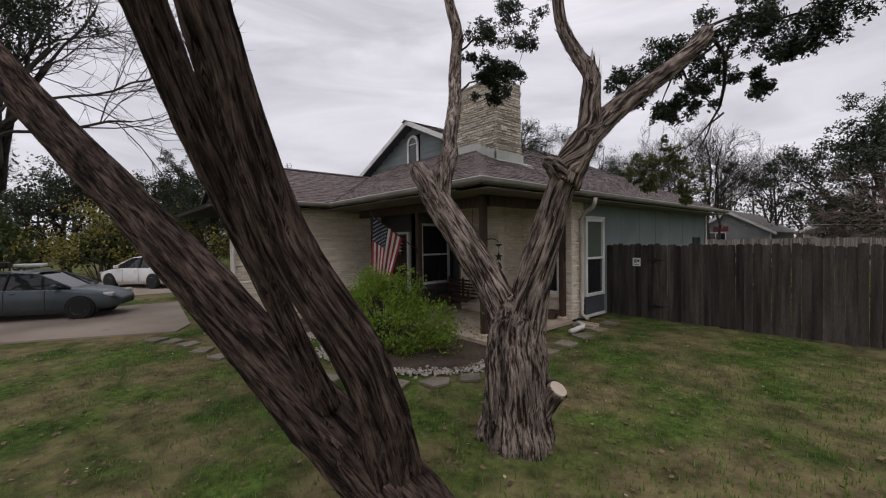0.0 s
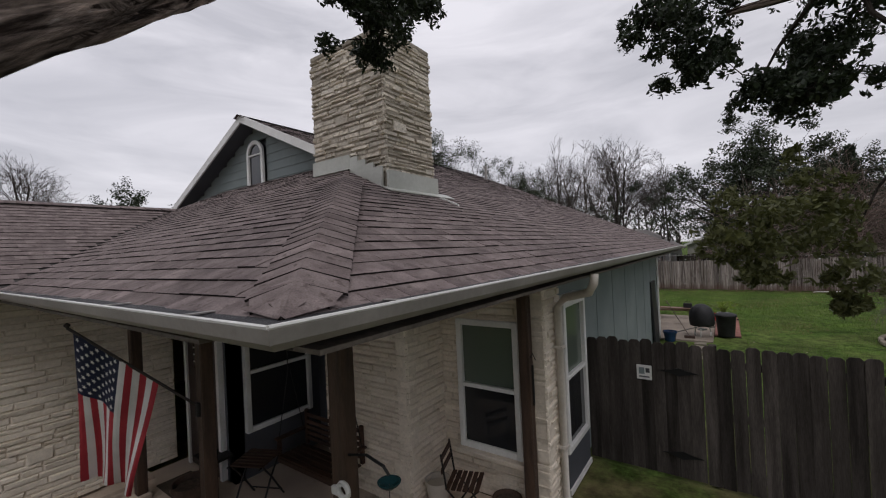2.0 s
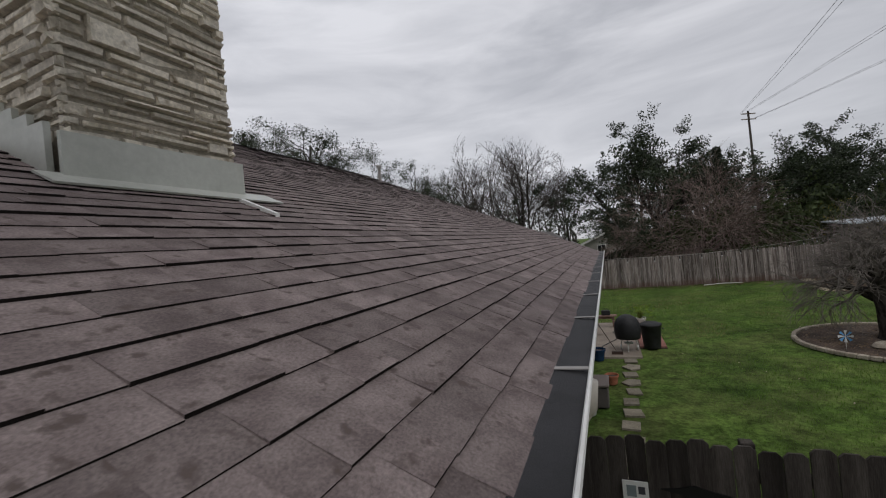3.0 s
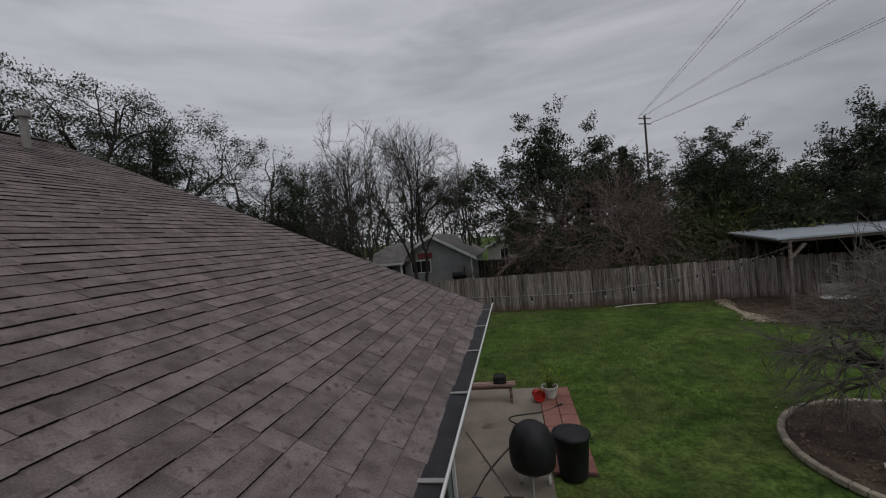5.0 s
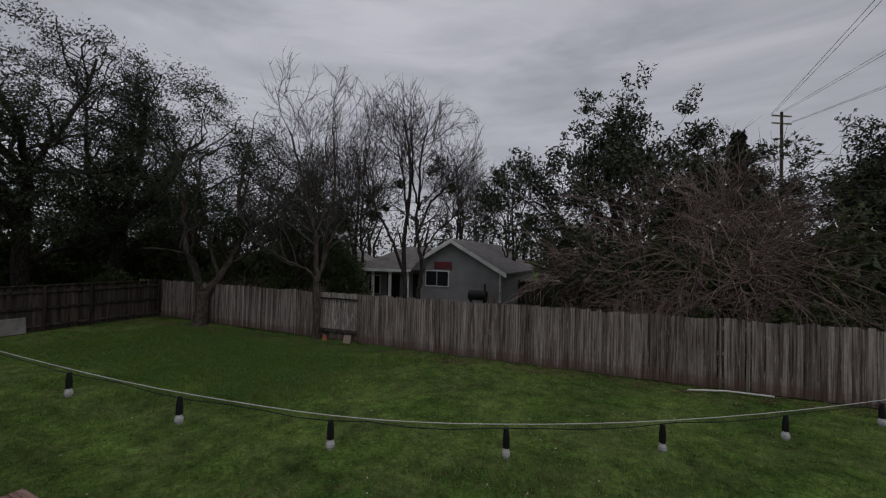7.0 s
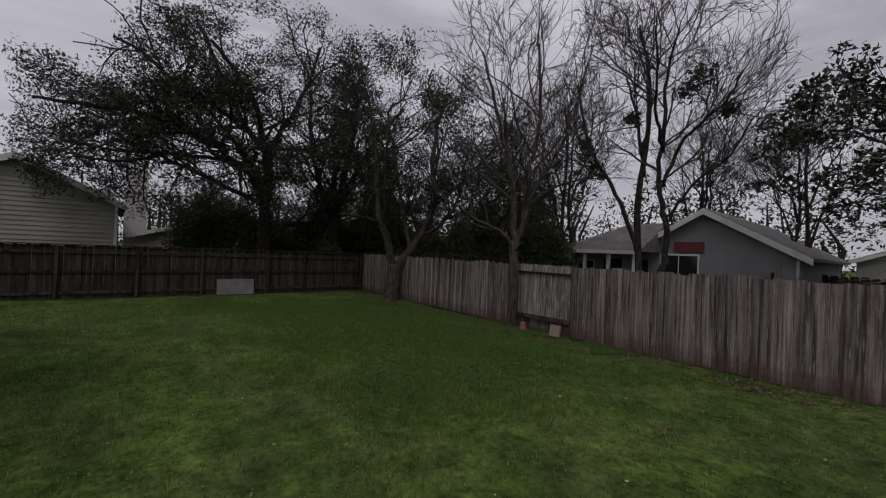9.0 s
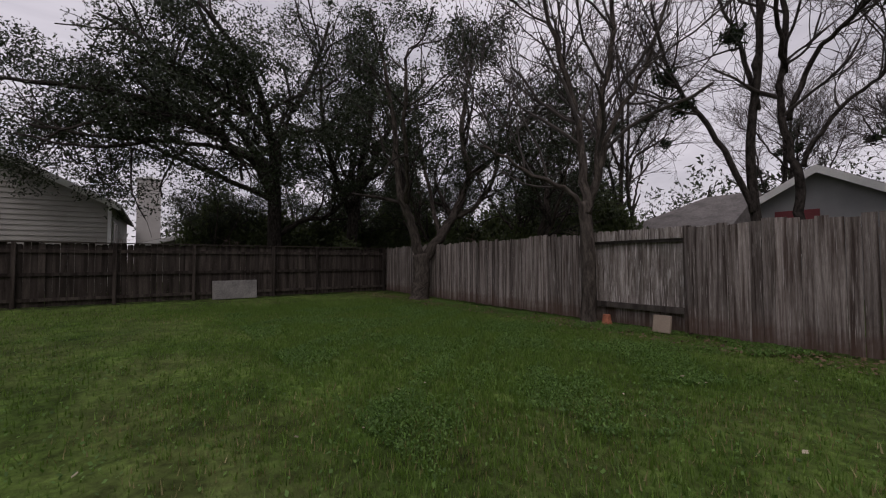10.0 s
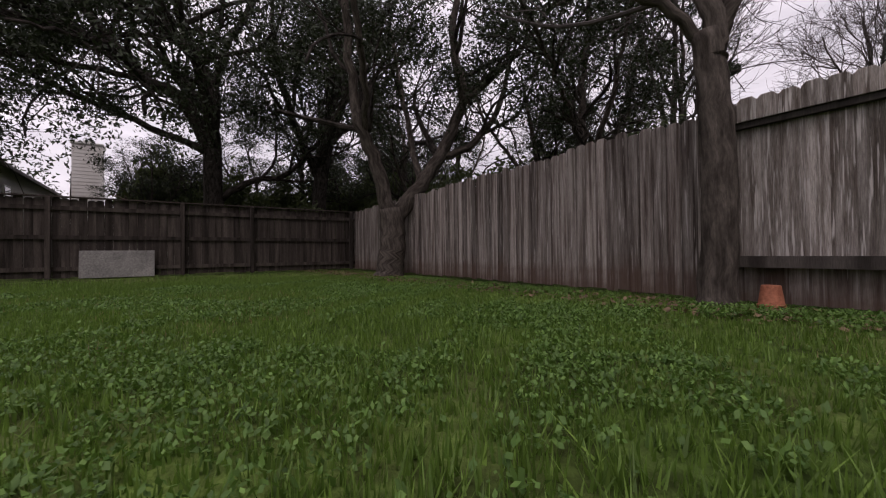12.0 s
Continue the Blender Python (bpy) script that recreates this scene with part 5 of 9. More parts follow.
def tree(name, label, at, r, cfg, seed, bark, leaf=None, leaves=0, size=0.1, spread=0.3, twig=None, gaps=0.0):
    """A tree: trunk, limbs, twigs, and a crown of leaves round the outer twigs."""
    rng = random.Random(seed)
    root = thing(name, label, "tree", at)
    mw, tips, wood = MB(), [], [MB()]
    grow(wood, mw, Vector((0, 0, -0.05)), Vector((0, 0, 1)), r, 0, cfg, rng, tips)
    # root flare
    wood[0].tube([(0, 0, -0.05), (0, 0, 0.12), (0, 0, 0.45)], [r * 1.5, r * 1.15, r * 0.96], 14, lobe=0.1, seed=seed)
    tk = part("trunk", wood[0], bark, root, smooth=True)
    for lm in wood[1:]:
        part("limb", lm, bark, tk, smooth=True)
    part("twig_work", mw, twig or bark, root, kind="stuff")
    if leaf:
        ml = Leaves()
        for pts in tips:
            if rng.random() < gaps:
                continue
            for q in pts[1:]:
                leaf_quads(ml, q, leaves, spread * rng.uniform(0.7, 1.2), size, rng, 0.8)
        part("crown", ml.mesh("crown", leaf, seed, tri=True), leaf, root, kind="stuff")
    return root


OAK = dict(leafy=True, levels=4, kids=(4, 6, 6, 5), lens=(3.3, 7.6, 4.4, 2.5, 1.25), wob=(0.09, 0.27, 0.3, 0.3, 0.3), up=(0.0, 0.06, 0.05, 0.05, 0.03), spread=(0.85, 0.8, 0.75, 0.75), thin=(0.66, 0.58, 0.52, 0.5), **{"from": (0.55, 0.25, 0.25, 0.2)})
OAK_TALL = dict(OAK, kids=(6, 5, 5, 3), lens=(5.4, 5.0, 3.2, 1.9, 0.95), spread=(0.62, 0.7, 0.75, 0.75), **{"from": (0.4, 0.25, 0.25, 0.2)})
BARE = dict(levels=5, kids=(5, 5, 4, 4, 3), lens=(3.6, 3.6, 2.4, 1.5, 0.9, 0.55), wob=(0.06, 0.12, 0.15, 0.2, 0.2, 0.2), up=(0.05, 0.1, 0.08, 0.05, 0.03, 0.02), spread=(0.5, 0.6, 0.65, 0.7, 0.7), thin=(0.6, 0.55, 0.5, 0.5, 0.5), **{"from": (0.45, 0.3, 0.25, 0.2, 0.2)})
TWIGGY = dict(thinnest=0.007, levels=5, kids=(6, 5, 5, 4, 3), lens=(1.9, 2.6, 1.9, 1.4, 1.1, 0.8), wob=(0.1, 0.2, 0.25, 0.25, 0.2, 0.15), up=(0.0, 0.1, 0.04, -0.04, -0.12, -0.15), spread=(0.9, 0.7, 0.65, 0.6, 0.5), thin=(0.55, 0.5, 0.5, 0.5, 0.5), **{"from": (0.5, 0.3, 0.2, 0.15, 0.1)})

# big live oaks behind the side fence and at the corner
def limbed_tree(name, label, at, limbs, seed, cfg, kids=6, bark=None, twig=None, leaves=0, size=0.06, spread=0.27, low=0.0, holes=-1.0, dome=None, start=0.3):
    """A tree whose main limbs follow the given ways, with finer branches and leaf clumps grown from them.
    limbs: lists of points with the first and last radius; the first one is the trunk. dome: centre, radii and tilt of the crown."""
    rg = random.Random(seed)
    root = thing(name, label, "tree", at)
    mw, tips, trunk = MB(), [], None

    def inside(q):
        e = Vector([(q[i] - dome[0][i] - (dome[2] * q.y if i == 2 else 0.0)) / dome[1][i] for i in range(3)]).length
        return e < 1.0 + 0.14 * noise.noise(q * 0.5)

    if dome:
        cfg = dict(cfg, within=inside)
    for k, (pts, r0, r1) in enumerate(limbs):
        P = [Vector(p) for p in pts]
        fine = []
        for i in range(len(P) - 1):
            q0, q1, q2, q3 = P[max(i - 1, 0)], P[i], P[i + 1], P[min(i + 2, len(P) - 1)]
            j = 0.006 if k == 0 else 0.03 * min(1.0, (q2 - q1).length / 1.5)
            for m in range(5):
                t = m / 5
                fine.append(0.5 * ((2 * q1) + (q2 - q0) * t + (2 * q0 - 5 * q1 + 4 * q2 - q3) * t * t + (3 * q1 - q0 - 3 * q2 + q3) * t ** 3) + Vector((rg.gauss(0, j), rg.gauss(0, j), rg.gauss(0, j))))
        fine.append(P[-1])
        n = len(fine) - 1
        fr = [r0 + (r1 - r0) * i / n for i in range(n + 1)]
        if k == 0:
            fr[0], fr[1] = r0 * 1.5, r0 * 1.15
        ob = part("trunk" if k == 0 else "limb", MB().tube(fine, fr, 14 if k == 0 else 10, lobe=0.07, seed=seed + k), bark or M_BARK_OAK, trunk or root, smooth=True)
        trunk = trunk or ob
        if k == 0 and len(limbs) > 1:
            continue
        for b in range(kids):
            t = 1.0 if b == 0 else rg.uniform(start, 1.0)
            i = min(int(t * n), n - 1)
            d = (fine[i + 1] - fine[i]).normalized()
            side = Vector((rg.gauss(0, 1), rg.gauss(0, 1), rg.gauss(0.2, 0.6)))
            side = (side - d * side.dot(d)).normalized()
            a = rg.uniform(0.5, 1.1) * (0.3 if b == 0 else 1.0)
            grow([MB()], mw, fine[i], d * math.cos(a) + side * math.sin(a), max(fr[i] * 0.55, 0.03 if leaves else 0.018), 2, cfg, rg, tips)
    part("twig_work", mw, twig or bark or M_BARK_OAK, root, kind="stuff")
    if not leaves:
        return root
    ml = Leaves()
    for pts in tips:
        for q in pts[1:]:
            if q.z < low or noise.noise(q * 0.75 + Vector((seed, 0, 0))) < holes:
                continue
            leaf_quads(ml, q, leaves, spread * rg.uniform(0.6, 1.3), size, rg, 0.6)
    part("crown", ml.mesh("crown", M_LEAF_OAK, seed, tri=True), M_LEAF_OAK, root, kind="stuff")
    return root


SPREADING = dict(OAK, kids=(4, 6, 5, 4), lens=(3.3, 7.6, 3.0, 1.9, 1.05), wob=(0.09, 0.2, 0.24, 0.28, 0.3), up=(0.0, 0.04, 0.02, 0.02, 0.0))
limbed_tree("live_oak", "large dark evergreen live oak with long spreading limbs", (-22.6, 26.3, 0), [
    ([(0, 0, -0.1), (0.05, 0, 0.5), (0.1, -0.05, 2.5), (0.2, -0.1, 4.4)], 0.36, 0.29),
    ([(0.2, -0.1, 4.1), (0.6, -1.0, 5.8), (0.9, -2.0, 6.1), (1.2, -2.5, 6.7), (1.5, -3.4, 6.9), (1.8, -5.2, 7.4), (2.0, -7.4, 7.2), (1.6, -8.8, 7.2)], 0.24, 0.05),
    ([(0.9, -2.1, 6.15), (1.5, -3.3, 6.0), (2.0, -4.8, 5.8), (2.3, -6.4, 5.6), (2.2, -8.0, 5.7)], 0.1, 0.04),
    ([(1.2, -2.6, 6.7), (1.0, -4.2, 8.8), (0.7, -5.4, 10.2), (0.3, -6.6, 10.8)], 0.13, 0.05),
    ([(0.2, -0.1, 4.3), (0.5, -0.1, 6.5), (0.3, -0.7, 7.5), (0.0, -1.4, 8.6), (-0.2, -2.4, 10.8), (0.0, -3.6, 13.0)], 0.24, 0.06),
    ([(0.5, -0.1, 6.3), (0.8, 0.4, 8.1), (1.0, 1.1, 9.6), (1.1, 1.8, 11.6), (1.0, 2.2, 13.2)], 0.16, 0.06),
    ([(0.1, 0.2, 2.6), (0.4, 1.2, 3.3), (0.8, 2.2, 3.5), (1.0, 3.2, 4.6), (1.2, 4.2, 6.2)], 0.13, 0.06),
    ([(1.5, -3.4, 6.85), (2.6, -4.8, 6.6), (3.4, -6.2, 5.8), (3.6, -7.4, 5.0)], 0.07, 0.03),
    ([(1.8, -5.2, 7.3), (0.8, -6.4, 7.0), (0.2, -7.6, 6.0), (0.0, -8.4, 5.2)], 0.07, 0.03),
    ([(0.9, -2.1, 6.1), (2.4, -2.6, 6.2), (4.0, -3.4, 5.8), (5.0, -4.2, 5.4)], 0.08, 0.03),
    ([(2.0, -4.6, 5.85), (2.8, -5.8, 5.2), (3.0, -7.0, 5.0), (2.8, -8.2, 5.2)], 0.07, 0.03),
    ([(0.2, -0.2, 4.2), (-1.4, -2.4, 5.4), (-2.2, -4.6, 6.4), (-2.4, -7.0, 7.4)], 0.14, 0.05),
    ([(0.1, 0.0, 4.1), (-1.5, 0.0, 6.0), (-3.0, -1.4, 8.4), (-3.6, -3.4, 10.6)], 0.2, 0.07),
    ([(0.2, 0.0, 4.3), (1.8, -0.6, 6.6), (3.4, -1.8, 8.8), (4.4, -3.6, 10.2)], 0.2, 0.06)],
    3, SPREADING, 10, None, None, 62, 0.068, 0.34, 3.2, -0.05, ((0.0, -0.3, 8.2), (6.5, 9.3, 6.4), 0.12))
limbed_tree("live_oak", "large dark evergreen live oak with upright crooked limbs", (-22.3, 30.0, 0), [
    ([(0, 0, -0.1), (0.05, 0, 0.5), (0.1, 0.0, 2.4), (0.2, 0.1, 4.0)], 0.32, 0.26),
    ([(0.2, 0.1, 3.8), (0.3, 0.45, 6.4), (0.4, 0.85, 8.4), (0.5, 1.0, 10.4), (0.5, 1.1, 12.4)], 0.23, 0.07),
    ([(0.2, 0.2, 4.3), (0.3, 0.7, 5.4), (0.4, 1.9, 6.6), (0.4, 3.2, 8.6), (0.5, 3.8, 10.4)], 0.17, 0.06),
    ([(0.1, 0.0, 3.6), (0.5, -1.0, 5.5), (0.8, -1.8, 7.8), (0.9, -2.0, 10.6)], 0.17, 0.06),
    ([(0.1, 0.0, 4.0), (2.0, 0.4, 6.4), (3.6, 0.8, 8.2), (5.0, 1.4, 9.4)], 0.18, 0.06),
    ([(0.1, 0.0, 4.0), (-1.6, 0.8, 6.5), (-3.0, 1.6, 9.0)], 0.17, 0.06)],
    8, SPREADING, 9, None, None, 50, 0.068, 0.33, 3.0, 0.0, ((0.6, 0.8, 8.5), (6.0, 5.0, 6.1), 0.0))
oak_c = limbed_tree("live_oak", "leaning live oak at the corner of the fences", (-13.9, 28.85, 0), [
    ([(0.0, 0.1, -0.1), (0.0, 0.15, 0.3), (0.0, 0.2, 0.8), (0.0, 0.15, 1.5)], 0.32, 0.26),
    ([(0.0, 0.15, 1.3), (0.0, -0.2, 2.5), (0.05, -0.6, 3.3), (0.1, -0.75, 4.0), (0.2, -1.0, 5.8), (0.3, -1.4, 7.6)], 0.17, 0.05),
    ([(0.0, 0.25, 1.2), (0.1, 0.7, 1.9), (0.2, 1.35, 2.8), (0.2, 2.1, 4.4), (0.1, 1.9, 5.7), (0.0, 2.2, 7.6), (0.2, 2.4, 9.0)], 0.2, 0.05),
    ([(0.2, 1.3, 2.75), (0.3, 2.4, 3.3), (0.3, 3.3, 4.5), (0.2, 3.8, 6.2), (0.2, 4.3, 7.6)], 0.1, 0.045),
    ([(0.2, 2.1, 4.2), (1.2, 2.8, 5.2), (2.2, 3.4, 6.4), (3.0, 3.8, 7.2)], 0.08, 0.04),
    ([(0.1, 0.9, 2.1), (-0.9, 1.2, 3.6), (-1.8, 1.4, 5.4), (-2.4, 1.4, 7.4)], 0.09, 0.04),
    ([(0.05, -0.5, 3.1), (0.9, -0.9, 4.2), (1.6, -1.4, 5.6), (2.2, -1.6, 7.0)], 0.08, 0.04)],
    16, dict(SPREADING, lens=(2.2, 4.6, 2.1, 1.4, 0.8), kids=(4, 5, 4, 4)), 8, M_BARK_GREY, M_BARK_OAK, 42, 0.056, 0.24, 2.6, -0.06, ((0.3, 1.2, 6.4), (4.6, 5.2, 4.3), 0.0))
oak_d = tree("live_oak", "tall dark evergreen oak", (4.4, 40.0, 0), 0.34, OAK_TALL, 21, M_BARK_OAK, M_LEAF_OAK, 28, 0.12, 0.25, gaps=0.12)

def plant(src, x, y, rz, s, sz=None):
    o = copy_thing(src, pose(x, y, 0, 0, 0, rz))
    o.scale = (s, s, sz or s)
    return o


for (x, y, rz, s, sz) in ((-32.0, 24.0, 40, 0.75, 0.62), (-12.3, 32.6, 250, 0.72, 0.66), (-18.5, 33.5, 120, 0.8, 0.75), (-28.5, 29.5, 310, 0.95, 0.8), (-27.8, 24.3, 80, 0.6, 0.56), (-28.5, 27.0, 170, 0.7, 0.55), (-26.5, 33.0, 20, 0.75, 0.55), (-12.5, 36.5, 140, 0.62, 0.5)):
    plant(oak_c, x, y, rz, s, sz)
for (x, y, rz, s, sz) in ((1.8, 37.5, 60, 0.45, 0.42), (12.6, 37.5, 150, 0.7, 0.66), (16.8, 38.5, 30, 0.8, 0.74), (21.5, 37.5, 250, 0.8, 0.76), (27, 35, 90, 0.75, 0.72), (8.5, 44, 330, 0.85, 0.8), (31, 28, 180, 0.75, 0.7), (34, 20, 20, 0.75, 0.7), (15, 33.5, 200, 0.45, 0.38), (19.5, 32.5, 100, 0.5, 0.42), (-24, 50, 0, 0.85, 0.75), (-33, 40, 70, 0.85, 0.8)):
    plant(oak_d, x, y, rz, s, sz)
# bare trees
WINTRY = dict(BARE, thinnest=0.009, kids=(5, 5, 4, 4, 3), lens=(4.6, 4.0, 2.1, 1.3, 0.8, 0.45), up=(0.05, 0.1, 0.07, 0.05, 0.03, 0.02))
bare_a = limbed_tree("bare_tree", "tall leafless winter tree with two trunks and fine grey twigs", (-5.9, 33.0, 0), [
    ([(0.25, 0.1, -0.1), (0.22, 0.08, 1.92), (0.12, 0.04, 4.2), (0.27, 0.1, 5.8), (0.37, 0.14, 7.4), (0.28, 0.1, 9.0), (0.0, 0.0, 10.6)], 0.128, 0.038),
    ([(0.26, 0.1, 5.8), (0.37, 0.14, 7.4), (0.28, 0.1, 9.0), (0.0, 0.0, 10.4)], 0.080, 0.030),
    ([(0.18, 0.07, 2.57), (-0.34, -0.2, 4.25), (-1.11, -0.5, 5.83), (-1.58, -0.6, 7.1), (-1.86, -0.7, 8.8)], 0.080, 0.030),
    ([(0.55, 0.2, -0.1), (0.88, 0.32, 1.9), (0.98, 0.35, 3.3), (0.74, 0.27, 4.9), (0.78, 0.28, 7.0), (0.87, 0.31, 8.9), (1.1, 0.4, 10.2)], 0.120, 0.030),
    ([(0.8, 0.29, 4.76), (1.21, 0.44, 6.1), (1.88, 0.2, 6.7), (2.6, 0.0, 7.2), (3.0, 0.0, 8.0)], 0.064, 0.026),
    ([(1.03, 0.37, 3.63), (1.32, 0.48, 4.37), (1.87, 0.9, 5.2), (2.39, 1.3, 5.8), (2.9, 1.6, 7.0)], 0.056, 0.026),
    ([(0.27, 0.1, 5.16), (-0.14, 0.5, 7.06), (-0.68, 1.0, 8.6), (-1.2, 1.4, 9.8)], 0.064, 0.026),
    ([(0.78, 0.3, 6.0), (0.9, -0.6, 7.2), (1.2, -1.4, 8.4), (1.3, -1.8, 9.6)], 0.056, 0.022)],
    5, WINTRY, 13, M_BARK_OAK, M_TWIG, start=0.35, dome=((0.6, 0.2, 7.6), (3.9, 3.9, 5.2), 0.0))
bare_a.scale = (0.95, 0.95, 0.92)
rng = random.Random(58)
mis = Leaves()
for (x, y, z, r) in ((-1.55, -0.6, 6.5, 0.3), (-1.2, -0.5, 5.6, 0.3), (1.9, 0.2, 8.3, 0.42), (1.5, 0.2, 7.9, 0.36), (-0.2, 0.1, 7.3, 0.25), (2.7, 0.0, 6.9, 0.22)):
    for _ in range(40):
        o = Vector((rng.gauss(0, 1), rng.gauss(0, 1), rng.gauss(0, 1))).normalized() * r * rng.uniform(0.2, 1.0)
        leaf_quads(mis, Vector((x, y, z)) + o, 7, 0.1, 0.07)
part("mistletoe", mis.mesh("mistletoe", M_LEAF_JUN, 6), M_LEAF_JUN, bare_a, "dark round mistletoe clumps", kind="stuff")
for (x, y, rz, s, sz) in ((-12, 38, 70, 0.95, 0.95), (-17, 41, 160, 1.0, 0.95), (-3.5, 47, 220, 0.9, 0.9), (28, 31, 40, 0.8, 0.8), (-9.5, 50, 300, 1.0, 1.0)):
    plant(bare_a, x, y, rz, s, sz)
limbed_tree("hackberry", "leafless grey hackberry growing through the fence line", (-7.32, 28.84, 0), [
    ([(0.0, 0.0, -0.1), (0.02, 0.0, 0.5), (0.03, 0.0, 1.3), (0.0, 0.0, 1.9), (-0.04, -0.02, 2.45)], 0.15, 0.12),
    ([(-0.03, 0.0, 2.3), (-0.3, -0.35, 2.75), (-0.75, -1.0, 3.1), (-1.2, -1.7, 3.6)], 0.06, 0.025),
    ([(0.0, 0.0, 2.2), (-0.1, 0.05, 3.4), (-0.25, 0.0, 4.6), (-0.5, -0.3, 6.0), (-0.9, -0.7, 8.0)], 0.1, 0.03),
    ([(0.0, 0.0, 2.2), (0.15, 0.2, 3.2), (0.2, 0.3, 4.4), (0.35, 0.5, 6.0), (0.3, 0.4, 8.2)], 0.1, 0.03),
    ([(0.13, 0.15, 3.0), (0.5, 0.4, 4.2), (0.9, 0.9, 5.4), (1.2, 1.3, 7.0)], 0.06, 0.025),
    ([(-0.2, 0.02, 4.2), (-0.7, 0.3, 5.4), (-1.1, 0.5, 7.0)], 0.06, 0.025)],
    12, dict(WINTRY, lens=(4.6, 4.0, 1.8, 1.2, 0.75, 0.4)), 9, M_BARK_GREY, M_TWIG, dome=((-0.1, 0.0, 6.4), (3.0, 3.0, 5.2), 0.0), start=0.3)
tree("mesquite", "broad leafless brown tree with drooping twigs", (6.2, 34.0, 0), 0.26, dict(TWIGGY, thinnest=0.011, lens=(2.2, 2.7, 2.1, 1.7, 1.4, 1.1), kids=(7, 6, 5, 5, 3)), 31, M_BARK_OAK, twig=M_TWIG_RED)
tree("pruned_tree", "leafless grey tree with dense twigs in the ring bed", (6.75, 15.6, 0), 0.24, dict(TWIGGY, lens=(1.8, 1.05, 0.75, 0.55, 0.4, 0.3), kids=(7, 6, 5, 4, 3), thinnest=0.007), 44, M_BARK_OAK, twig=plain("pale_twig", (0.15, 0.13, 0.113), 0.9, var=0.25))
# cedar spire
ced = thing("cedar", "dark narrow cedar spire", "tree", (8.4, 37.5, 0))
rng = random.Random(6)
part("trunk", MB().tube([(0, 0, 0), (0, 0, 5), (0.05, 0, 8.9)], [0.16, 0.1, 0.02], 8), M_BARK_OAK, ced)
mlc = Leaves()
for i in range(420):
    z = rng.uniform(1.2, 9.0)
    rr = (9.3 - z) * 0.26 * rng.uniform(0.2, 1.05) * (1 + 0.3 * math.sin(z * 5.0))
    t = rng.uniform(0, 6.283)
    leaf_quads(mlc, Vector((rr * math.cos(t), rr * math.sin(t), z)), 14, 0.14, 0.12, rng)
part("crown", mlc.mesh("crown", M_LEAF_JUN), M_LEAF_JUN, ced, kind="stuff")
# street-side trees west of the house
M_TWIG_DARK = plain("dark_twig", (0.05, 0.042, 0.036), 0.9, var=0.25)
sa = tree("bare_street_tree", "leafless street tree with dense fine twigs", (-8.2, -7.3, 0), 0.22, dict(BARE, lens=(3.0, 4.4, 3.0, 1.8, 1.1, 0.6), spread=(0.85, 0.7, 0.65, 0.7, 0.7), wob=(0.06, 0.2, 0.22, 0.25, 0.25, 0.25), kids=(6, 6, 6, 5, 4), thinnest=0.008), 61, M_BARK_OAK, twig=M_TWIG_DARK)
for (x, y, rz, s, sz) in ((-30, -6, 30, 0.7, 0.62), (-34, 2, 130, 0.75, 0.7), (-28, -14, 220, 0.7, 0.62), (-33, -22, 300, 0.75, 0.66), (-38, 10, 10, 0.8, 0.72), (-27, 1.5, 190, 0.5, 0.45)):
    plant(oak_d, x, y, rz, s, sz)
yl = tree("yellowing_tree", "small tree with sparse yellow-green leaves", (-24.5, -4.5, 0), 0.12, dict(OAK, levels=3, kids=(5, 5, 4), lens=(1.6, 1.9, 1.3, 0.8)), 71, M_BARK_GREY, M_LEAF_YEL, 12, 0.09, 0.4)
plant(yl, -27, 0.5, 80, 1.1)
plant(yl, 13.5, 34.0, 80, 1.0, 1.0)
for (x, y, rz, s) in ((-26, 3, 10, 0.7), (-23, -9.5, 200, 0.7)):
    plant(bare_a, x, y, rz, s)


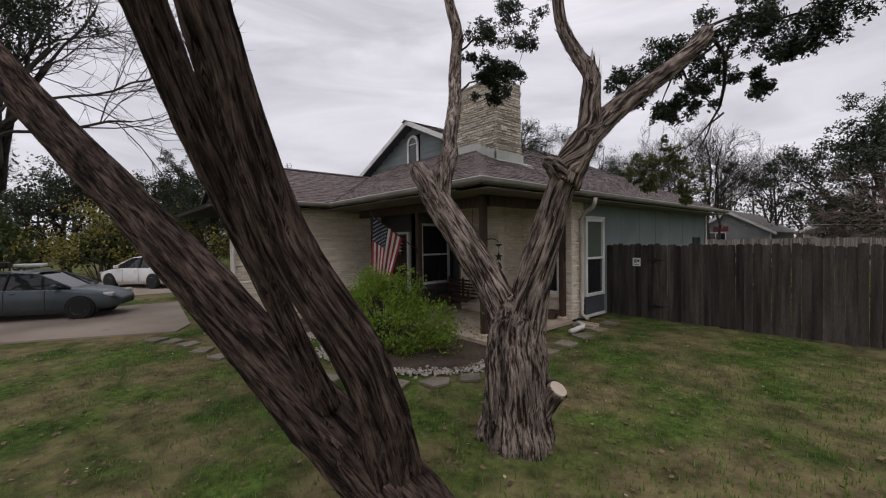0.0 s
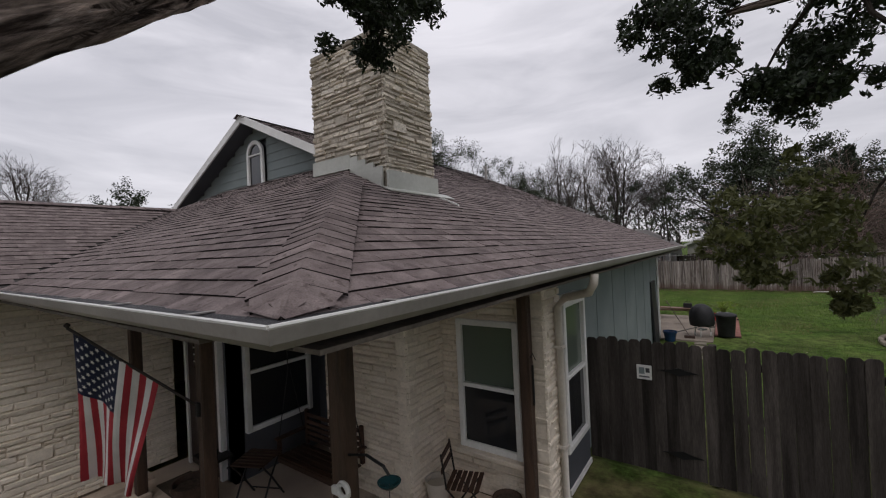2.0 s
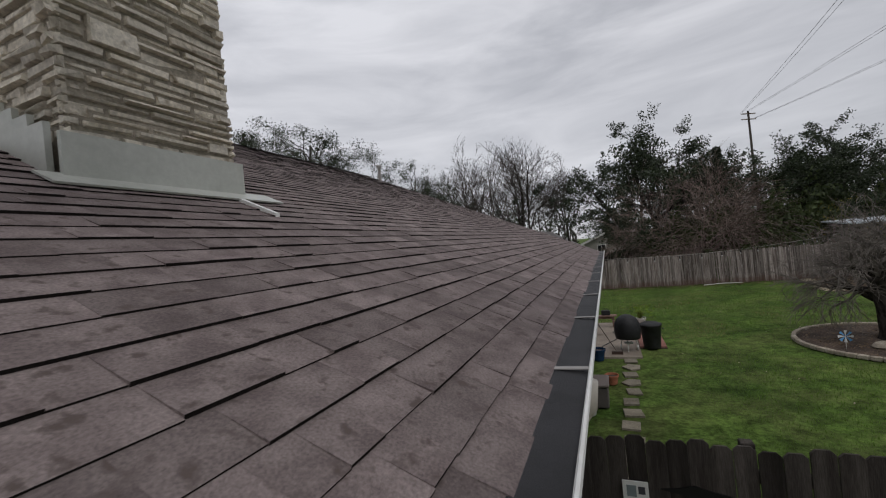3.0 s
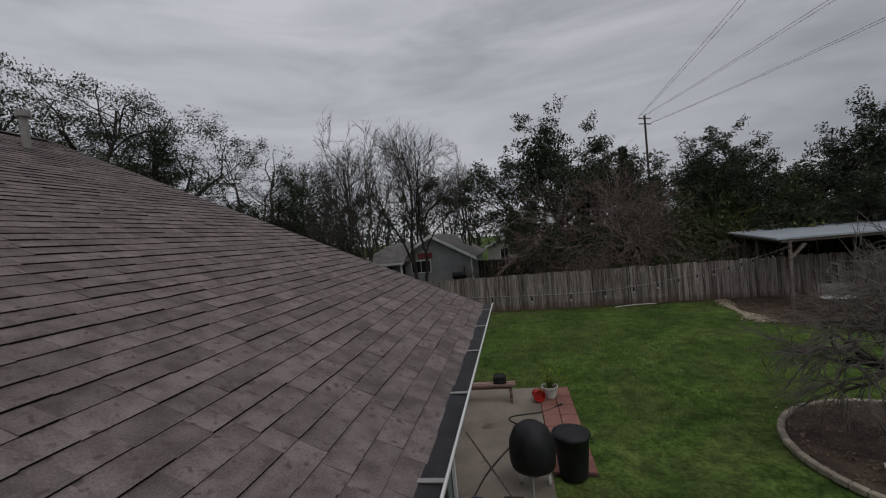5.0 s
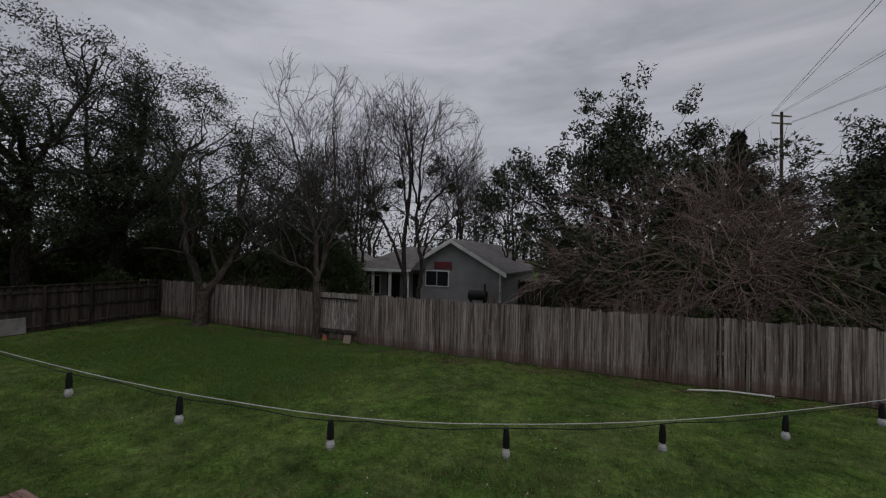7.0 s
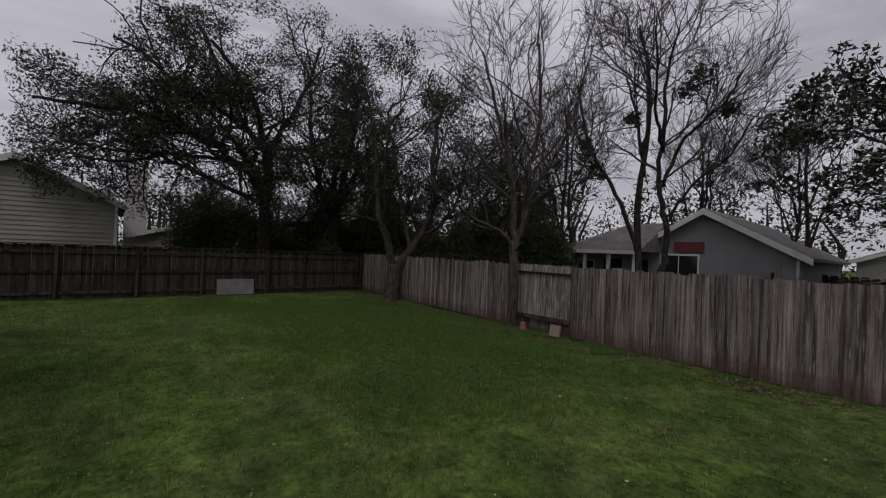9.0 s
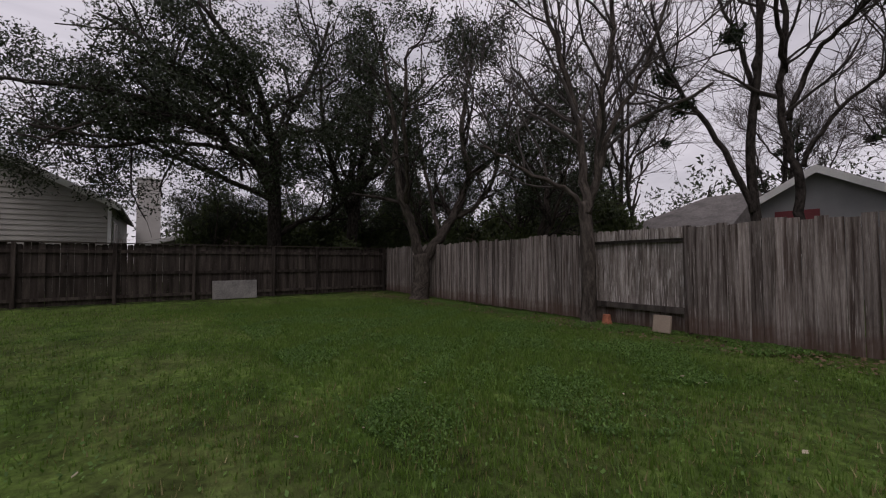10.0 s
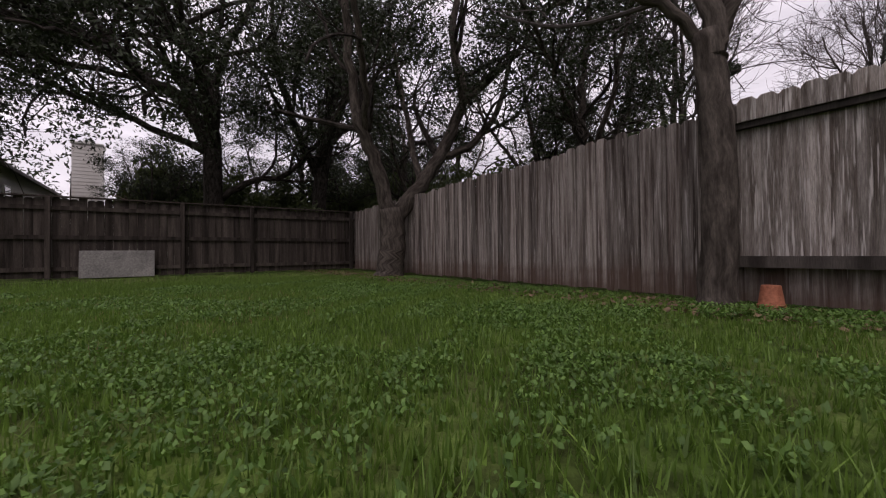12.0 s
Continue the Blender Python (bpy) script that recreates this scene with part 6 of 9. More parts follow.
# the two shaggy junipers of the front yard
def limb(root, pts, radii, seed, name="limb", n=60, sub=8, lobe=0.26, dome=False, strips=True, bark=None):
    """A smooth thick limb through the points, with ridged bark."""
    P = [Vector(p) for p in pts]
    fine, fr = [], []
    for i in range(len(P) - 1):
        p0, p1, p2, p3 = P[max(i - 1, 0)], P[i], P[i + 1], P[min(i + 2, len(P) - 1)]
        for k in range(sub):
            t = k / sub
            q = 0.5 * ((2 * p1) + (p2 - p0) * t + (2 * p0 - 5 * p1 + 4 * p2 - p3) * t * t + (3 * p1 - p0 - 3 * p2 + p3) * t ** 3)
            fine.append(q)
            fr.append(radii[i] + (radii[i + 1] - radii[i]) * t)
    fine.append(P[-1])
    fr.append(radii[-1])
    if dome:
        d = (P[-1] - P[-2]).normalized()
        for k, q in ((0.35, 0.92), (0.65, 0.72), (0.85, 0.42), (0.93, 0.12)):
            fine.append(P[-1] + d * radii[-1] * k)
            fr.append(radii[-1] * q)
    soft = [lobe] * len(fine)
    if dome:
        soft = [lobe * (1.0 if i < len(fine) - 10 else 0.25) for i in range(len(fine))]
    ob = part(name, MB().tube(fine, fr, n, lobe=soft, seed=seed), bark or M_BARK, root, smooth=True)
    if dome and strips:
        # splintered wood standing up round the broken end
        sg = random.Random(seed + 50)
        d = (P[-1] - P[-2]).normalized()
        sp = MB()
        for k in range(16):
            s0 = d.cross(Vector((sg.gauss(0, 1), sg.gauss(0, 1), sg.gauss(0, 1)))).normalized()
            rr = radii[-1] * sg.uniform(0.55, 0.98)
            b0 = P[-1] - d * 0.06 + s0 * rr
            sp.tube([b0, b0 + d * sg.uniform(0.05, 0.08), b0 + d * sg.uniform(0.08, 0.13) + s0 * 0.012], [radii[-1] * 0.26, radii[-1] * 0.2, 0.004], 7)
        part("splintered_end", sp, bark or M_BARK, ob, kind="stuff")
    # loose bark strips
    rg = random.Random(seed)
    st = MB()
    if not strips:
        return ob
    for _ in range(int(46 * len(fine) / 10)):
        i = rg.randint(0, max(1, len(fine) - 12))
        d = (fine[i + 2] - fine[i]).normalized()
        a = d.cross(Vector((rg.gauss(0, 1), rg.gauss(0, 1), rg.gauss(0, 1)))).normalized()
        w = d.cross(a) * rg.uniform(0.005, 0.017)
        ln = rg.uniform(0.1, 0.36)
        p0 = fine[i] + a * fr[i]
        p1 = p0 + d * ln * 0.5 + a * rg.uniform(0.0, 0.008)
        p2 = p0 + d * ln + a * rg.uniform(0.0, 0.03)
        b0 = len(st.v)
        for k in range(5):
            st.g[b0 + k] = (0.03 * k, 0.1 * i, (0, 0, ln / 2, ln / 2, ln)[k])
        st.add([p0 - w, p0 + w, p1 + w, p1 - w, p2], [(0, 1, 2, 3), (3, 2, 4)])
    part("loose_bark", st, bark or M_BARK, ob, kind="stuff")
    return ob


def spray(mb, c, r, n, rng, size=0.035):
    """A feathery juniper clump of many small scale-leaf sprays."""
    for _ in range(n):
        o = Vector((rng.gauss(0, 1), rng.gauss(0, 1), rng.gauss(0, 0.7))).normalized() * r * rng.uniform(0.25, 1.0)
        leaf_quads(mb, Vector(c) + o, 9, r * 0.16, size, rng)


ja = thing("juniper", "shaggy-barked juniper with several leaning trunks", "tree", (0, 0, 0))
limb(ja, [(2.62, -3.12, -0.08), (2.3, -3.33, 0.32), (1.95, -3.51, 0.61), (1.42, -3.79, 1.08), (0.72, -4.15, 1.69), (-0.26, -4.66, 2.54), (-1.36, -5.24, 3.49), (-2.4, -5.8, 4.5)], [0.27, 0.22, 0.19, 0.175, 0.17, 0.165, 0.15, 0.12], 1, bark=M_BARK_SHADED)
limb(ja, [(2.3, -3.3, 0.35), (2.35, -3.42, 0.8), (2.36, -3.54, 1.14), (2.35, -3.7, 1.47), (2.25, -3.92, 1.88), (2.22, -4.07, 2.22), (2.25, -4.23, 2.68), (2.34, -4.37, 3.07), (2.38, -4.43, 3.34), (2.43, -4.52, 3.6), (2.2, -4.85, 4.8)], [0.17, 0.15, 0.135, 0.126, 0.12, 0.117, 0.114, 0.112, 0.11, 0.106, 0.085], 2, bark=M_BARK_SHADED, lobe=0.22)
limb(ja, [(1.95, -3.6, 0.85), (1.88, -3.77, 1.28), (1.81, -3.98, 1.82), (1.79, -4.13, 2.18), (1.83, -4.29, 2.54), (1.88, -4.44, 2.91), (1.95, -4.56, 3.21), (2.01, -4.66, 3.43), (2.1, -4.95, 4.2)], [0.07, 0.07, 0.072, 0.076, 0.082, 0.09, 0.096, 0.1, 0.08], 3, bark=M_BARK_SHADED, lobe=0.2)
# its crown, high over the yard
rng = random.Random(70)
ca = Leaves()
for (x, y, z) in ((-2.6, -5.9, 5.2), (-3.3, -6.4, 5.6), (-2.0, -5.3, 5.8), (-3.8, -5.6, 5.3), (1.2, -5.2, 5.6), (2.2, -5.0, 5.6), (0.2, -5.4, 6.0), (2.6, -5.9, 5.9), (1.6, -4.3, 6.2), (3.1, -4.6, 6.3), (0.4, -4.2, 6.5), (-0.8, -5.0, 6.3), (2.4, -3.6, 6.6), (1.2, -6.2, 6.4)):
    for _ in range(18):
        q = Vector((x + rng.gauss(0, 0.45), y + rng.gauss(0, 0.45), z + rng.gauss(0, 0.25)))
        for _k in range(22):
            o = Vector((rng.gauss(0, 1), rng.gauss(0, 1), rng.gauss(0, 0.7))).normalized() * 0.28 * rng.uniform(0.25, 1.0)
            leaf_quads(ca, q + o, 9, 0.06, 0.03)
part("foliage", ca.mesh("foliage", M_LEAF_JUN, 9), M_LEAF_JUN, ja, kind="stuff")
jb = thing("juniper", "shaggy-barked forked juniper with sawn stub and dark foliage", "tree", (0, 0, 0))
limb(jb, [(1.98, -1.62, -0.08), (1.98, -1.62, 0.3), (1.97, -1.61, 0.8), (1.95, -1.6, 1.2), (1.95, -1.6, 1.45)], [0.36, 0.29, 0.26, 0.2, 0.06], 4, name="trunk", n=72, sub=10, lobe=0.3)
limb(jb, [(1.95, -1.62, 0.55), (1.9, -1.62, 1.05), (1.62, -1.63, 1.55), (1.2, -1.68, 2.1), (0.83, -1.69, 2.52), (0.56, -1.71, 2.86)], [0.22, 0.19, 0.165, 0.145, 0.138, 0.115], 5, dome=True)
limb(jb, [(0.88, -1.68, 2.5), (0.77, -1.54, 2.78), (0.64, -1.33, 3.0), (0.45, -1.1, 3.2), (0.21, -0.87, 3.49), (-0.3, -0.3, 4.1), (-0.75, 0.15, 4.6), (-1.12, 0.5, 5.06), (-1.3, 0.7, 5.65), (-1.46, 0.9, 6.25), (-1.72, 0.9, 7.1), (-1.8, 0.9, 8.2)], [0.12, 0.115, 0.104, 0.098, 0.098, 0.1, 0.1, 0.1, 0.098, 0.095, 0.08, 0.03], 6, n=40)
limb(jb, [(2.0, -1.6, 0.55), (2.03, -1.57, 1.05), (2.13, -1.5, 1.7), (2.3, -1.43, 2.3), (2.44, -1.4, 2.68), (2.53, -1.28, 2.95)], [0.21, 0.17, 0.135, 0.124, 0.118, 0.1], 7)
limb(jb, [(2.42, -1.45, 2.58), (2.37, -1.53, 2.67), (2.335, -1.575, 2.71)], [0.1, 0.085, 0.062], 8, name="knob", n=44, dome=True, lobe=0.3, strips=False)
limb(jb, [(2.45, -1.43, 2.6), (2.53, -1.25, 2.95), (2.53, -1.16, 3.3), (2.5, -1.1, 3.6), (2.3, -1.0, 3.9), (2.05, -0.9, 4.4), (1.9, -0.8, 5.4)], [0.1, 0.09, 0.078, 0.066, 0.062, 0.058, 0.05], 9, n=36)
limb(jb, [(2.42, -1.44, 2.5), (2.53, -1.22, 2.95), (2.57, -0.98, 3.15), (2.66, -0.65, 3.4), (2.82, -0.2, 3.72), (2.98, 0.3, 4.1), (2.95, 0.9, 4.5), (2.6, 1.7, 4.8), (2.0, 3.0, 4.95), (1.3, 3.4, 5.1)], [0.115, 0.11, 0.1, 0.09, 0.08, 0.072, 0.062, 0.052, 0.04, 0.02], 10, n=44)
limb(jb, [(2.1, -1.5, 0.2), (2.22, -1.42, 0.42), (2.3, -1.4, 0.52)], [0.1, 0.1, 0.095], 11, name="sawn_stub", n=44, strips=False)
part("sawn_face", MB().lathe([(0.09, 0.0), (0.088, 0.02), (0.02, 0.022)], (0, 0, 0), 18), plain("sawn_wood", (0.55, 0.47, 0.37), 0.8), jb, "pale sawn face of the stub").matrix_world = Matrix.Translation((2.3, -1.4, 0.515)) @ Matrix.Rotation(radians(35), 4, "Y")
rng = random.Random(77)
jl, jt = Leaves(), MB()


def twigline(a, b, r=0.012, sag=0.1):
    a, b = Vector(a), Vector(b)
    pts = [a.lerp(b, t) + Vector((rng.gauss(0, 0.03), rng.gauss(0, 0.03), sag * math.sin(math.pi * t) + rng.gauss(0, 0.02))) for t in (0, 0.25, 0.5, 0.75, 1)]
    jt.tube(pts, [r, r * 0.85, r * 0.7, r * 0.5, r * 0.3], 5, cap=False)


CLUMPS = [((-1.28, 1.60, 5.35), 0.34), ((-1.43, 1.95, 5.22), 0.29), ((-1.13, 1.30, 5.60), 0.34), ((-1.38, 2.20, 5.75), 0.34), ((-0.93, 1.20, 6.10), 0.40), ((-1.58, 2.60, 6.00), 0.34), ((-0.58, 1.50, 6.50), 0.48), ((-1.18, 2.70, 6.40), 0.40),
          ((1.1, 3.3, 4.75), 0.3), ((1.5, 3.4, 4.45), 0.32), ((1.9, 3.6, 4.5), 0.32), ((0.8, 3.2, 5.1), 0.33), ((1.3, 3.5, 5.3), 0.4), ((1.8, 3.2, 5.2), 0.4), ((2.3, 3.4, 4.9), 0.4), ((1.6, 3.9, 5.6), 0.45), ((2.4, 3.0, 5.4), 0.42), ((1.7, 3.0, 4.2), 0.2), ((2.0, 4.2, 4.9), 0.36), ((2.9, 3.2, 5.4), 0.42), ((3.2, 2.6, 5.2), 0.36), ((3.8, 2.6, 4.7), 0.36), ((4.0, 2.9, 5.2), 0.42), ((4.5, 2.4, 5.0), 0.4), ((3.4, 3.0, 4.7), 0.35), ((3.0, 3.4, 4.5), 0.3), ((2.6, 0.2, 5.5), 0.35), ((2.2, -0.5, 5.9), 0.4)]
for c, r in CLUMPS:
    c = Vector(c)
    for _ in range(9):
        q = c + Vector((rng.gauss(0, r * 0.5), rng.gauss(0, r * 0.5), rng.gauss(0, r * 0.33)))
        spray(jl, q, r * 0.42, 26, rng, 0.028)
        twigline(c, q, 0.008, 0.02)
for a, b in (((-0.75, 0.15, 4.6), (-1.28, 1.6, 5.35)), ((-1.28, 1.6, 5.35), (-1.5, 2.4, 5.8)), ((-1.3, 0.7, 5.65), (-0.9, 1.3, 6.1)), ((2.0, 3.0, 4.95), (1.5, 3.4, 4.5)), ((2.0, 3.0, 4.95), (3.0, 3.0, 5.2)), ((3.0, 3.0, 5.2), (4.2, 2.7, 5.0)), ((2.7, 1.5, 4.8), (3.2, 2.4, 5.1))):
    twigline(a, b, 0.025)
# the bare hanging twig and the low drooping branch
lowc = [((1.25, 2.9, 3.2), 0.26), ((1.5, 3.0, 3.4), 0.3), ((1.6, 3.1, 3.1), 0.34), ((1.9, 3.25, 3.3), 0.3), ((2.0, 3.35, 2.95), 0.24), ((1.95, 3.4, 2.68), 0.14), ((1.35, 3.0, 2.95), 0.2), ((1.75, 3.2, 3.55), 0.25)]
jlow = Leaves()
for c, r in lowc:
    c = Vector(c)
    for _ in range(8):
        spray(jlow, c + Vector((rng.gauss(0, r * 0.5), rng.gauss(0, r * 0.5), rng.gauss(0, r * 0.3))), r * 0.45, 12, rng, 0.028)
twigline((2.0, 3.0, 4.95), (2.5, 3.3, 4.1), 0.02, -0.1)
twigline((2.5, 3.3, 4.1), (2.0, 3.4, 3.3), 0.018, 0.1)
jt.tube([(2.96, 0.45, 4.22), (3.06, 0.75, 4.3), (3.1, 1.0, 4.18), (3.0, 1.4, 3.95), (2.85, 1.8, 3.8), (2.65, 2.15, 3.7), (2.4, 2.4, 3.55), (2.12, 2.56, 3.4)], [0.03, 0.026, 0.024, 0.022, 0.018, 0.014, 0.009, 0.004], 6)
part("foliage", jl.mesh("foliage", M_LEAF_JUN), M_LEAF_JUN, jb, kind="stuff")
part("twig_work", jt, M_BARK_OAK, jb, kind="stuff")

M_LEAF_LOW = leaf_material("low_branch_leaf", (0.05, 0.058, 0.024), (0.12, 0.125, 0.05), 0.25)
part("low_foliage", jlow.mesh("low_foliage", M_LEAF_LOW, 3), M_LEAF_LOW, jb, "hanging branch of duller green foliage", kind="stuff")

# bright bush before the porch
bush = thing("bush", "rounded bright yellow-green leafy bush", "bush", (-2.3, -0.45, 0))
rng = random.Random(52)
bl, bw = Leaves(), MB()
for i in range(420):
    t, ph = rng.uniform(0, 6.283), math.acos(rng.uniform(-0.15, 1))
    rr = rng.uniform(0.55, 1.0) ** 0.5
    lump = 1 + 0.34 * noise.noise(Vector((math.cos(t) * 2, math.sin(t) * 2, ph * 2)))
    q = Vector((1.45 * rr * lump * math.sin(ph) * math.cos(t), 0.85 * rr * lump * math.sin(ph) * math.sin(t), 0.22 + 1.12 * rr * lump * math.cos(ph)))
    leaf_quads(bl, q, 30, 0.085, 0.036, rng)
    if i % 6 == 0:
        bw.tube([(q.x * 0.1, q.y * 0.1, 0), (q.x * 0.5, q.y * 0.5, q.z * 0.6), tuple(q)], [0.014, 0.009, 0.004], 4, cap=False)
for i in range(60):
    q = Vector((1.6 + rng.gauss(0, 0.18), 0.25 + rng.gauss(0, 0.2), 0.5 + rng.gauss(0, 0.2)))
    leaf_quads(bl, q, 14, 0.09, 0.034, rng)
for i in range(60):
    q = Vector((-1.45 + rng.gauss(0, 0.2), -0.35 + rng.gauss(0, 0.16), 0.55 + rng.gauss(0, 0.2)))
    leaf_quads(bl, q, 22, 0.09, 0.034, rng)
part("foliage", bl.mesh("foliage", M_LEAF_BUSH), M_LEAF_BUSH, bush, kind="stuff")
part("stem_work", bw, M_TWIG, bush, kind="stuff")


# ---- undergrowth ----
M_LEAF_SHRUB = leaf_material("shrub_leaf", (0.03, 0.042, 0.018), (0.075, 0.095, 0.036))


def shrub(name, label, at, w, h, seed, leaf=None, leaves=20, size=0.06, wood=None):
    """Many thin stems fanning out of the ground, with or without leaves."""
    rg = random.Random(seed)
    root = thing(name, label, "shrub", at, group="undergrowth")
    st, lv = MB(), Leaves()
    for i in range(46):
        t, q = rg.uniform(0, 6.283), rg.uniform(0.1, 1.0)
        b = Vector((math.cos(t) * w * 0.25 * q, math.sin(t) * w * 0.25 * q, 0))
        e = Vector((math.cos(t) * w * 0.5 * q, math.sin(t) * w * 0.5 * q, h * rg.uniform(0.5, 1.05) * (1 - 0.35 * q)))
        m = b.lerp(e, 0.5) + Vector((rg.gauss(0, 0.1), rg.gauss(0, 0.1), h * 0.1))
        st.tube([b, m, e], [0.02, 0.012, 0.005], 4, cap=False)
        for k in range(5):
            s0 = m.lerp(e, rg.random())
            e2 = s0 + Vector((rg.gauss(0, 0.28), rg.gauss(0, 0.28), rg.uniform(-0.05, 0.4)))
            st.tube([s0, e2], [0.007, 0.003], 3, cap=False)
            if leaf:
                leaf_quads(lv, e2, leaves, 0.17, size)
                leaf_quads(lv, s0, leaves, 0.2, size)
    part("stem_work", st, wood or M_TWIG, root, kind="stuff")
    if leaf:
        part("foliage", lv.mesh("foliage", leaf, seed, tri=True), leaf, root, kind="stuff")
    return root


sh_a = shrub("evergreen_shrub", "dense dark evergreen shrub behind the fence", (9.5, 33.0, 0), 3.0, 2.9, 5, M_LEAF_SHRUB, 12, 0.11)
sh_b = shrub("bare_shrub", "leafless brown thicket behind the fence", (4.2, 31.5, 0), 2.6, 2.6, 6, None, wood=M_TWIG_RED)
rng = random.Random(91)
for (x, y, s, sz) in ((12.5, 32.8, 1, 1.1), (15.5, 31.8, 1.1, 1.2), (18.5, 32.5, 1.1, 1.1), (21.5, 31.5, 1.1, 1.2), (24.5, 31.0, 1.2, 1.2), (-12.8, 33.0, 1.0, 1.0), (-16.0, 32.6, 1.0, 1.1), (-19.6, 33.5, 1.0, 1.2), (-20.6, 29.0, 0.9, 0.8), (7.0, 40.5, 1.2, 1.2), (11.0, 41.0, 1.2, 1.3), (15.0, 40.0, 1.3, 1.5), (19.0, 39.5, 1.3, 1.5), (23.0, 38.0, 1.3, 1.4), (27.0, 36.0, 1.3, 1.5), (-20.0, 40.0, 1.3, 1.3), (-25.0, 38.5, 1.3, 1.3), (-14.8, 40.5, 1.1, 1.0), (28.0, 26.0, 1.3, 1.3), (-28.5, 25.0, 1.1, 1.3), (-29.5, 24.8, 1.4, 1.9), (10.5, 33.5, 1.3, 1.7), (13.0, 34.5, 1.4, 1.9), (16.5, 34.5, 1.4, 1.9), (20.0, 34.0, 1.4, 1.8), (7.5, 35.5, 1.3, 1.7), (24.0, 34.0, 1.4, 1.8), (5.0, 35.5, 1.2, 1.5), (-26.5, 27.5, 1.3, 1.5), (-28.0, 32.5, 1.4, 1.8), (-25.0, 34.0, 1.4, 1.7), (-22.5, 34.5, 1.3, 1.6), (5.9, 30.8, 0.8, 0.62), (7.8, 30.9, 0.8, 0.65), (10.2, 31.0, 0.9, 0.8), (5.5, 37.5, 1.3, 1.5), (9.0, 36.0, 1.3, 1.5), (11.5, 35.0, 1.2, 1.4), (14.0, 36.5, 1.3, 1.6), (4.5, 43.0, 1.2, 1.2), (-17.2, 36.0, 1.2, 1.4), (-22.0, 36.5, 1.2, 1.4), (-26.0, 29.5, 1.3, 1.4), (-24.0, -8.5, 1.2, 1.3), (-25.5, -4.0, 1.3, 1.2), (-23.5, 4.0, 1.2, 1.3), (-26.5, -12.5, 1.3, 1.4), (-29.0, 6.0, 1.3, 1.5), (-29.5, -1.0, 1.3, 1.5), (-12.4, 36.4, 1.1, 1.5), (-11.0, 35.7, 0.9, 1.3)):
    plant(sh_a, x, y, rng.uniform(0, 360), s, sz)
for (x, y, s, sz) in ((1.6, 31.4, 0.9, 0.8), (7.6, 31.6, 1.1, 1.2), (9.8, 31.0, 1.0, 1.1), (11.8, 30.8, 1.1, 1.3), (13.6, 31.2, 1.1, 1.4), (5.6, 32.6, 1.1, 1.2), (8.8, 33.4, 1.2, 1.5), (-9.6, 31.6, 0.9, 0.9), (-14.2, 31.4, 0.9, 1.0), (-3.2, 38.5, 0.8, 0.9), (-11.0, 36.4, 0.9, 1.1), (11.6, 25.4, 0.8, 0.5), (13.4, 24.6, 0.9, 0.5), (16.0, 25.2, 0.9, 0.6), (-19.8, 24.0, 0.9, 0.9), (-20.2, 20.8, 0.9, 0.9)):
    plant(sh_b, x, y, rng.uniform(0, 360), s, sz)

# distant woods all round the far side
fw, fl = MB(), Leaves()
rng = random.Random(17)
for i in range(230):
    az = radians(rng.uniform(-62, 118))
    rad = rng.uniform(52, 82)
    bx, by = -4 - rad * math.sin(az), 12 + rad * math.cos(az)
    hh = rng.uniform(6.5, 11.5)
    fw.tube([(bx, by, 0), (bx + rng.gauss(0, 0.4), by, hh * 0.45), (bx + rng.gauss(0, 0.7), by, hh * 0.8)], [0.25, 0.18, 0.06], 6, cap=False)
    for k in range(30):
        ph, t = rng.uniform(0, 1), rng.uniform(0, 6.283)
        rr = rng.uniform(0.5, 3.2) * math.sin(math.pi * (0.15 + 0.8 * ph))
        leaf_quads(fl, (bx + rr * math.cos(t), by + rr * math.sin(t), 0.5 + hh * ph), 8, 0.55, 0.26)
woods = thing("far_woods", "distant dark evergreen woods beyond the houses", "woods", kind="stuff")
part("stem_work", fw, M_BARK_OAK, woods, kind="stuff")
part("foliage", fl.mesh("foliage", M_LEAF_OAK, 4, tri=True), M_LEAF_OAK, woods, kind="stuff")


# ---- front porch things ----
M_WOOD_DARK = material("dark_oiled_wood", (0.03, 0.014, 0.009), (0.065, 0.032, 0.02), 0.6, 3.0, 30.0, 0.25, rnd=0.2, stretch=(1, 6, 6), fine_mix=0.3)
M_WOOD_GREY = material("weathered_plank", (0.13, 0.105, 0.09), (0.27, 0.225, 0.195), 0.92, 2.0, 28.0, 0.5, rnd=0.2, stretch=(0.6, 8, 8), fine_mix=0.35, c3=(0.15, 0.06, 0.045), spots=0.05)
M_CREAM = plain("cream_plastic", (0.5, 0.46, 0.4), 0.5)
M_BROWNPOT = material("brown_pot", (0.05, 0.03, 0.022), (0.09, 0.055, 0.04), 0.6, 4.0, 40.0, 0.2)
M_BLUEGLAZE = plain("blue_glaze", (0.012, 0.035, 0.09), 0.18, var=0.2)
M_TEALGLAZE = plain("teal_glaze", (0.012, 0.045, 0.05), 0.2, var=0.2)
M_REDPLASTIC = plain("red_plastic", (0.42, 0.025, 0.02), 0.4)
M_WHITEPOT = plain("white_ceramic", (0.6, 0.6, 0.57), 0.35)
M_RED = material("flag_red", (0.30, 0.025, 0.035), (0.38, 0.035, 0.045), 0.8, 6.0, 200.0, 0.1, fine_mix=0.1)
M_FLAGWHITE = material("flag_white", (0.62, 0.60, 0.57), (0.72, 0.70, 0.67), 0.8, 6.0, 200.0, 0.1, fine_mix=0.06)
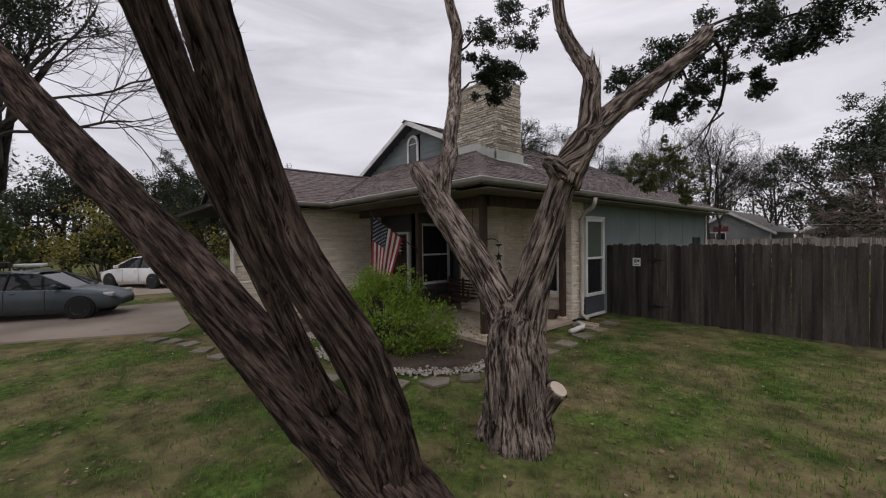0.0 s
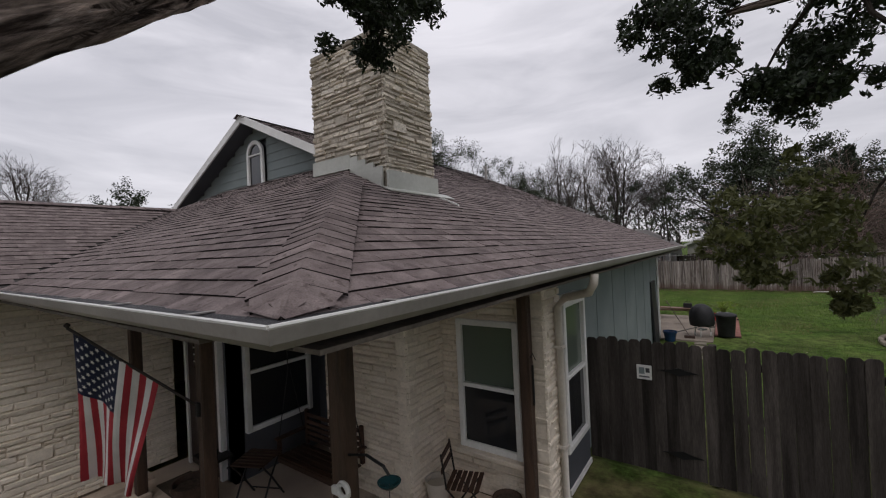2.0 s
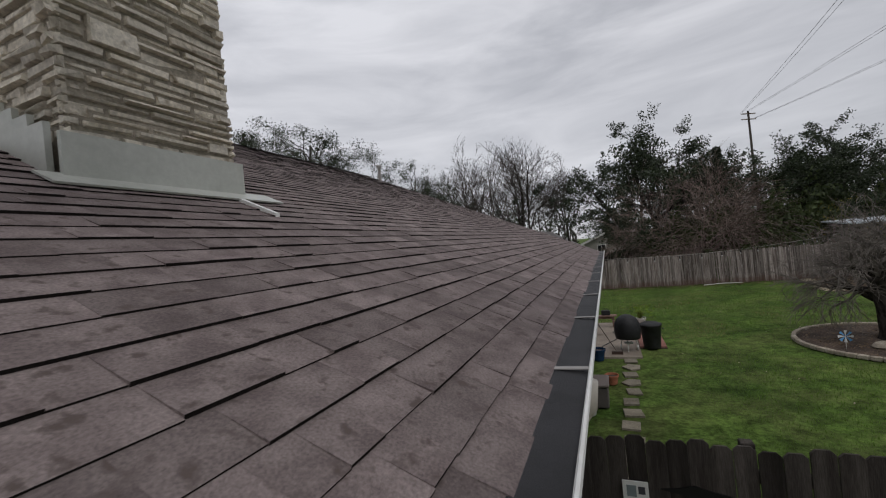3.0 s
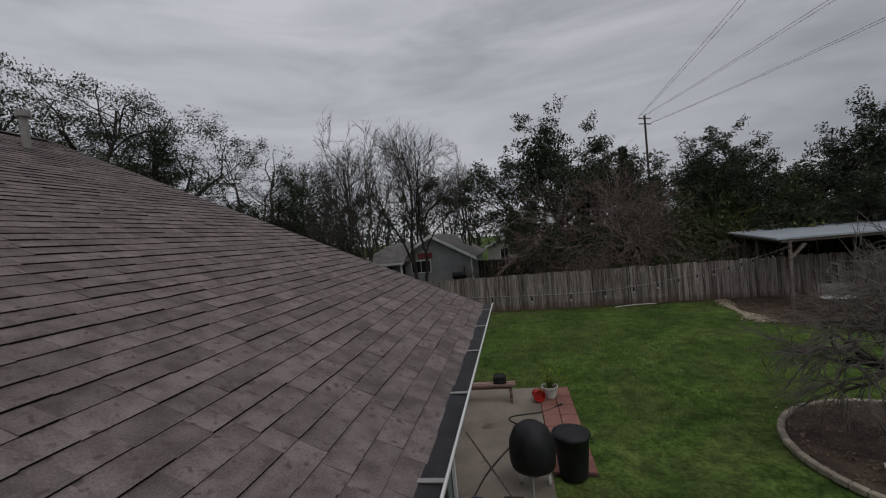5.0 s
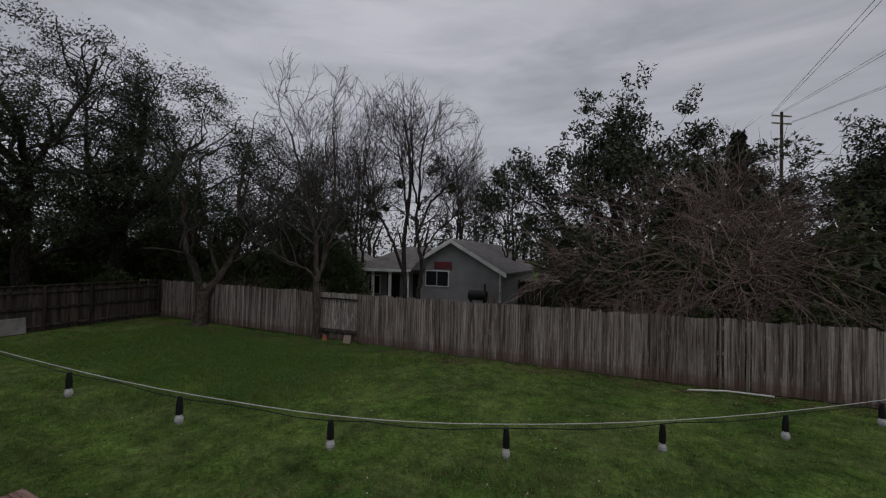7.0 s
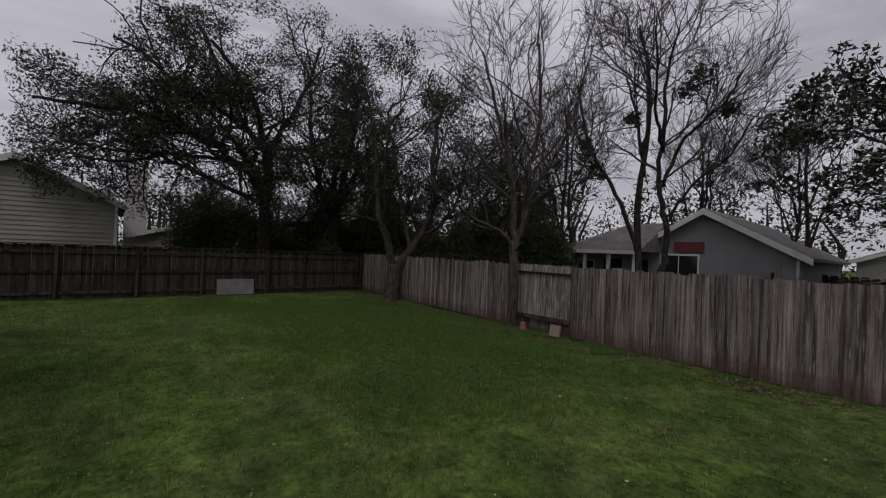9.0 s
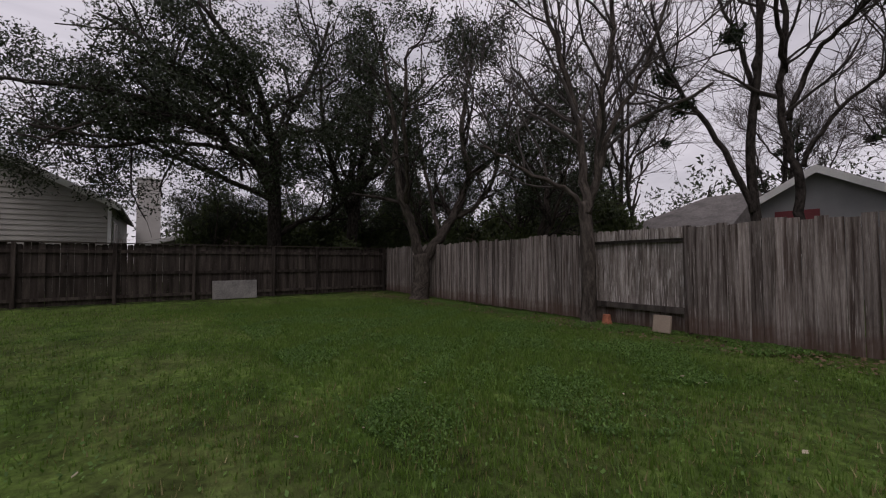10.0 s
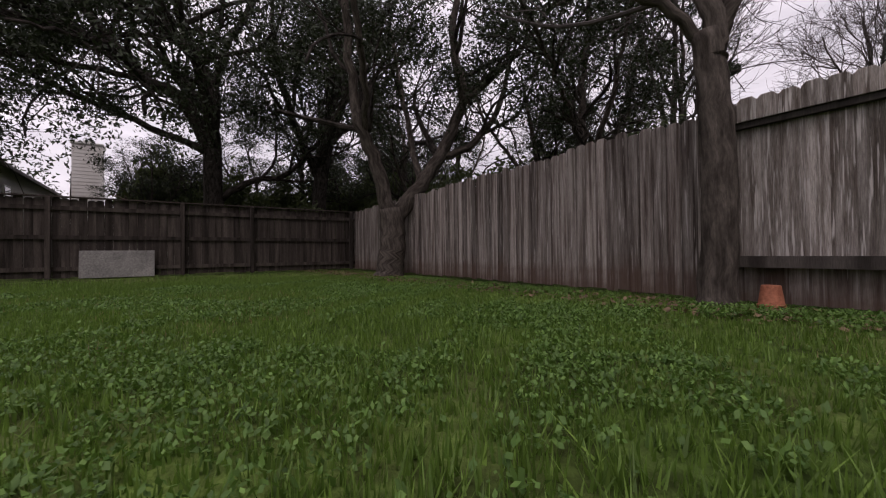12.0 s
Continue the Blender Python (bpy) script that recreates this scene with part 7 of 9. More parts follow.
M_NAVYCLOTH = material("flag_blue", (0.010, 0.013, 0.035), (0.017, 0.021, 0.05), 0.8, 6.0, 200.0, 0.1, fine_mix=0.1)

# flag on a slanting pole
FB, FT = Vector((-3.1, 1.05, 1.78)), Vector((-3.87, 0.25, 2.66))
flag = thing("flag", "striped flag with a starred blue corner hanging from a slanting pole", "flag", tuple(FB))
flag.matrix_world = Matrix.Identity(4)
part("pole", MB().tube([FB, FT], 0.014, 8).lathe([(0.004, 0), (0.024, 0.015), (0.024, 0.035), (0.004, 0.05)], tuple(FT)), plain("pole_dark", (0.03, 0.022, 0.018), 0.5), flag, "dark pole with a ball tip")
part("bracket", MB().cbox((-3.1, 1.03, 1.77), (0.06, 0.05, 0.14), 0.01), M_BLACK, flag)
FD = (FB - FT).normalized()


def cloth(u, v):
    """A point of the hanging cloth: u along the hoist from the tip, v down the fly, both 0 to 1."""
    gather = 1 - 0.42 * v
    p = FT + FD * (0.06 + 0.9 * (0.5 + (u - 0.5) * gather))
    wave = math.sin(u * 13 + v * 2.2) * 0.055 * (0.25 + v) + math.sin(u * 5 - v * 4) * 0.04 * v
    side = FD.cross(Vector((0, 0, 1))).normalized()
    return p + Vector((-0.26, 0.0, -1.0)) * (v * 1.38 - 0.12 * v * u) + side * wave


def cloth_patch(u0, u1, v0, v1, nu, nv, off=0.0):
    b = MB()
    side = FD.cross(Vector((0, 0, 1))).normalized()
    pts = []
    for sgn in (1, -1):
        for j in range(nv + 1):
            for i in range(nu + 1):
                pts.append(cloth(u0 + (u1 - u0) * i / nu, v0 + (v1 - v0) * j / nv) + side * (0.0015 + off) * sgn)
    n = (nu + 1) * (nv + 1)
    fs = []
    for j in range(nv):
        for i in range(nu):
            k = j * (nu + 1) + i
            fs.append((k, k + 1, k + nu + 2, k + nu + 1))
            fs.append((n + k + nu + 1, n + k + nu + 2, n + k + 1, n + k))
    return b.add(pts, fs)


for i in range(13):
    part("stripe", cloth_patch(i / 13, (i + 1) / 13, 0.4 if i < 7 else 0.0, 1.0, 2, 16), M_RED if i % 2 == 0 else M_FLAGWHITE, flag)
part("canton", cloth_patch(0, 7 / 13, 0, 0.4, 12, 8), M_NAVYCLOTH, flag, "dark blue corner with white stars")
stars = MB()
side = FD.cross(Vector((0, 0, 1))).normalized()
for r in range(9):
    for c in range(6 if r % 2 == 0 else 5):
        u, v = (r + 1) / 10 * 7 / 13, ((c + 0.5 + (0 if r % 2 == 0 else 0.5)) / 6) * 0.4
        o = cloth(u, v)
        du, dv = (cloth(u + 0.02, v) - o).normalized(), (cloth(u, v + 0.02) - o).normalized()
        for sgn in (1, -1):
            ring = [o + side * 0.004 * sgn + (du * math.cos(a) + dv * math.sin(a)) * (0.024 if k % 2 == 0 else 0.010) for k, a in enumerate([j * 0.6283 for j in range(10)])]
            stars.add(ring, [tuple(range(10))])
part("star_field", stars, M_FLAGWHITE, flag, kind="stuff")

# hanging porch swing
swing = thing("porch_swing", "dark slatted wooden porch swing hanging on chains", "swing", (-3.38, 2.62, 0.0), 0)
for sx in (-0.58, -0.02, 0.58):
    part("back_stile", MB().cbox((sx, 0.235 + 0.0, 0.72), (0.06, 0.05, 0.5), 0.008), M_WOOD_DARK, swing)
for z in (0.56, 0.64, 0.72, 0.80, 0.90):
    part("back_slat", MB().cbox((0, 0.222, z), (1.14, 0.02, 0.05), 0.004), M_WOOD_DARK, swing)
for y in (-0.2, -0.11, -0.02, 0.07, 0.16):
    part("seat_slat", MB().cbox((0, y, 0.47), (1.2, 0.07, 0.022), 0.004), M_WOOD_DARK, swing)
for sx in (-0.62, 0.62):
    part("armrest", MB().cbox((sx, 0.0, 0.7), (0.08, 0.5, 0.03), 0.006), M_WOOD_DARK, swing)
    part("arm_post", MB().cbox((sx, -0.2, 0.57), (0.05, 0.05, 0.24), 0.005), M_WOOD_DARK, swing)
    part("chain", MB().tube([(sx, -0.2, 0.7), (sx, -0.02, 1.6), (sx, 0.0, 2.82)], 0.007, 5), M_BLACK, swing)
    part("chain", MB().tube([(sx, 0.2, 0.7), (sx, 0.02, 1.6)], 0.007, 5), M_BLACK, swing)
part("seat_rail", MB().cbox((0, -0.23, 0.43), (1.22, 0.035, 0.07), 0.005), M_WOOD_DARK, swing)


def folding_chair(name, at, rz, back=True, label="dark folding bistro chair with slatted seat"):
    c = thing(name, label, "chair" if back else "table", at, rz)
    for sx in (-0.19, 0.19):
        part("leg", MB().tube([(sx, 0.2, 0.0), (sx, -0.02, 0.3), (sx, -0.17, 0.47), (sx, -0.22, 0.85 if back else 0.47)], 0.011, 6), M_BLACK, c)
        part("leg", MB().tube([(sx * 0.9, -0.2, 0.0), (sx * 0.9, 0.0, 0.28), (sx * 0.9, 0.17, 0.46)], 0.011, 6), M_BLACK, c)
    for i in range(6):
        part("seat_slat", MB().cbox((0, -0.16 + i * 0.066, 0.472), (0.4, 0.05, 0.016), 0.003), M_WOOD_DARK, c)
    part("stretcher", MB().tube([(-0.19, 0.17, 0.06), (0.19, 0.17, 0.06)], 0.008, 6), M_BLACK, c)
    if back:
        for z in (0.66, 0.8):
            part("back_slat", MB().cbox((0, -0.215, z), (0.4, 0.018, 0.06), 0.003), M_WOOD_DARK, c)
    return c


folding_chair("folding_chair", (-1.35, 3.08, 0.085), -70)
ft = folding_chair("folding_table", (-3.85, 2.0, 0.085), 25, back=False, label="small dark folding table with slatted top")
ft.scale = (1.15, 1.15, 1.2)
pot("bucket", (-1.83, 3.2, 0.085), 0.16, 0.3, M_CREAM, "cream plastic bucket by the wall", soil=False)
pot("low_pot", (-1.0, 3.44, 0.085), 0.17, 0.2, M_BROWNPOT, "low dark brown pot under the window")
pot("dark_pot", (-4.5, 1.5, 0.085), 0.24, 0.34, M_BROWNPOT, "dark brown pot on the porch edge")
mat = tagged(part("doormat", MB().cbox((-5.1, 1.65, 0.094), (0.75, 0.45, 0.016), 0.004), material("coir", (0.05, 0.04, 0.03), (0.10, 0.08, 0.06), 0.98, 5.0, 120.0, 0.6)), "dark coir doormat before the door", "doormat")
stool = thing("plant_stand", "low dark metal tray table beside the door", "table", (-4.75, 1.92, 0.085))
part("tray", MB().cbox((0, 0, 0.42), (0.5, 0.4, 0.03), 0.006), M_BLACK, stool)
for sx in (-0.2, 0.2):
    for sy in (-0.15, 0.15):
        part("leg", MB().tube([(sx, sy, 0), (sx * 0.9, sy * 0.9, 0.41)], 0.012, 6), M_BLACK, stool)
# ornaments on the corner post
orn = thing("hanging_ornament", "iron bracket with teal dish and hanging star and bell", "ornament", (0, 0, 0))
part("bracket", MB().tube([(-0.76, 0.9, 1.98), (-0.6, 0.9, 2.02), (-0.46, 0.9, 1.99), (-0.42, 0.9, 1.95)], 0.009, 6), M_BLACK, orn)
part("dish", MB().lathe([(0.02, -0.03), (0.06, 0.0), (0.07, 0.015), (0.06, 0.015), (0.02, -0.01)], (-0.42, 0.9, 1.9), 16), M_TEALGLAZE, orn, "shallow teal dish")
part("cord", MB().tube([(-0.42, 0.9, 1.9), (-0.42, 0.9, 1.52)], 0.003, 4), M_BLACK, orn)
st = MB()
st.prism([Vector((-0.42, 0.895, 1.68)) + Vector((math.sin(a), 0, math.cos(a))) * (0.095 if k % 2 == 0 else 0.038) for k, a in enumerate([j * 0.6283 for j in range(10)])], (0, 0.012, 0))
part("star", st, M_BLACK, orn, "dark metal star")
part("bell", MB().lathe([(0.07, 0), (0.055, 0.03), (0.04, 0.09), (0.012, 0.12)], (-0.42, 0.9, 1.46), 14), M_BLACK, orn, "dark metal bell")
wh = thing("post_ornament", "small white ring ornament on the timber post", "ornament", (-0.75, 0.84, 1.79))
part("ring", MB().tube([(0.045 * math.cos(a), 0, 0.045 * math.sin(a)) for a in [k * 0.5236 for k in range(13)]], 0.017, 6), M_WHITEPOT, wh)
part("clip", MB().cbox((-0.07, 0.0, -0.015), (0.06, 0.03, 0.05), 0.006), M_WHITEPOT, wh)
hook = thing("wall_chime", "slim dark wind chime hanging beside the window", "wind chime", (0, 0, 0))
part("hook", MB().tube([(-0.66, 3.5, 1.95), (-0.6, 3.44, 2.02), (-0.56, 3.42, 1.96)], 0.006, 5), M_BLACK, hook)
part("tube", MB().tube([(-0.6, 3.42, 1.9), (-0.6, 3.42, 1.45)], 0.014, 6), M_BLACK, hook)


# ---- cars ----
def car(name, label, at, rz, paint, hatch=True, rack=False):
    """A small car, nose along +x."""
    c = thing(name, label, "car", at, rz)
    glass = M_GLASS
    L = 4.35
    # lower body: stations of (x, bottom, belt, half width)
    stn = [(-2.17, 0.42, 0.78, 0.62), (-2.12, 0.30, 0.92, 0.78), (-1.9, 0.24, 0.98, 0.86), (-1.3, 0.2, 0.97, 0.88), (-0.4, 0.19, 0.95, 0.885), (0.5, 0.19, 0.93, 0.885), (1.0, 0.2, 0.9, 0.88), (1.5, 0.22, 0.82, 0.86), (1.95, 0.26, 0.7, 0.78), (2.15, 0.32, 0.58, 0.62), (2.2, 0.4, 0.52, 0.5)]
    b = MB()
    ring = 12
    for x, zb, zt, w in stn:
        m = (zb + zt) / 2
        for yy, zz in ((-w * 0.9, zb), (w * 0.9, zb), (w * 0.98, zb + (m - zb) * 0.5), (w, m), (w * 0.985, zt - 0.06), (w * 0.93, zt), (w * 0.6, zt + 0.03), (-w * 0.6, zt + 0.03), (-w * 0.93, zt), (-w * 0.985, zt - 0.06), (-w, m), (-w * 0.98, zb + (m - zb) * 0.5)):
            b.v.append((x, yy, zz))
    for i in range(len(stn) - 1):
        for k in range(ring):
            b.f.append((i * ring + k, (i + 1) * ring + k, (i + 1) * ring + (k + 1) % ring, i * ring + (k + 1) % ring))
    b.f.append(tuple(range(ring)))
    b.f.append(tuple(reversed(range((len(stn) - 1) * ring, len(stn) * ring))))
    body = part("body", b, paint, c, smooth=True)
    # glasshouse with painted roof
    cab = [(-2.0, 0.98, 0.70) if hatch else (-1.55, 0.98, 0.7), (-1.55, 1.34, 0.62), (-1.1, 1.44, 0.6), (-0.3, 1.47, 0.6), (0.2, 1.42, 0.6), (1.05, 0.93, 0.72)]
    if not hatch:
        cab[1] = (-1.05, 1.34, 0.62)
        cab[2] = (-0.8, 1.42, 0.6)
    g, rf = MB(), MB()
    for x, zt, w in cab:
        zb = 0.94
        for yy, zz in ((-0.84, zb), (-w - 0.04, zt - 0.06), (w + 0.04, zt - 0.06), (0.84, zb)):
            g.v.append((x, yy, zz))
    for i in range(len(cab) - 1):
        for k in range(3):
            g.f.append((i * 4 + k, i * 4 + k + 1, i * 4 + k + 5, i * 4 + k + 4))
    part("window_band", g, glass, c, "dark car windows")
    for x, zt, w in cab[1:5]:
        for yy, zz in ((-w - 0.05, zt - 0.05), (-w + 0.06, zt), (w - 0.06, zt), (w + 0.05, zt - 0.05)):
            rf.v.append((x, yy, zz))
    for i in range(3):
        for k in range(3):
            rf.f.append((i * 4 + k, i * 4 + k + 1, i * 4 + k + 5, i * 4 + k + 4))
    part("roof", rf, paint, c, smooth=True)
    for sy in (-1, 1):
        for a, q in (((cab[4][0], sy * (cab[4][2] + 0.05), cab[4][1] - 0.05), (cab[5][0] + 0.02, sy * 0.83, 0.95)), ((cab[1][0], sy * (cab[1][2] + 0.05), cab[1][1] - 0.05), (cab[0][0] - 0.02, sy * 0.82, 0.97)), ((-0.45, sy * 0.655, 1.42), (-0.5, sy * 0.855, 0.95))):
            part("pillar", MB().tube([a, q], 0.028, 6), paint if abs(a[0] + 0.45) > 0.05 else M_BLACK, c)
        part("mirror", MB().cbox((0.72, sy * 0.98, 1.0), (0.12, 0.2, 0.13), 0.03), paint, c)
        part("headlight", MB().cbox((1.86, sy * 0.64, 0.69), (0.42, 0.24, 0.11), 0.03), M_FLASH, c, "clear headlight")
        part("tail_light", MB().cbox((-2.05, sy * 0.7, 0.86), (0.16, 0.2, 0.18), 0.03), M_REDPLASTIC, c, "red tail light")
        part("door_seam", MB().box((0.45, sy * 0.888, 0.6), (0.008, 0.006, 0.6)), M_BLACK, c)
        part("door_seam", MB().box((-0.5, sy * 0.89, 0.6), (0.008, 0.006, 0.6)), M_BLACK, c)
        part("door_handle", MB().cbox((-0.3, sy * 0.893, 0.84), (0.16, 0.03, 0.03), 0.008), paint, c)
        for x in (-1.32, 1.28):
            part("wheel_arch", MB().tube([(x, sy * 0.7, 0.33), (x, sy * 0.893, 0.33)], 0.37, 24), M_BLACK, c)
            wl = part("wheel", MB().lathe([(0.16, -0.1), (0.3, -0.1), (0.325, -0.07), (0.325, 0.07), (0.3, 0.1), (0.2, 0.1)], n=26), plain("tyre", (0.012, 0.012, 0.012), 0.85), c)
            wl.matrix_world = pose(at[0], at[1], at[2], 0, 0, rz) @ pose(x, sy * 0.83, 0.325, 90 * (-sy), 0, 0)
            rim = MB().lathe([(0.02, 0.075), (0.05, 0.09), (0.06, 0.075)], n=14)
            for k in range(10):
                a0 = k * 0.6283
                rim.box((0.115 * math.cos(a0), 0.115 * math.sin(a0), 0.078), (0.18, 0.03, 0.02), rz=a0)
            rim.tube([(0.2 * math.cos(a), 0.2 * math.sin(a), 0.085) for a in [k * 0.3142 for k in range(21)]], 0.016, 5)
            part("rim", rim, M_FLASH, wl, "silver spoked rim")
    part("bumper_grille", MB().cbox((2.17, 0, 0.42), (0.06, 0.9, 0.16), 0.02), M_BLACK, c)
    if rack:
        for x in (-0.9, -0.1):
            part("rack_bar", MB().tube([(x, -0.66, 1.5), (x, -0.6, 1.56), (x, 0.6, 1.56), (x, 0.66, 1.5)], 0.02, 6), M_BLACK, c)
        part("roof_load", MB().cbox((-0.35, 0.1, 1.62), (0.8, 0.2, 0.1), 0.03), M_WHITEPOT, c, "pale load on the roof rack")
        part("roof_load", MB().cbox((-0.8, -0.3, 1.66), (0.3, 0.2, 0.18), 0.03), M_BLACK, c, "dark load on the roof rack")
    return c


M_CARGREY = plain("car_grey", (0.075, 0.09, 0.10), 0.3, 0.4)
M_CARWHITE = plain("car_white", (0.68, 0.68, 0.68), 0.3)
hatch = car("hatchback", "grey-blue hatchback with roof rack parked on the driveway", (-11.35, -5.85, 0.01), 67, M_CARGREY, True, True)
hatch.scale = (0.9, 0.9, 0.9)
car("sedan", "white sedan parked on the neighbouring drive", (-19.3, -2.8, 0.0), 214, M_CARWHITE, False)
bin_ = thing("wheelie_bin", "dark wheeled refuse bin beside the drive", "bin", (-13.7, -2.2, 0.0))
part("body", MB().box((0, 0, 0.48), (0.46, 0.5, 0.9), top=(1.2, 1.2)), M_BLACKCLOTH, bin_)
part("lid", MB().cbox((0, 0, 0.96), (0.6, 0.64, 0.07), 0.02), M_BLACKCLOTH, bin_)

# ---- side path things ----
cart = thing("storage_box", "grey lidded storage box against the wall", "box", (-0.3, 10.7, 0))
part("body", MB().cbox((0, 0, 0.22), (0.46, 0.6, 0.42), 0.02), plain("grey_plastic", (0.10, 0.085, 0.08), 0.6), cart)
part("lid", MB().cbox((0, 0, 0.46), (0.52, 0.66, 0.06), 0.02), plain("taupe_plastic", (0.16, 0.13, 0.12), 0.6), cart)
pot("metal_bucket", (-0.42, 10.1, 0), 0.15, 0.34, M_FLASH, "grey metal bucket beside the box", soil=False)
pot("terracotta_pot", (0.0, 11.86, 0), 0.15, 0.22, M_TERRA, "orange terracotta pot on the grass")
pot("blue_pot", (-0.33, 13.75, 0.0), 0.2, 0.32, M_BLUEGLAZE, "glossy blue glazed pot at the wall's end")
pnl = tagged(part("screen_door", MB().cbox((0, 0, 1.0), (0.06, 0.8, 2.0), 0.01), plain("dark_screen", (0.012, 0.013, 0.015), 0.5)), "dark screen door leaning on the wall", "door")
pnl.matrix_world = pose(-0.57, 12.75, 0.0, 0, -2, 0)
broom = thing("broom", "broom with long pale handle leaning by the wall", "broom", (0, 0, 0))
part("handle", MB().tube([(0.15, 14.25, 0.12), (-0.42, 14.0, 1.25)], 0.013, 6), M_WOOD_GREY, broom)
part("head", MB().cbox((0.17, 14.26, 0.06), (0.3, 0.08, 0.1), 0.01), M_BROWNPOT, broom)

# ---- patio things ----
PZ = 0.025
gr = thing("covered_grill", "round kettle grill under a black fabric cover", "grill", (0.5, 14.62, PZ))
part("cover", MB().lathe([(0.33, 0.38), (0.35, 0.45), (0.36, 0.62), (0.34, 0.8), (0.27, 0.95), (0.15, 1.04), (0.05, 1.07)], n=22, sx=1.0, sy=0.95), M_BLACKCLOTH, gr, smooth=True)
for a in (0.4, 2.5, 4.6):
    part("leg", MB().tube([(0.18 * math.cos(a), 0.18 * math.sin(a), 0.45), (0.28 * math.cos(a), 0.28 * math.sin(a), 0.04)], 0.014, 6), M_FLASH, gr, "pale metal leg")
for a in (0.4, 2.5):
    part("wheel", MB().tube([(0.26 * math.cos(a) - 0.02, 0.26 * math.sin(a), 0.075), (0.26 * math.cos(a) + 0.02, 0.26 * math.sin(a), 0.075)], 0.075, 16), M_WHITEPOT, gr)
part("ash_pan", MB().lathe([(0.02, 0.2), (0.13, 0.23), (0.13, 0.25), (0.02, 0.24)], n=16), M_FLASH, gr)
tc = thing("rubbish_bin", "round black plastic rubbish bin with domed lid", "bin", (1.14, 15.0, PZ))
part("body", MB().lathe([(0.22, 0), (0.225, 0.02), (0.28, 0.62), (0.29, 0.63), (0.29, 0.66)], n=24), M_BLACKCLOTH, tc, smooth=True)
part("lid", MB().lathe([(0.3, 0.65), (0.31, 0.67), (0.3, 0.7), (0.2, 0.745), (0.05, 0.76)], n=24), M_BLACKCLOTH, tc, smooth=True)
for sx in (-1, 1):
    part("handle", MB().tube([(sx * 0.29, -0.07, 0.56), (sx * 0.34, -0.05, 0.55), (sx * 0.34, 0.05, 0.55), (sx * 0.29, 0.07, 0.56)], 0.012, 6), M_BLACKCLOTH, tc)


M_WOOD_RED = material("red_stained_plank", (0.15, 0.075, 0.058), (0.34, 0.235, 0.20), 0.9, 2.0, 28.0, 0.5, rnd=0.25, stretch=(0.6, 8, 8), fine_mix=0.4, c3=(0.42, 0.34, 0.30), spots=0.05)


def plank_table(name, label, cat, at, rz, L, W, H, slats, leg_in=0.25, aframe=False):
    t = thing(name, label, cat, at, rz)
    w = W / slats
    for i in range(slats):
        part("slat", MB().cbox((0, -W / 2 + w * (i + 0.5), H - 0.018), (L, w - 0.008, 0.036), 0.004), M_WOOD_RED, t)
    for sx in (-1, 1):
        x = sx * (L / 2 - leg_in)
        if aframe:
            for sy in (-1, 1):
                part("leg", MB().prism([(x - 0.02, sy * 0.36, 0), (x - 0.02, sy * 0.27, 0), (x - 0.02, sy * 0.12, H - 0.04), (x - 0.02, sy * 0.21, H - 0.04)], (0.04, 0, 0)), M_WOOD_RED, t)
            part("crossbar", MB().cbox((x + 0.035, 0, H * 0.5), (0.03, W, 0.08), 0.004), M_WOOD_RED, t)
        else:
            for sy in (-1, 1):
                part("leg", MB().cbox((x, sy * (W / 2 - 0.05), (H - 0.036) / 2), (0.07, 0.05, H - 0.036), 0.004), M_WOOD_RED, t)
        part("cleat", MB().cbox((x, 0, H - 0.075), (0.035, W - 0.04, 0.075), 0.004), M_WOOD_RED, t)
    part("brace", MB().cbox((0, 0, H - 0.1), (L - 2 * leg_in, 0.03, 0.07), 0.004), M_WOOD_RED, t)
    return t


plank_table("picnic_table", "weathered grey and red slatted picnic table", "table", (-2.3, 18.05, PZ), -3.5, 2.12, 0.72, 0.75, 5, 0.28, True)
plank_table("bench", "weathered slatted wooden bench on the patio", "bench", (-0.66, 17.84, PZ), 2.5, 1.84, 0.28, 0.45, 2, 0.12)
plank_table("bench", "weathered slatted wooden bench on the patio", "bench", (-2.4, 18.72, PZ), -3.5, 1.84, 0.28, 0.45, 2, 0.12)
bx = thing("speaker_box", "small black box standing on the bench", "box", (-0.1, 17.9, PZ + 0.45))
part("body", MB().cbox((0, 0, 0.09), (0.3, 0.2, 0.18), 0.02), M_BLACKCLOTH, bx)
part("handle", MB().tube([(-0.1, 0, 0.18), (-0.09, 0, 0.23), (0.09, 0, 0.23), (0.1, 0, 0.18)], 0.01, 6), M_BLACK, bx)
pot("teal_pot", (-1.82, 17.93, PZ + 0.75), 0.115, 0.165, M_TEALGLAZE, "dark teal glazed pot on the table")
bp = pot("planted_pot", (-1.46, 17.98, PZ + 0.75), 0.12, 0.2, M_BLUEGLAZE, "blue glazed pot with a spiky green plant")
M_SPIKE = leaf_material("spiky_leaf", (0.06, 0.09, 0.025), (0.16, 0.18, 0.05))


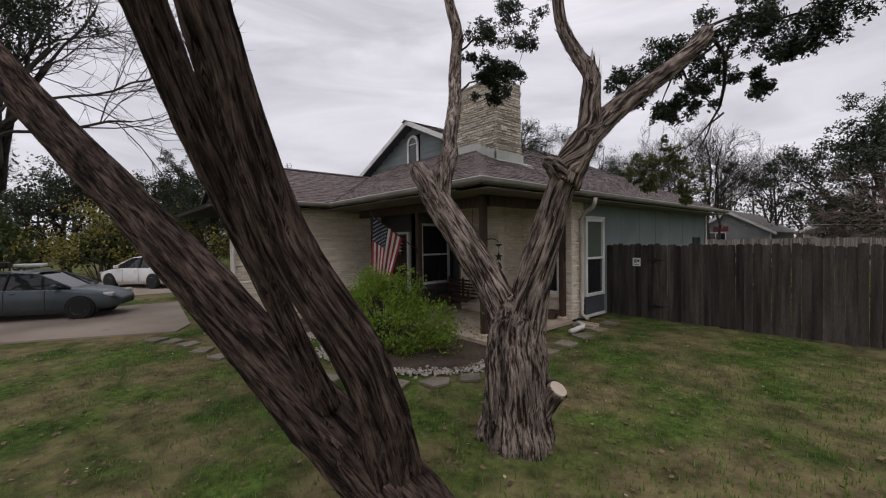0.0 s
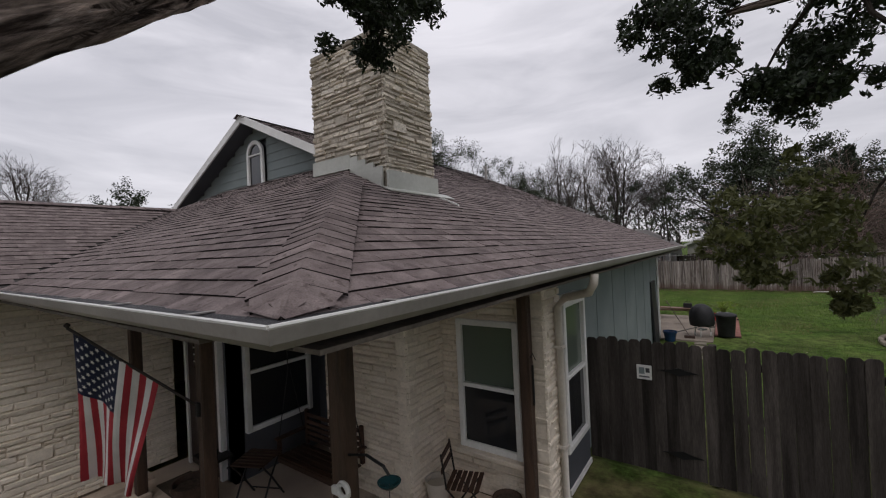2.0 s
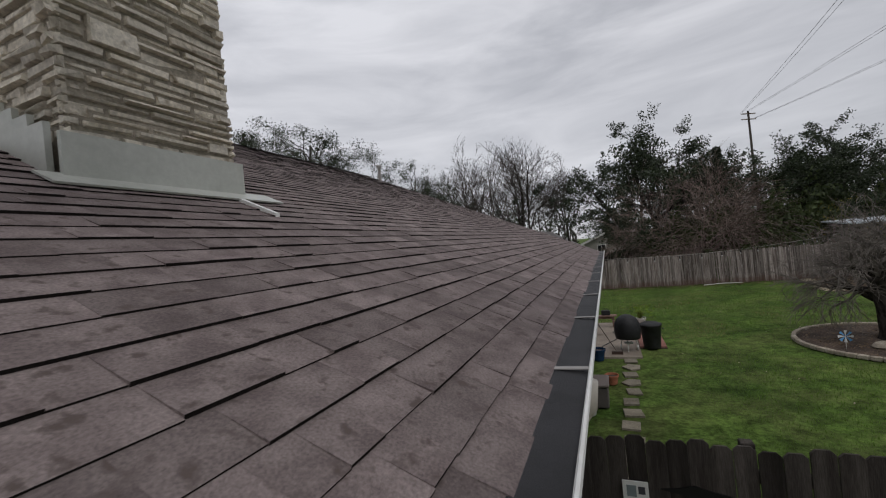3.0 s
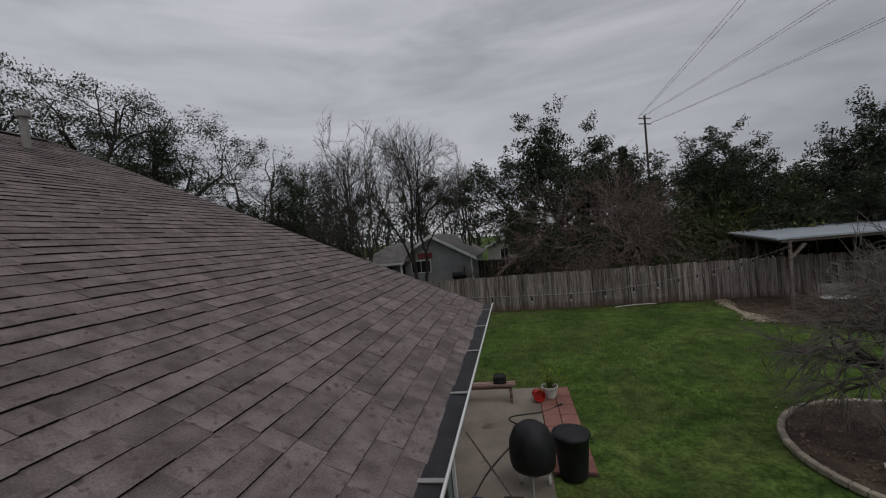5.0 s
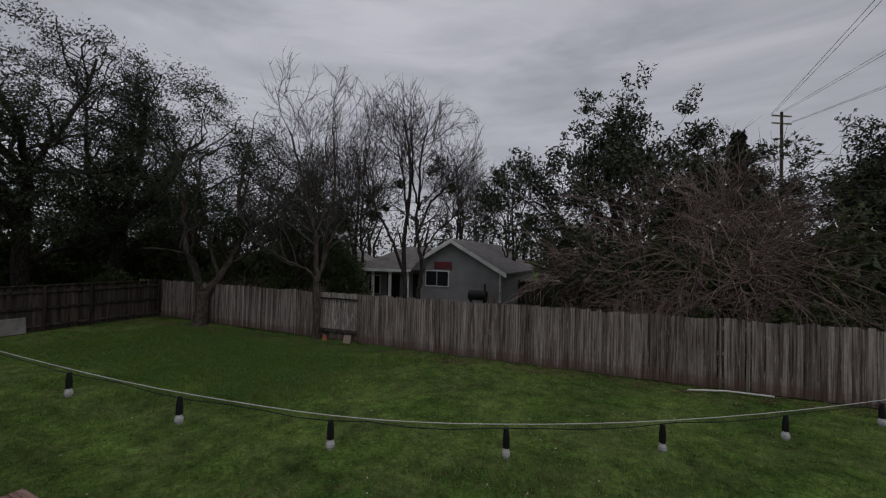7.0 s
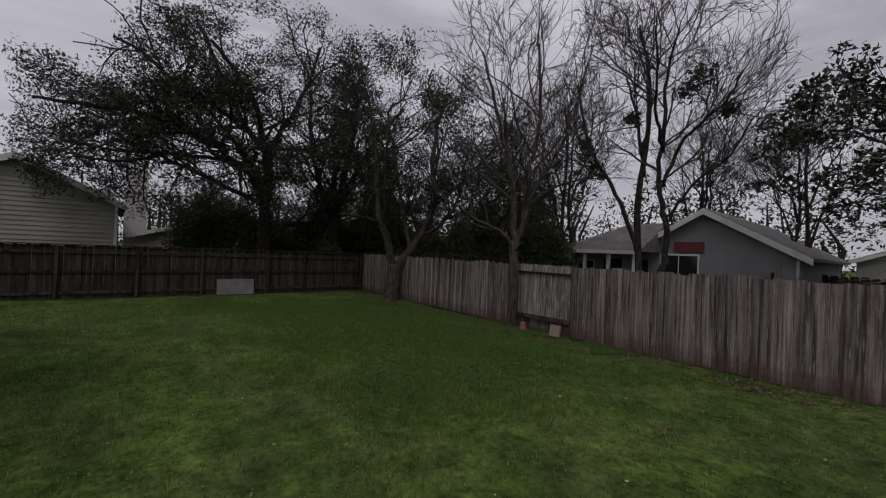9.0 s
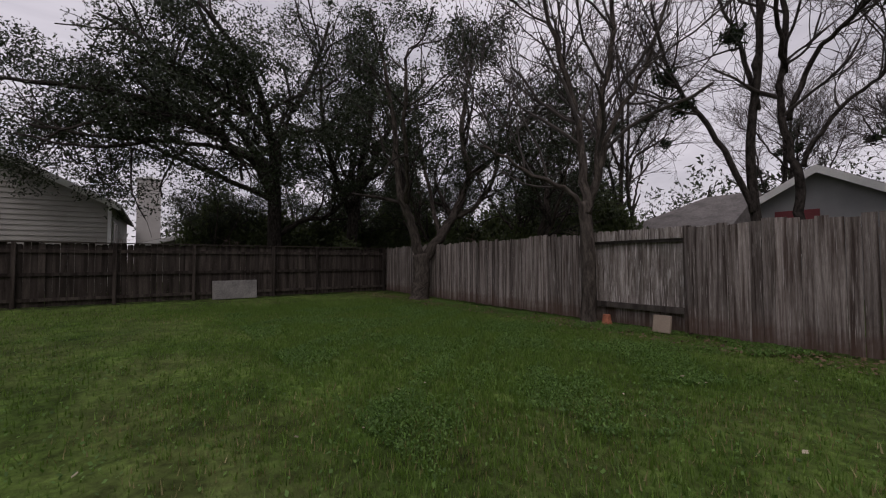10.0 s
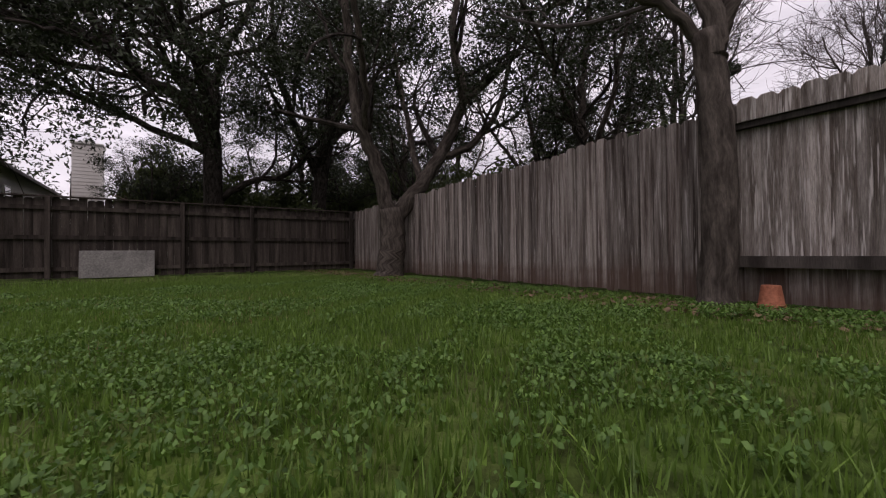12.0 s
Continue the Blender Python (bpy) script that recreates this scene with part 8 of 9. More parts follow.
def spikes(parent, n, h, z, seed, wide=0.012, mat=M_SPIKE, name="leaf"):
    rg = random.Random(seed)
    for i in range(n):
        a, ln, le = rg.uniform(0, 6.283), h * rg.uniform(0.6, 1.1), rg.uniform(0.1, 0.5)
        d = Vector((math.cos(a) * le, math.sin(a) * le, 1)).normalized()
        w = Vector((-math.sin(a), math.cos(a), 0)) * wide
        p0 = Vector((math.cos(a) * 0.04, math.sin(a) * 0.04, z))
        p1 = p0 + d * ln * 0.55
        p2 = p0 + d * ln + Vector((math.cos(a), math.sin(a), -0.4)) * ln * 0.12
        part(name, MB().add([p0 - w, p0 + w, p1 + w * 0.8, p1 - w * 0.8, p2], [(0, 1, 2, 3), (3, 2, 4)]), mat, parent)


spikes(bp, 18, 0.34, 0.18, 3)
wp = pot("planted_pot", (1.05, 18.05, PZ + 0.02), 0.19, 0.27, M_WHITEPOT, "white pot with leafy green and yellow plant")
spikes(wp, 22, 0.55, 0.2, 9, 0.02)
lv = Leaves()
rg = random.Random(5)
for i in range(60):
    leaf_quads(lv, (rg.gauss(0.05, 0.16), rg.gauss(0, 0.16), 0.3 + rg.uniform(0, 0.4)), 5, 0.05, 0.035)
part("leaf_mass", lv.mesh("leaf_mass", M_LEAF_BUSH, 6), M_LEAF_BUSH, wp, kind="stuff")
pot("red_bucket", (0.71, 18.0, PZ + 0.15), 0.14, 0.26, M_REDPLASTIC, "red plastic pot lying on its side", soil=False, tilt=88, rz=20)
hose = thing("garden_hose", "dark garden hose looped over the patio with a nozzle", "hose", (0, 0, 0))
hose_way = [(1.1, 17.48), (0.79, 17.26), (0.2, 17.09), (0.09, 16.92), (0.31, 16.68), (0.63, 16.61), (0.85, 16.4), (0.71, 16.24), (0.41, 16.39), (0.3, 16.2), (0.0, 15.6), (-0.3, 14.9), (-0.5, 14.1)]
fine = []
for i in range(len(hose_way) - 1):
    q = [Vector((*hose_way[max(0, min(k, len(hose_way) - 1))], 0)) for k in (i - 1, i, i + 1, i + 2)]
    for k in range(6):
        t = k / 6
        fine.append(0.5 * ((2 * q[1]) + (q[2] - q[0]) * t + (2 * q[0] - 5 * q[1] + 4 * q[2] - q[3]) * t * t + (3 * q[1] - q[0] - 3 * q[2] + q[3]) * t ** 3) + Vector((0, 0, PZ + 0.014)))
part("hose_line", MB().tube(fine, 0.013, 7), plain("hose_green", (0.012, 0.018, 0.014), 0.5), hose, smooth=True)
part("nozzle", MB().tube([(1.08, 17.46, PZ + 0.02), (1.2, 17.56, PZ + 0.03), (1.26, 17.6, PZ + 0.03)], [0.016, 0.022, 0.026], 8), M_BLACK, hose, "black nozzle")
# pinwheel in the ring bed
pw = thing("pinwheel", "blue and white garden pinwheel on a stick", "pinwheel", (5.43, 14.77, 0.03))
part("stick", MB().tube([(0, 0, 0), (0, 0, 0.34)], 0.006, 5), M_WHITEPOT, pw)
M_PIN = plain("pinwheel_blue", (0.10, 0.30, 0.55), 0.4)
for k in range(8):
    a = k * 0.7854
    ca, sa = math.cos(a), math.sin(a)
    part("vane", MB().prism([(0, -0.01, 0.32), (0.15 * ca - 0.03 * sa, -0.03, 0.32 + 0.15 * sa + 0.03 * ca), (0.15 * ca + 0.035 * sa, -0.01, 0.32 + 0.15 * sa - 0.035 * ca)], (0, 0.004, 0)), M_PIN if k % 2 else M_WHITEPOT, pw)
rock = tagged(part("garden_rock", MB().lathe([(0.16, 0), (0.2, 0.05), (0.15, 0.13), (0.05, 0.17)], n=8, sx=1.3), M_EDGE), "weathered rock beside the tree trunk", "rock")
rock.matrix_world = pose(6.15, 14.8, 0.04, 0, 0, 30)
tagged(part("plastic_pipe", MB().tube([(5.0, 28.2, 0.05), (5.9, 28.5, 0.06), (6.9, 28.55, 0.05)], 0.022, 8), M_PVC), "white plastic pipe lying in the grass by the fence", "pipe")

# ---- pergola and string lights ----
per = thing("pergola", "timber shelter with a flat grey metal roof", "pergola", (0, 0, 0))
part("roof", MB().prism([(10.5, 25.7, 2.78), (20.5, 26.6, 2.78), (20.0, 34.0, 2.86), (12.2, 33.2, 2.86)], (0, 0, 0.07)), material("metal_roof", (0.40, 0.44, 0.48), (0.50, 0.54, 0.58), 0.4, 1.0, 20.0, 0.05, metal=0.3, fine_mix=0.06), per, "flat grey metal roof")
part("beam", MB().prism([(10.7, 25.8, 2.66), (20.3, 26.7, 2.66), (20.3, 26.7, 2.77), (10.7, 25.8, 2.77)], (-0.01, 0.08, 0)), M_WOOD_GREY, per)
part("beam", MB().prism([(10.8, 25.8, 2.66), (12.4, 33.0, 2.66), (12.4, 33.0, 2.77), (10.8, 25.8, 2.77)], (0.08, 0, 0)), M_WOOD_GREY, per)
for (x, y) in ((11.0, 25.85), (15.7, 26.3), (12.2, 30.2), (20.0, 26.7), (19.6, 33.4), (12.5, 32.9)):
    part("post", MB().cbox((x, y, 1.36), (0.1, 0.1, 2.76), 0.01), M_WOOD_GREY, per, "rough grey timber post")
for (x, y, d) in ((11.0, 25.85, 1), (15.7, 26.3, 1), (15.7, 26.3, -1)):
    part("knee_brace", MB().prism([(x, y - 0.04, 2.1), (x + d * 0.5, y - 0.0, 2.6), (x + d * 0.6, y - 0.0, 2.56), (x + d * 0.02, y - 0.04, 1.98)], (0, 0.08, 0)), M_WOOD_GREY, per)
gsw = thing("garden_swing", "white-edged garden swing seat under the shelter", "swing", (12.1, 25.2, 0.0), -22)
part("seat", MB().cbox((0, 0, 0.55), (1.05, 0.5, 0.07), 0.02), M_WHITEPOT, gsw)
part("backrest", MB().box((0, 0.3, 0.8), (1.05, 0.05, 0.42), m=Matrix.Rotation(radians(-15), 4, "X")), plain("grey_slats", (0.2, 0.19, 0.18), 0.8), gsw)
for sx in (-0.5, 0.5):
    part("rope", MB().tube([(sx, 0.0, 0.5), (sx, 0.1, 2.75)], 0.012, 5), M_BLACK, gsw)
lights = thing("string_lights", "outdoor string lights with clear bulbs on a pale wire", "string lights", (0, 0, 0))
MID = [(-3.75, 17.65, 2.72), (-1.5, 17.75, 2.62), (0.9, 17.9, 2.52), (2.5, 18.4, 2.45), (4.5, 19.8, 2.4), (7.5, 22.4, 2.42), (11.0, 25.8, 2.5)]
wire = []
for i in range(len(MID) - 1):
    q = [Vector(MID[max(0, min(k, len(MID) - 1))]) for k in (i - 1, i, i + 1, i + 2)]
    for k in range(8):
        t = k / 8
        wire.append(0.5 * ((2 * q[1]) + (q[2] - q[0]) * t + (2 * q[0] - 5 * q[1] + 4 * q[2] - q[3]) * t * t + (3 * q[1] - q[0] - 3 * q[2] + q[3]) * t ** 3))
wire.append(Vector(MID[-1]))
part("wire", MB().tube(wire, 0.003, 5), plain("pale_wire", (0.45, 0.44, 0.4), 0.5), lights)
part("cord", MB().tube([p + Vector((0, 0, -0.012 - 0.02 * abs(math.sin(i * 0.9)))) for i, p in enumerate(wire)], 0.003, 5), M_BLACK, lights)
M_BULB = plain("bulb_glass", (0.42, 0.42, 0.4), 0.08)
run, nxt = 0.0, 0.9
for a, b in zip(wire[:-1], wire[1:]):
    d = (b - a).length
    if run + d > nxt:
        p = a.lerp(b, (nxt - run) / d)
        sk = part("socket", MB().lathe([(0.012, -0.02), (0.018, -0.07), (0.019, -0.12), (0.012, -0.125)], tuple(p), 8), M_BLACK, lights)
        part("bulb", MB().lathe([(0.012, -0.12), (0.023, -0.142), (0.024, -0.158), (0.016, -0.175), (0.004, -0.182)], tuple(p), 10), M_BULB, sk, "clear glass bulb")
        nxt += 0.92
    run += d


# ---- neighbours ----
M_NGREY = material("pale_siding", (0.22, 0.22, 0.225), (0.29, 0.29, 0.295), 0.8, 1.0, 30.0, 0.15, fine_mix=0.08)
M_NCHIM = material("chimney_siding", (0.52, 0.50, 0.47), (0.62, 0.60, 0.57), 0.8, 1.0, 30.0, 0.12, fine_mix=0.06)
# the same white siding, darkened in colour for the shade of the trees
M_NWHITE_SHADED = material("shaded_white_siding", (0.31, 0.298, 0.27), (0.38, 0.366, 0.338), 0.8, 1.0, 30.0, 0.12, fine_mix=0.06)
M_NROOF = material("grey_shingle", (0.13, 0.12, 0.115), (0.21, 0.195, 0.185), 0.95, 2.0, 14.0, 0.5, fine_mix=0.3)


def gable_house(name, label, at, rz, w, l, eave, rise, wall, over=0.35, boards=0.0):
    """A house whose gable looks along -y, its ridge along +y."""
    h = thing(name, label, "house", at, rz)
    part("wall", MB().prism([(-w / 2, 0, 0), (w / 2, 0, 0), (w / 2, 0, eave), (0, 0, eave + rise), (-w / 2, 0, eave)], (0, l, 0)), wall, h)
    k = rise / (w / 2)
    for s in (-1, 1):
        a, b = Vector((0, -over, eave + rise + 0.02)), Vector((s * (w / 2 + over), -over, eave - over * k + 0.02))
        part("roof", MB().prism([a, b, b + Vector((0, 0, 0.12)), a + Vector((0, 0, 0.12))], (0, l + 2 * over, 0)), M_NROOF, h)
        part("rake_board", MB().prism([a + Vector((0, -0.03, -0.16)), b + Vector((0, -0.03, -0.16)), b + Vector((0, -0.03, 0.1)), a + Vector((0, -0.03, 0.1))], (0, 0.028, 0)), M_WHITE, h)
    if boards:
        z = 0.3
        while z < eave + rise - 0.1:
            half = w / 2 if z < eave else (eave + rise - z) / k
            part("board", MB().prism([(-half, 0, z), (-half, -0.045, z), (-half, -0.006, z + boards), (-half, 0, z + boards)], (2 * half, 0, 0)), wall, h)
            z += boards
    return h


def flat_window(parent, x, z, w, h, y=-0.03, label="", mat=None):
    win = part("window", MB().cbox((x, y, z), (w + 0.14, 0.05, h + 0.14), 0.01), M_WHITE, parent, label)
    part("pane", MB().box((x, y - 0.028, z), (w, 0.012, h)), mat or M_GLASS, win)
    part("muntin", MB().box((x, y - 0.036, z), (0.03, 0.012, h)), M_WHITE, win)
    return win


hn = gable_house("grey_house", "pale grey gabled house behind the back fence", (-5.9, 39.8, 0), 0, 6.4, 11, 2.45, 1.85, M_NGREY)
flat_window(hn, -1.0, 1.9, 1.5, 0.9)
part("sliding_door", MB().box((-3.1, -0.03, 1.05), (1.5, 0.05, 2.1)), M_GLASS, hn, "dark sliding glass door")
part("door_frame", MB().box((-3.9, -0.04, 1.08), (0.1, 0.07, 2.2)), M_WHITE, hn)
part("sign", MB().cbox((-0.6, -0.06, 2.75), (1.2, 0.04, 0.45), 0.01), plain("sign_red", (0.16, 0.03, 0.035), 0.7), hn, "dark red sign board")
part("downspout", MB().tube([(3.1, -0.08, 2.3), (3.1, -0.08, 0.1)], 0.05, 8), M_WHITE, hn)
wing = thing("house_wing", "low grey house wing with hipped roof and white porch posts", "house", (-10.1, 38.0, 0))
part("wall", MB().box((0, 2.6, 1.25), (3.0, 3.6, 2.5)), M_NGREY, wing)
part("roof", MB().add([(-1.9, -0.4, 2.45), (2.4, -0.4, 2.45), (2.4, 5.0, 2.45), (-1.9, 5.0, 2.45), (0.6, 2.4, 3.9), (2.4, 2.4, 3.9)], [(0, 1, 5, 4), (1, 2, 5), (2, 3, 4, 5), (3, 0, 4), (0, 3, 2, 1)]), M_NROOF, wing)
for x in (-1.6, -0.3, 0.9, 2.1):
    part("porch_post", MB().box((x, -0.2, 1.22), (0.14, 0.14, 2.44)), M_WHITE, wing)
part("fascia", MB().box((0.25, -0.42, 2.4), (4.3, 0.05, 0.16)), M_WHITE, wing)
flat_window(wing, -0.8, 1.4, 0.8, 1.1, 0.77)
part("door", MB().box((0.6, 0.78, 1.05), (0.9, 0.05, 2.1)), M_GLASS, wing)
dk = thing("deck", "low weathered timber deck", "deck", (-5.0, 37.5, 0))
for i in range(9):
    part("plank", MB().cbox((0, i * 0.19, 0.3), (4.6, 0.18, 0.035), 0.004), M_WOOD_GREY, dk)
for x in (-2.2, 0, 2.2):
    part("post", MB().box((x, 0.8, 0.14), (0.12, 1.5, 0.28)), M_WOOD_GREY, dk)
gg = thing("barrel_grill", "black barrel grill on the neighbours' deck", "grill", (-3.6, 37.9, 0.32))
part("barrel", MB().tube([(-0.5, 0, 0.85), (0.5, 0, 0.85)], 0.28, 14), M_BLACK, gg)
part("chimney", MB().tube([(0.4, 0, 1.05), (0.4, 0, 1.5)], 0.05, 8), M_BLACK, gg)
for x in (-0.4, 0.4):
    part("leg", MB().box((x, 0, 0.33), (0.06, 0.4, 0.66)), M_BLACK, gg)
hw = gable_house("white_house", "white lap-sided house beyond the side fence", (-24.0, 16.8, 0), 90, 6.6, 11, 3.7, 1.65, M_NWHITE_SHADED, boards=0.2)
for y in (1.2, 2.4):
    sw = part("window", MB().cbox((3.33, y, 2.5), (0.05, 0.74, 1.14), 0.01), M_WHITE, hw)
    part("pane", MB().box((3.36, y, 2.5), (0.012, 0.6, 1.0)), M_GLASS, sw)
part("corner_board", MB().box((3.28, -0.035, 1.85), (0.12, 0.02, 3.7)), M_WHITE, hw)
ch = thing("siding_chimney", "tall white lap-sided chimney with metal cap", "chimney", (-36.0, 21.2, 0))
part("shaft", MB().box((0, 0, 3.4), (0.9, 1.3, 6.8)), M_NCHIM, ch)
for i in range(31):
    part("board", MB().prism([(0.45, -0.66, 0.5 + i * 0.2), (0.475, -0.66, 0.5 + i * 0.2), (0.455, -0.66, 0.7 + i * 0.2), (0.45, -0.66, 0.7 + i * 0.2)], (0, 1.32, 0)), M_NCHIM, ch)
part("cap", MB().cbox((0, 0, 6.86), (1.05, 1.45, 0.12), 0.03).box((0, 0, 7.0), (0.4, 0.4, 0.18)), M_FLASH, ch)
hl = gable_house("low_house", "low pale house with shallow gable", (-34.0, 24.5, 0), 90, 7.0, 8, 2.4, 1.0, M_NWHITE_SHADED)
flat_window(hl, 1.0, 1.5, 0.9, 1.0)
hb = gable_house("pale_house", "pale house glimpsed between the trees", (-25.5, 46.0, 0), 0, 10.5, 8, 2.7, 2.1, M_NGREY)
flat_window(hb, -2.0, 1.5, 1.0, 1.2)
hr = gable_house("white_cottage", "white house glimpsed behind the far trees", (1.5, 56.0, 0), 0, 8.0, 8, 2.6, 1.6, M_NWHITE_SHADED)
flat_window(hr, -2.0, 1.6, 0.9, 1.1)
he = gable_house("white_cottage", "white house glimpsed behind the far trees", (27.5, 45.0, 0), -20, 8.0, 8, 2.6, 1.4, M_NWHITE_SHADED)
flat_window(he, 0.0, 1.6, 0.9, 1.1)

# utility pole with wires
up = thing("utility_pole", "wooden utility pole with crossarms and wires", "utility pole", (15.8, 55.5, 0))
part("pole", MB().tube([(0, 0, 0), (0, 0, 15.3)], [0.15, 0.1], 10), M_BARK_GREY, up)
for z in (15.0, 14.4):
    part("crossarm", MB().box((0, 0, z), (1.7, 0.1, 0.1), rz=0.5), M_WOOD_GREY, up)
for dx, z, (ex, ey) in ((-0.8, 15.1, (13.4, 30.0)), (-0.65, 15.1, (13.8, 30.2)), (-0.1, 15.3, (19.0, 35.0)), (0.1, 15.3, (19.4, 35.2)), (0.65, 14.5, (24.0, 41.5)), (0.8, 14.5, (24.4, 41.8))):
    a = Vector((dx, dx * 0.5, z))
    far = Vector((ex - 15.8, ey - 55.5, 16.0))
    end = a + (far - a) * 2.6
    pts = [a.lerp(end, t) + Vector((0, 0, -0.7 * math.sin(math.pi * t))) for t in [k / 10 for k in range(11)]]
    part("wire", MB().tube(pts, 0.014, 4), M_BLACK, up)


# ---- grass ----
def blades(name, label, n, box, h, w, seed, mat, dens=None, soft=2.5):
    """Loose upright grass blades over a stretch of the plan."""
    rg = np.random.default_rng(seed)
    x0, x1, y0, y1 = box
    p = np.stack([rg.uniform(x0, x1, n), rg.uniform(y0, y1, n), np.full(n, -0.03)], axis=1)
    # tufts: pull the blades together a little
    p[:, 0] += 0.05 * np.sin(p[:, 1] * 23.0) * np.sin(p[:, 0] * 17.0)
    p[:, 1] += 0.05 * np.sin(p[:, 0] * 21.0)
    if dens is not None:
        p = p[dens(p)]
    # thin out towards the edges of the stretch
    edge = np.minimum(np.minimum(p[:, 0] - x0, x1 - p[:, 0]), np.minimum(p[:, 1] - y0, y1 - p[:, 1]))
    p = p[rg.uniform(0, 1, len(p)) < np.clip(edge / soft + 0.25 * np.sin(p[:, 0] * 1.7) * np.sin(p[:, 1] * 2.1), 0, 1)]
    m = len(p)
    a = rg.uniform(0, 2 * np.pi, m)
    # the sward stands higher in clumps
    hh = h * rg.uniform(0.5, 1.3, m) * (1 + 0.45 * np.sin(p[:, 0] * 5.3 + 2 * np.sin(p[:, 1] * 3.7)) * np.sin(p[:, 1] * 6.1 + 1.5 * np.sin(p[:, 0] * 4.1)))
    lean = hh * rg.normal(0, 0.75, m)
    d = np.stack([np.cos(a), np.sin(a), np.zeros(m)], axis=1)
    s = np.stack([-np.sin(a), np.cos(a), np.zeros(m)], axis=1) * (w * rg.uniform(0.7, 1.4, m))[:, None]
    tip = p + d * lean[:, None] + np.stack([np.zeros(m), np.zeros(m), hh + 0.03], axis=1)
    return part_stuff(name, label, quads_mesh(name, np.stack([p - s, p + s, tip], axis=1), mat), "grass")


def part_stuff(name, label, mesh, cat):
    return tagged(part(name, mesh, None), label, cat, kind="stuff")


def off_slab(p):
    """True where lawn grows: off the house, patio, paths and beds."""
    x, y = p[:, 0], p[:, 1]
    bad = (x < 1.55) & (x > -13) & (y > 3.5) & (y < 18.75)
    bad |= (x < 0.2) & (y > -2.4) & (y < 4) & (x > -14)
    bad |= (x < -6.4) & (y < -2.2)
    bad |= ((x - RC[0]) ** 2 + (y - RC[1]) ** 2) < (RR + 0.1) ** 2
    bad |= (x > 9.2) & (y > 22.5)
    return ~bad


M_CLOVER = leaf_material("clover_leaf", (0.042, 0.095, 0.018), (0.125, 0.225, 0.048), 0.2)
blades("lawn_grass", "short green winter grass of the back lawn", 240000, (-15.5, -2.5, 21.5, 29.2), 0.034, 0.0044, 1, M_GRASSBLADE, off_slab)
blades("lawn_grass", "short green winter grass of the back lawn", 90000, (-17.7, 9.5, 15.5, 29.0), 0.04, 0.006, 2, M_GRASSBLADE, off_slab)
blades("lawn_grass", "thin patchy grass of the front lawn", 60000, (-6.0, 9.0, -6.0, 5.3), 0.035, 0.005, 3, M_GRASSBLADE, off_slab)
blades("lawn_grass", "thin grass along the side of the house", 25000, (0.6, 9.0, 5.5, 15.5), 0.035, 0.006, 5, M_GRASSBLADE, off_slab)


def flat_leaves(name, label, n, box, size, z, seed, mat, cat, tilt=0.5, dens=off_slab):
    rg = np.random.default_rng(seed)
    x0, x1, y0, y1 = box
    c = np.stack([rg.uniform(x0, x1, n), rg.uniform(y0, y1, n), rg.uniform(z[0], z[1], n)], axis=1)
    c[:, 0] += 0.25 * np.sin(c[:, 1] * 3.1 + 1.3 * np.sin(c[:, 0] * 2.3))
    c = c[dens(c)]
    m = len(c)
    a = rg.uniform(0, 2 * np.pi, m)
    s = (size * rg.uniform(0.6, 1.4, m))[:, None]
    u = np.stack([np.cos(a), np.sin(a), rg.normal(0, tilt, m)], axis=1) * s
    v = np.stack([-np.sin(a), np.cos(a), rg.normal(0, tilt, m)], axis=1) * s * 0.7
    return part_stuff(name, label, quads_mesh(name, np.stack([c - u, c + v, c + u, c - v], axis=1), mat), cat)


def patches(c):
    """Clover stands in ragged patches."""
    x, y = c[:, 0], c[:, 1]
    v = np.sin(x * 2.3 + 1.7 * np.sin(y * 1.9)) + np.sin(y * 3.1 + 1.3 * np.sin(x * 2.7)) + 0.6 * np.sin(x * 9.0 + y * 7.0) + 0.5 * np.sin(x * 13.0 - y * 17.0)
    return off_slab(c) & (v > 0.15)


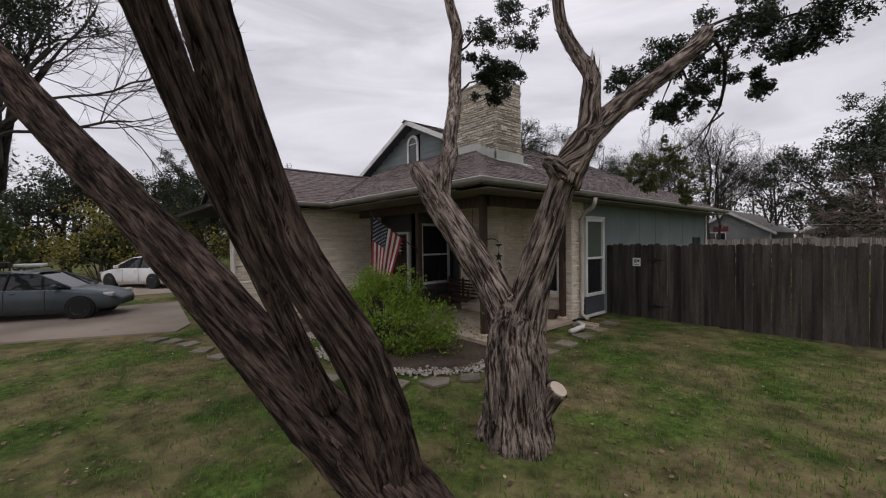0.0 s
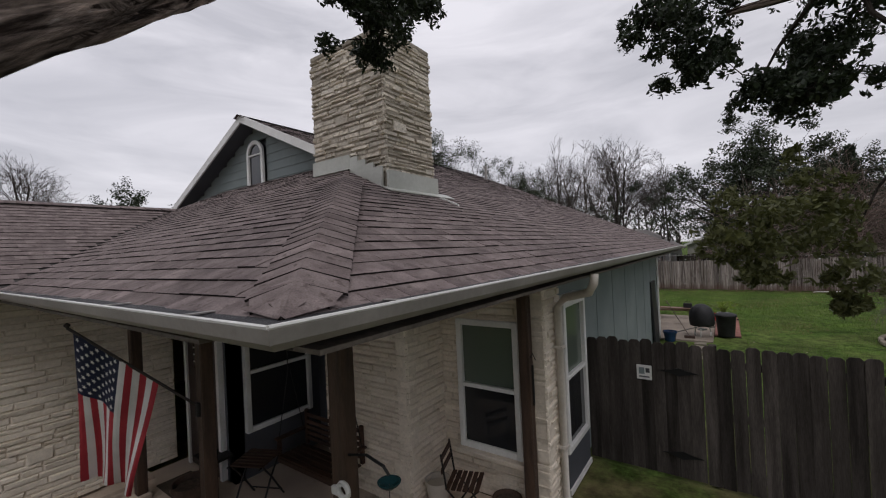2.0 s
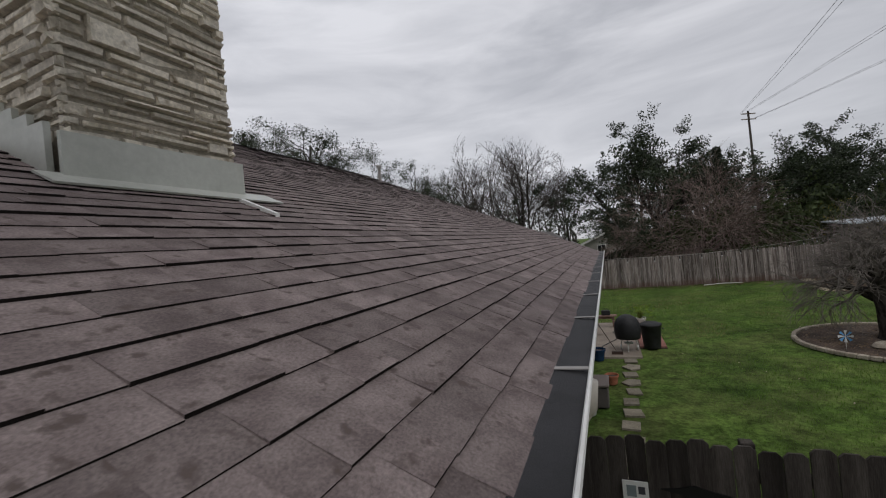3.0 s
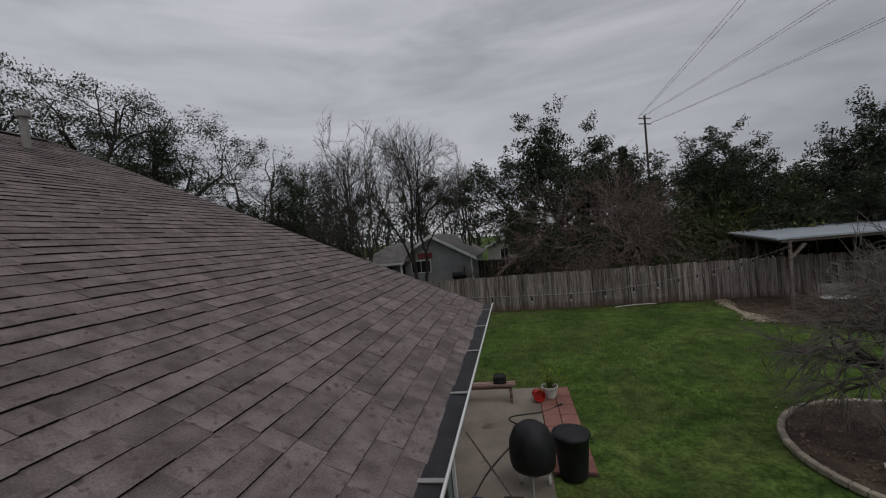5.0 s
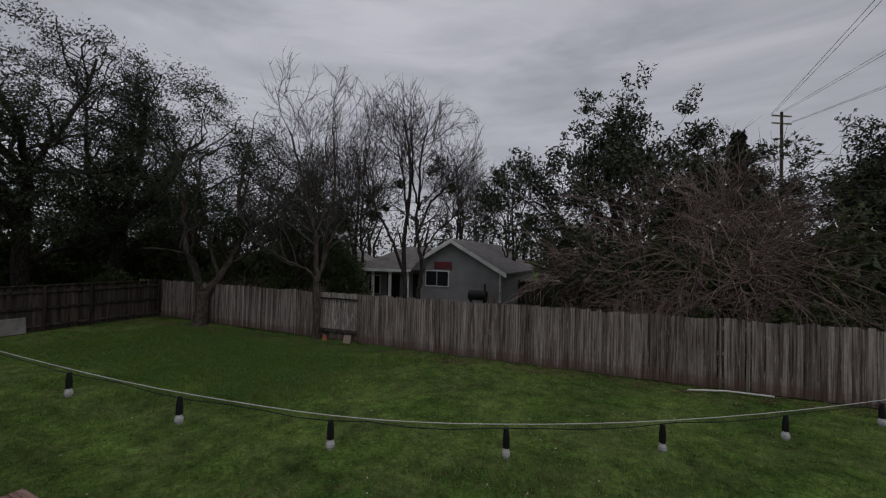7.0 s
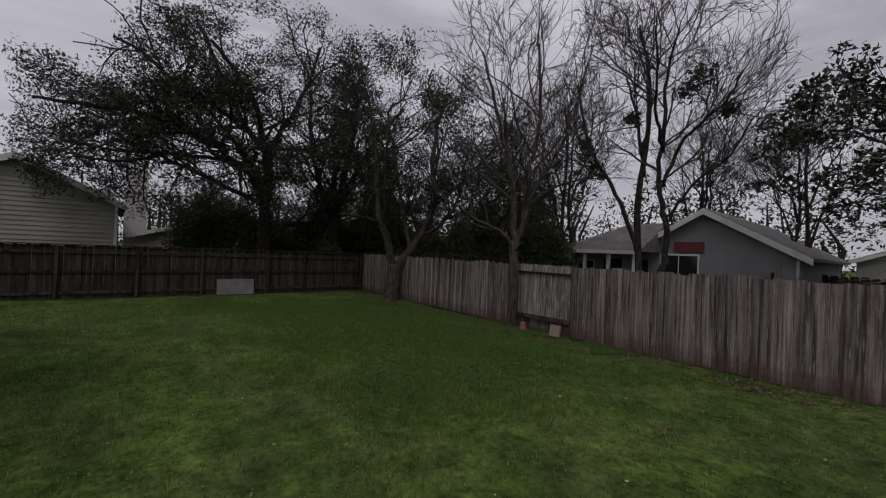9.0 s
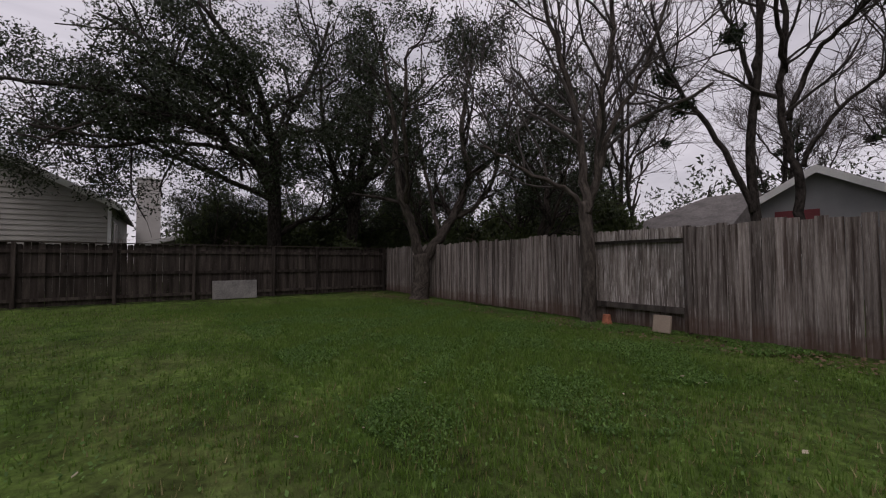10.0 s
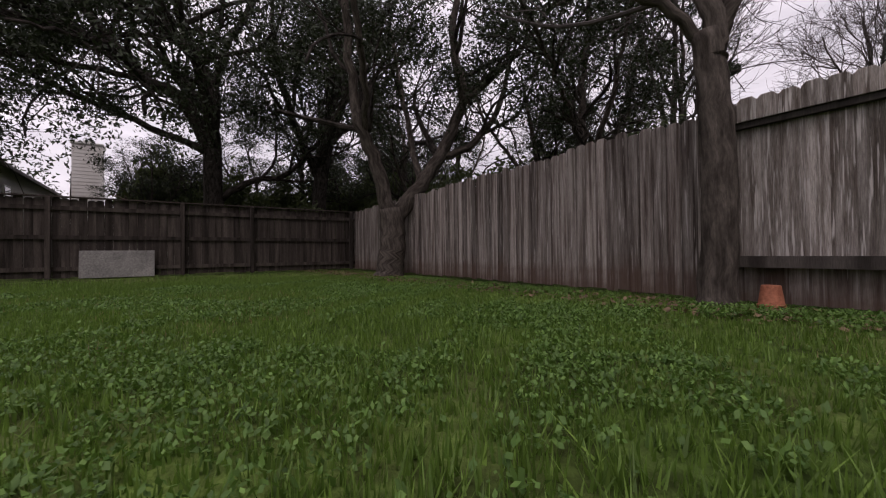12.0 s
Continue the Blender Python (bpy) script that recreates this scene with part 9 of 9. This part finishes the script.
flat_leaves("clover", "low broad-leaved clover in the back lawn", 200000, (-13.0, -4.0, 23.0, 29.0), 0.009, (0.0, 0.04), 7, M_CLOVER, "clover", 0.7, patches)
flat_leaves("clover", "low broad-leaved clover in the back lawn", 20000, (-12.0, 9.0, 18.8, 29.0), 0.013, (0.0, 0.025), 8, M_CLOVER, "clover")
M_DRYBLADE = leaf_material("dry_grass_blade", (0.16, 0.14, 0.06), (0.30, 0.26, 0.13), 0.2)


def dry_spots(c):
    """Worn places where the winter grass has gone pale."""
    x, y = c[:, 0], c[:, 1]
    v = np.sin(x * 0.9 + 1.4 * np.sin(y * 0.7)) + np.sin(y * 1.1 + 1.7 * np.sin(x * 0.8)) + 0.5 * np.sin(x * 4.3 + y * 3.1)
    return off_slab(c) & (v > 0.9)


blades("dry_grass", "pale dry grass in worn places of the lawn", 70000, (-15.0, 9.0, 14.0, 28.0), 0.03, 0.006, 21, M_DRYBLADE, dry_spots)
M_DRYLEAF = leaf_material("fallen_leaf", (0.22, 0.17, 0.11), (0.46, 0.40, 0.30), 0.1)
M_BROWNLEAF = leaf_material("brown_fallen_leaf", (0.09, 0.06, 0.035), (0.19, 0.13, 0.08), 0.1)
flat_leaves("leaf_litter", "scattered pale fallen leaves", 600, (-6.0, 10.0, -6.0, 28.0), 0.02, (0.01, 0.035), 11, M_DRYLEAF, "fallen leaves", 0.25)
flat_leaves("leaf_litter", "scattered brown fallen leaves", 4500, (-6.0, 10.0, -6.0, 5.3), 0.025, (0.0, 0.025), 12, M_BROWNLEAF, "fallen leaves", 0.3)
flat_leaves("leaf_litter", "brown leaf litter along the fence and beds", 5000, (-17.5, 12.0, 28.0, 28.9), 0.025, (0.0, 0.03), 13, M_BROWNLEAF, "fallen leaves", 0.3)
flat_leaves("leaf_litter", "brown leaf litter on the mulch bed", 6000, (9.3, 20.0, 23.0, 28.5), 0.035, (0.02, 0.06), 14, M_BROWNLEAF, "fallen leaves", 0.35, lambda c: c[:, 1] > 23.0)
flat_leaves("leaf_litter", "leaf litter in the ring bed", 1500, (4.8, 8.7, 13.5, 17.4), 0.03, (0.05, 0.08), 15, M_BROWNLEAF, "fallen leaves", 0.3, lambda c: (c[:, 0] - RC[0]) ** 2 + (c[:, 1] - RC[1]) ** 2 < 3.6)
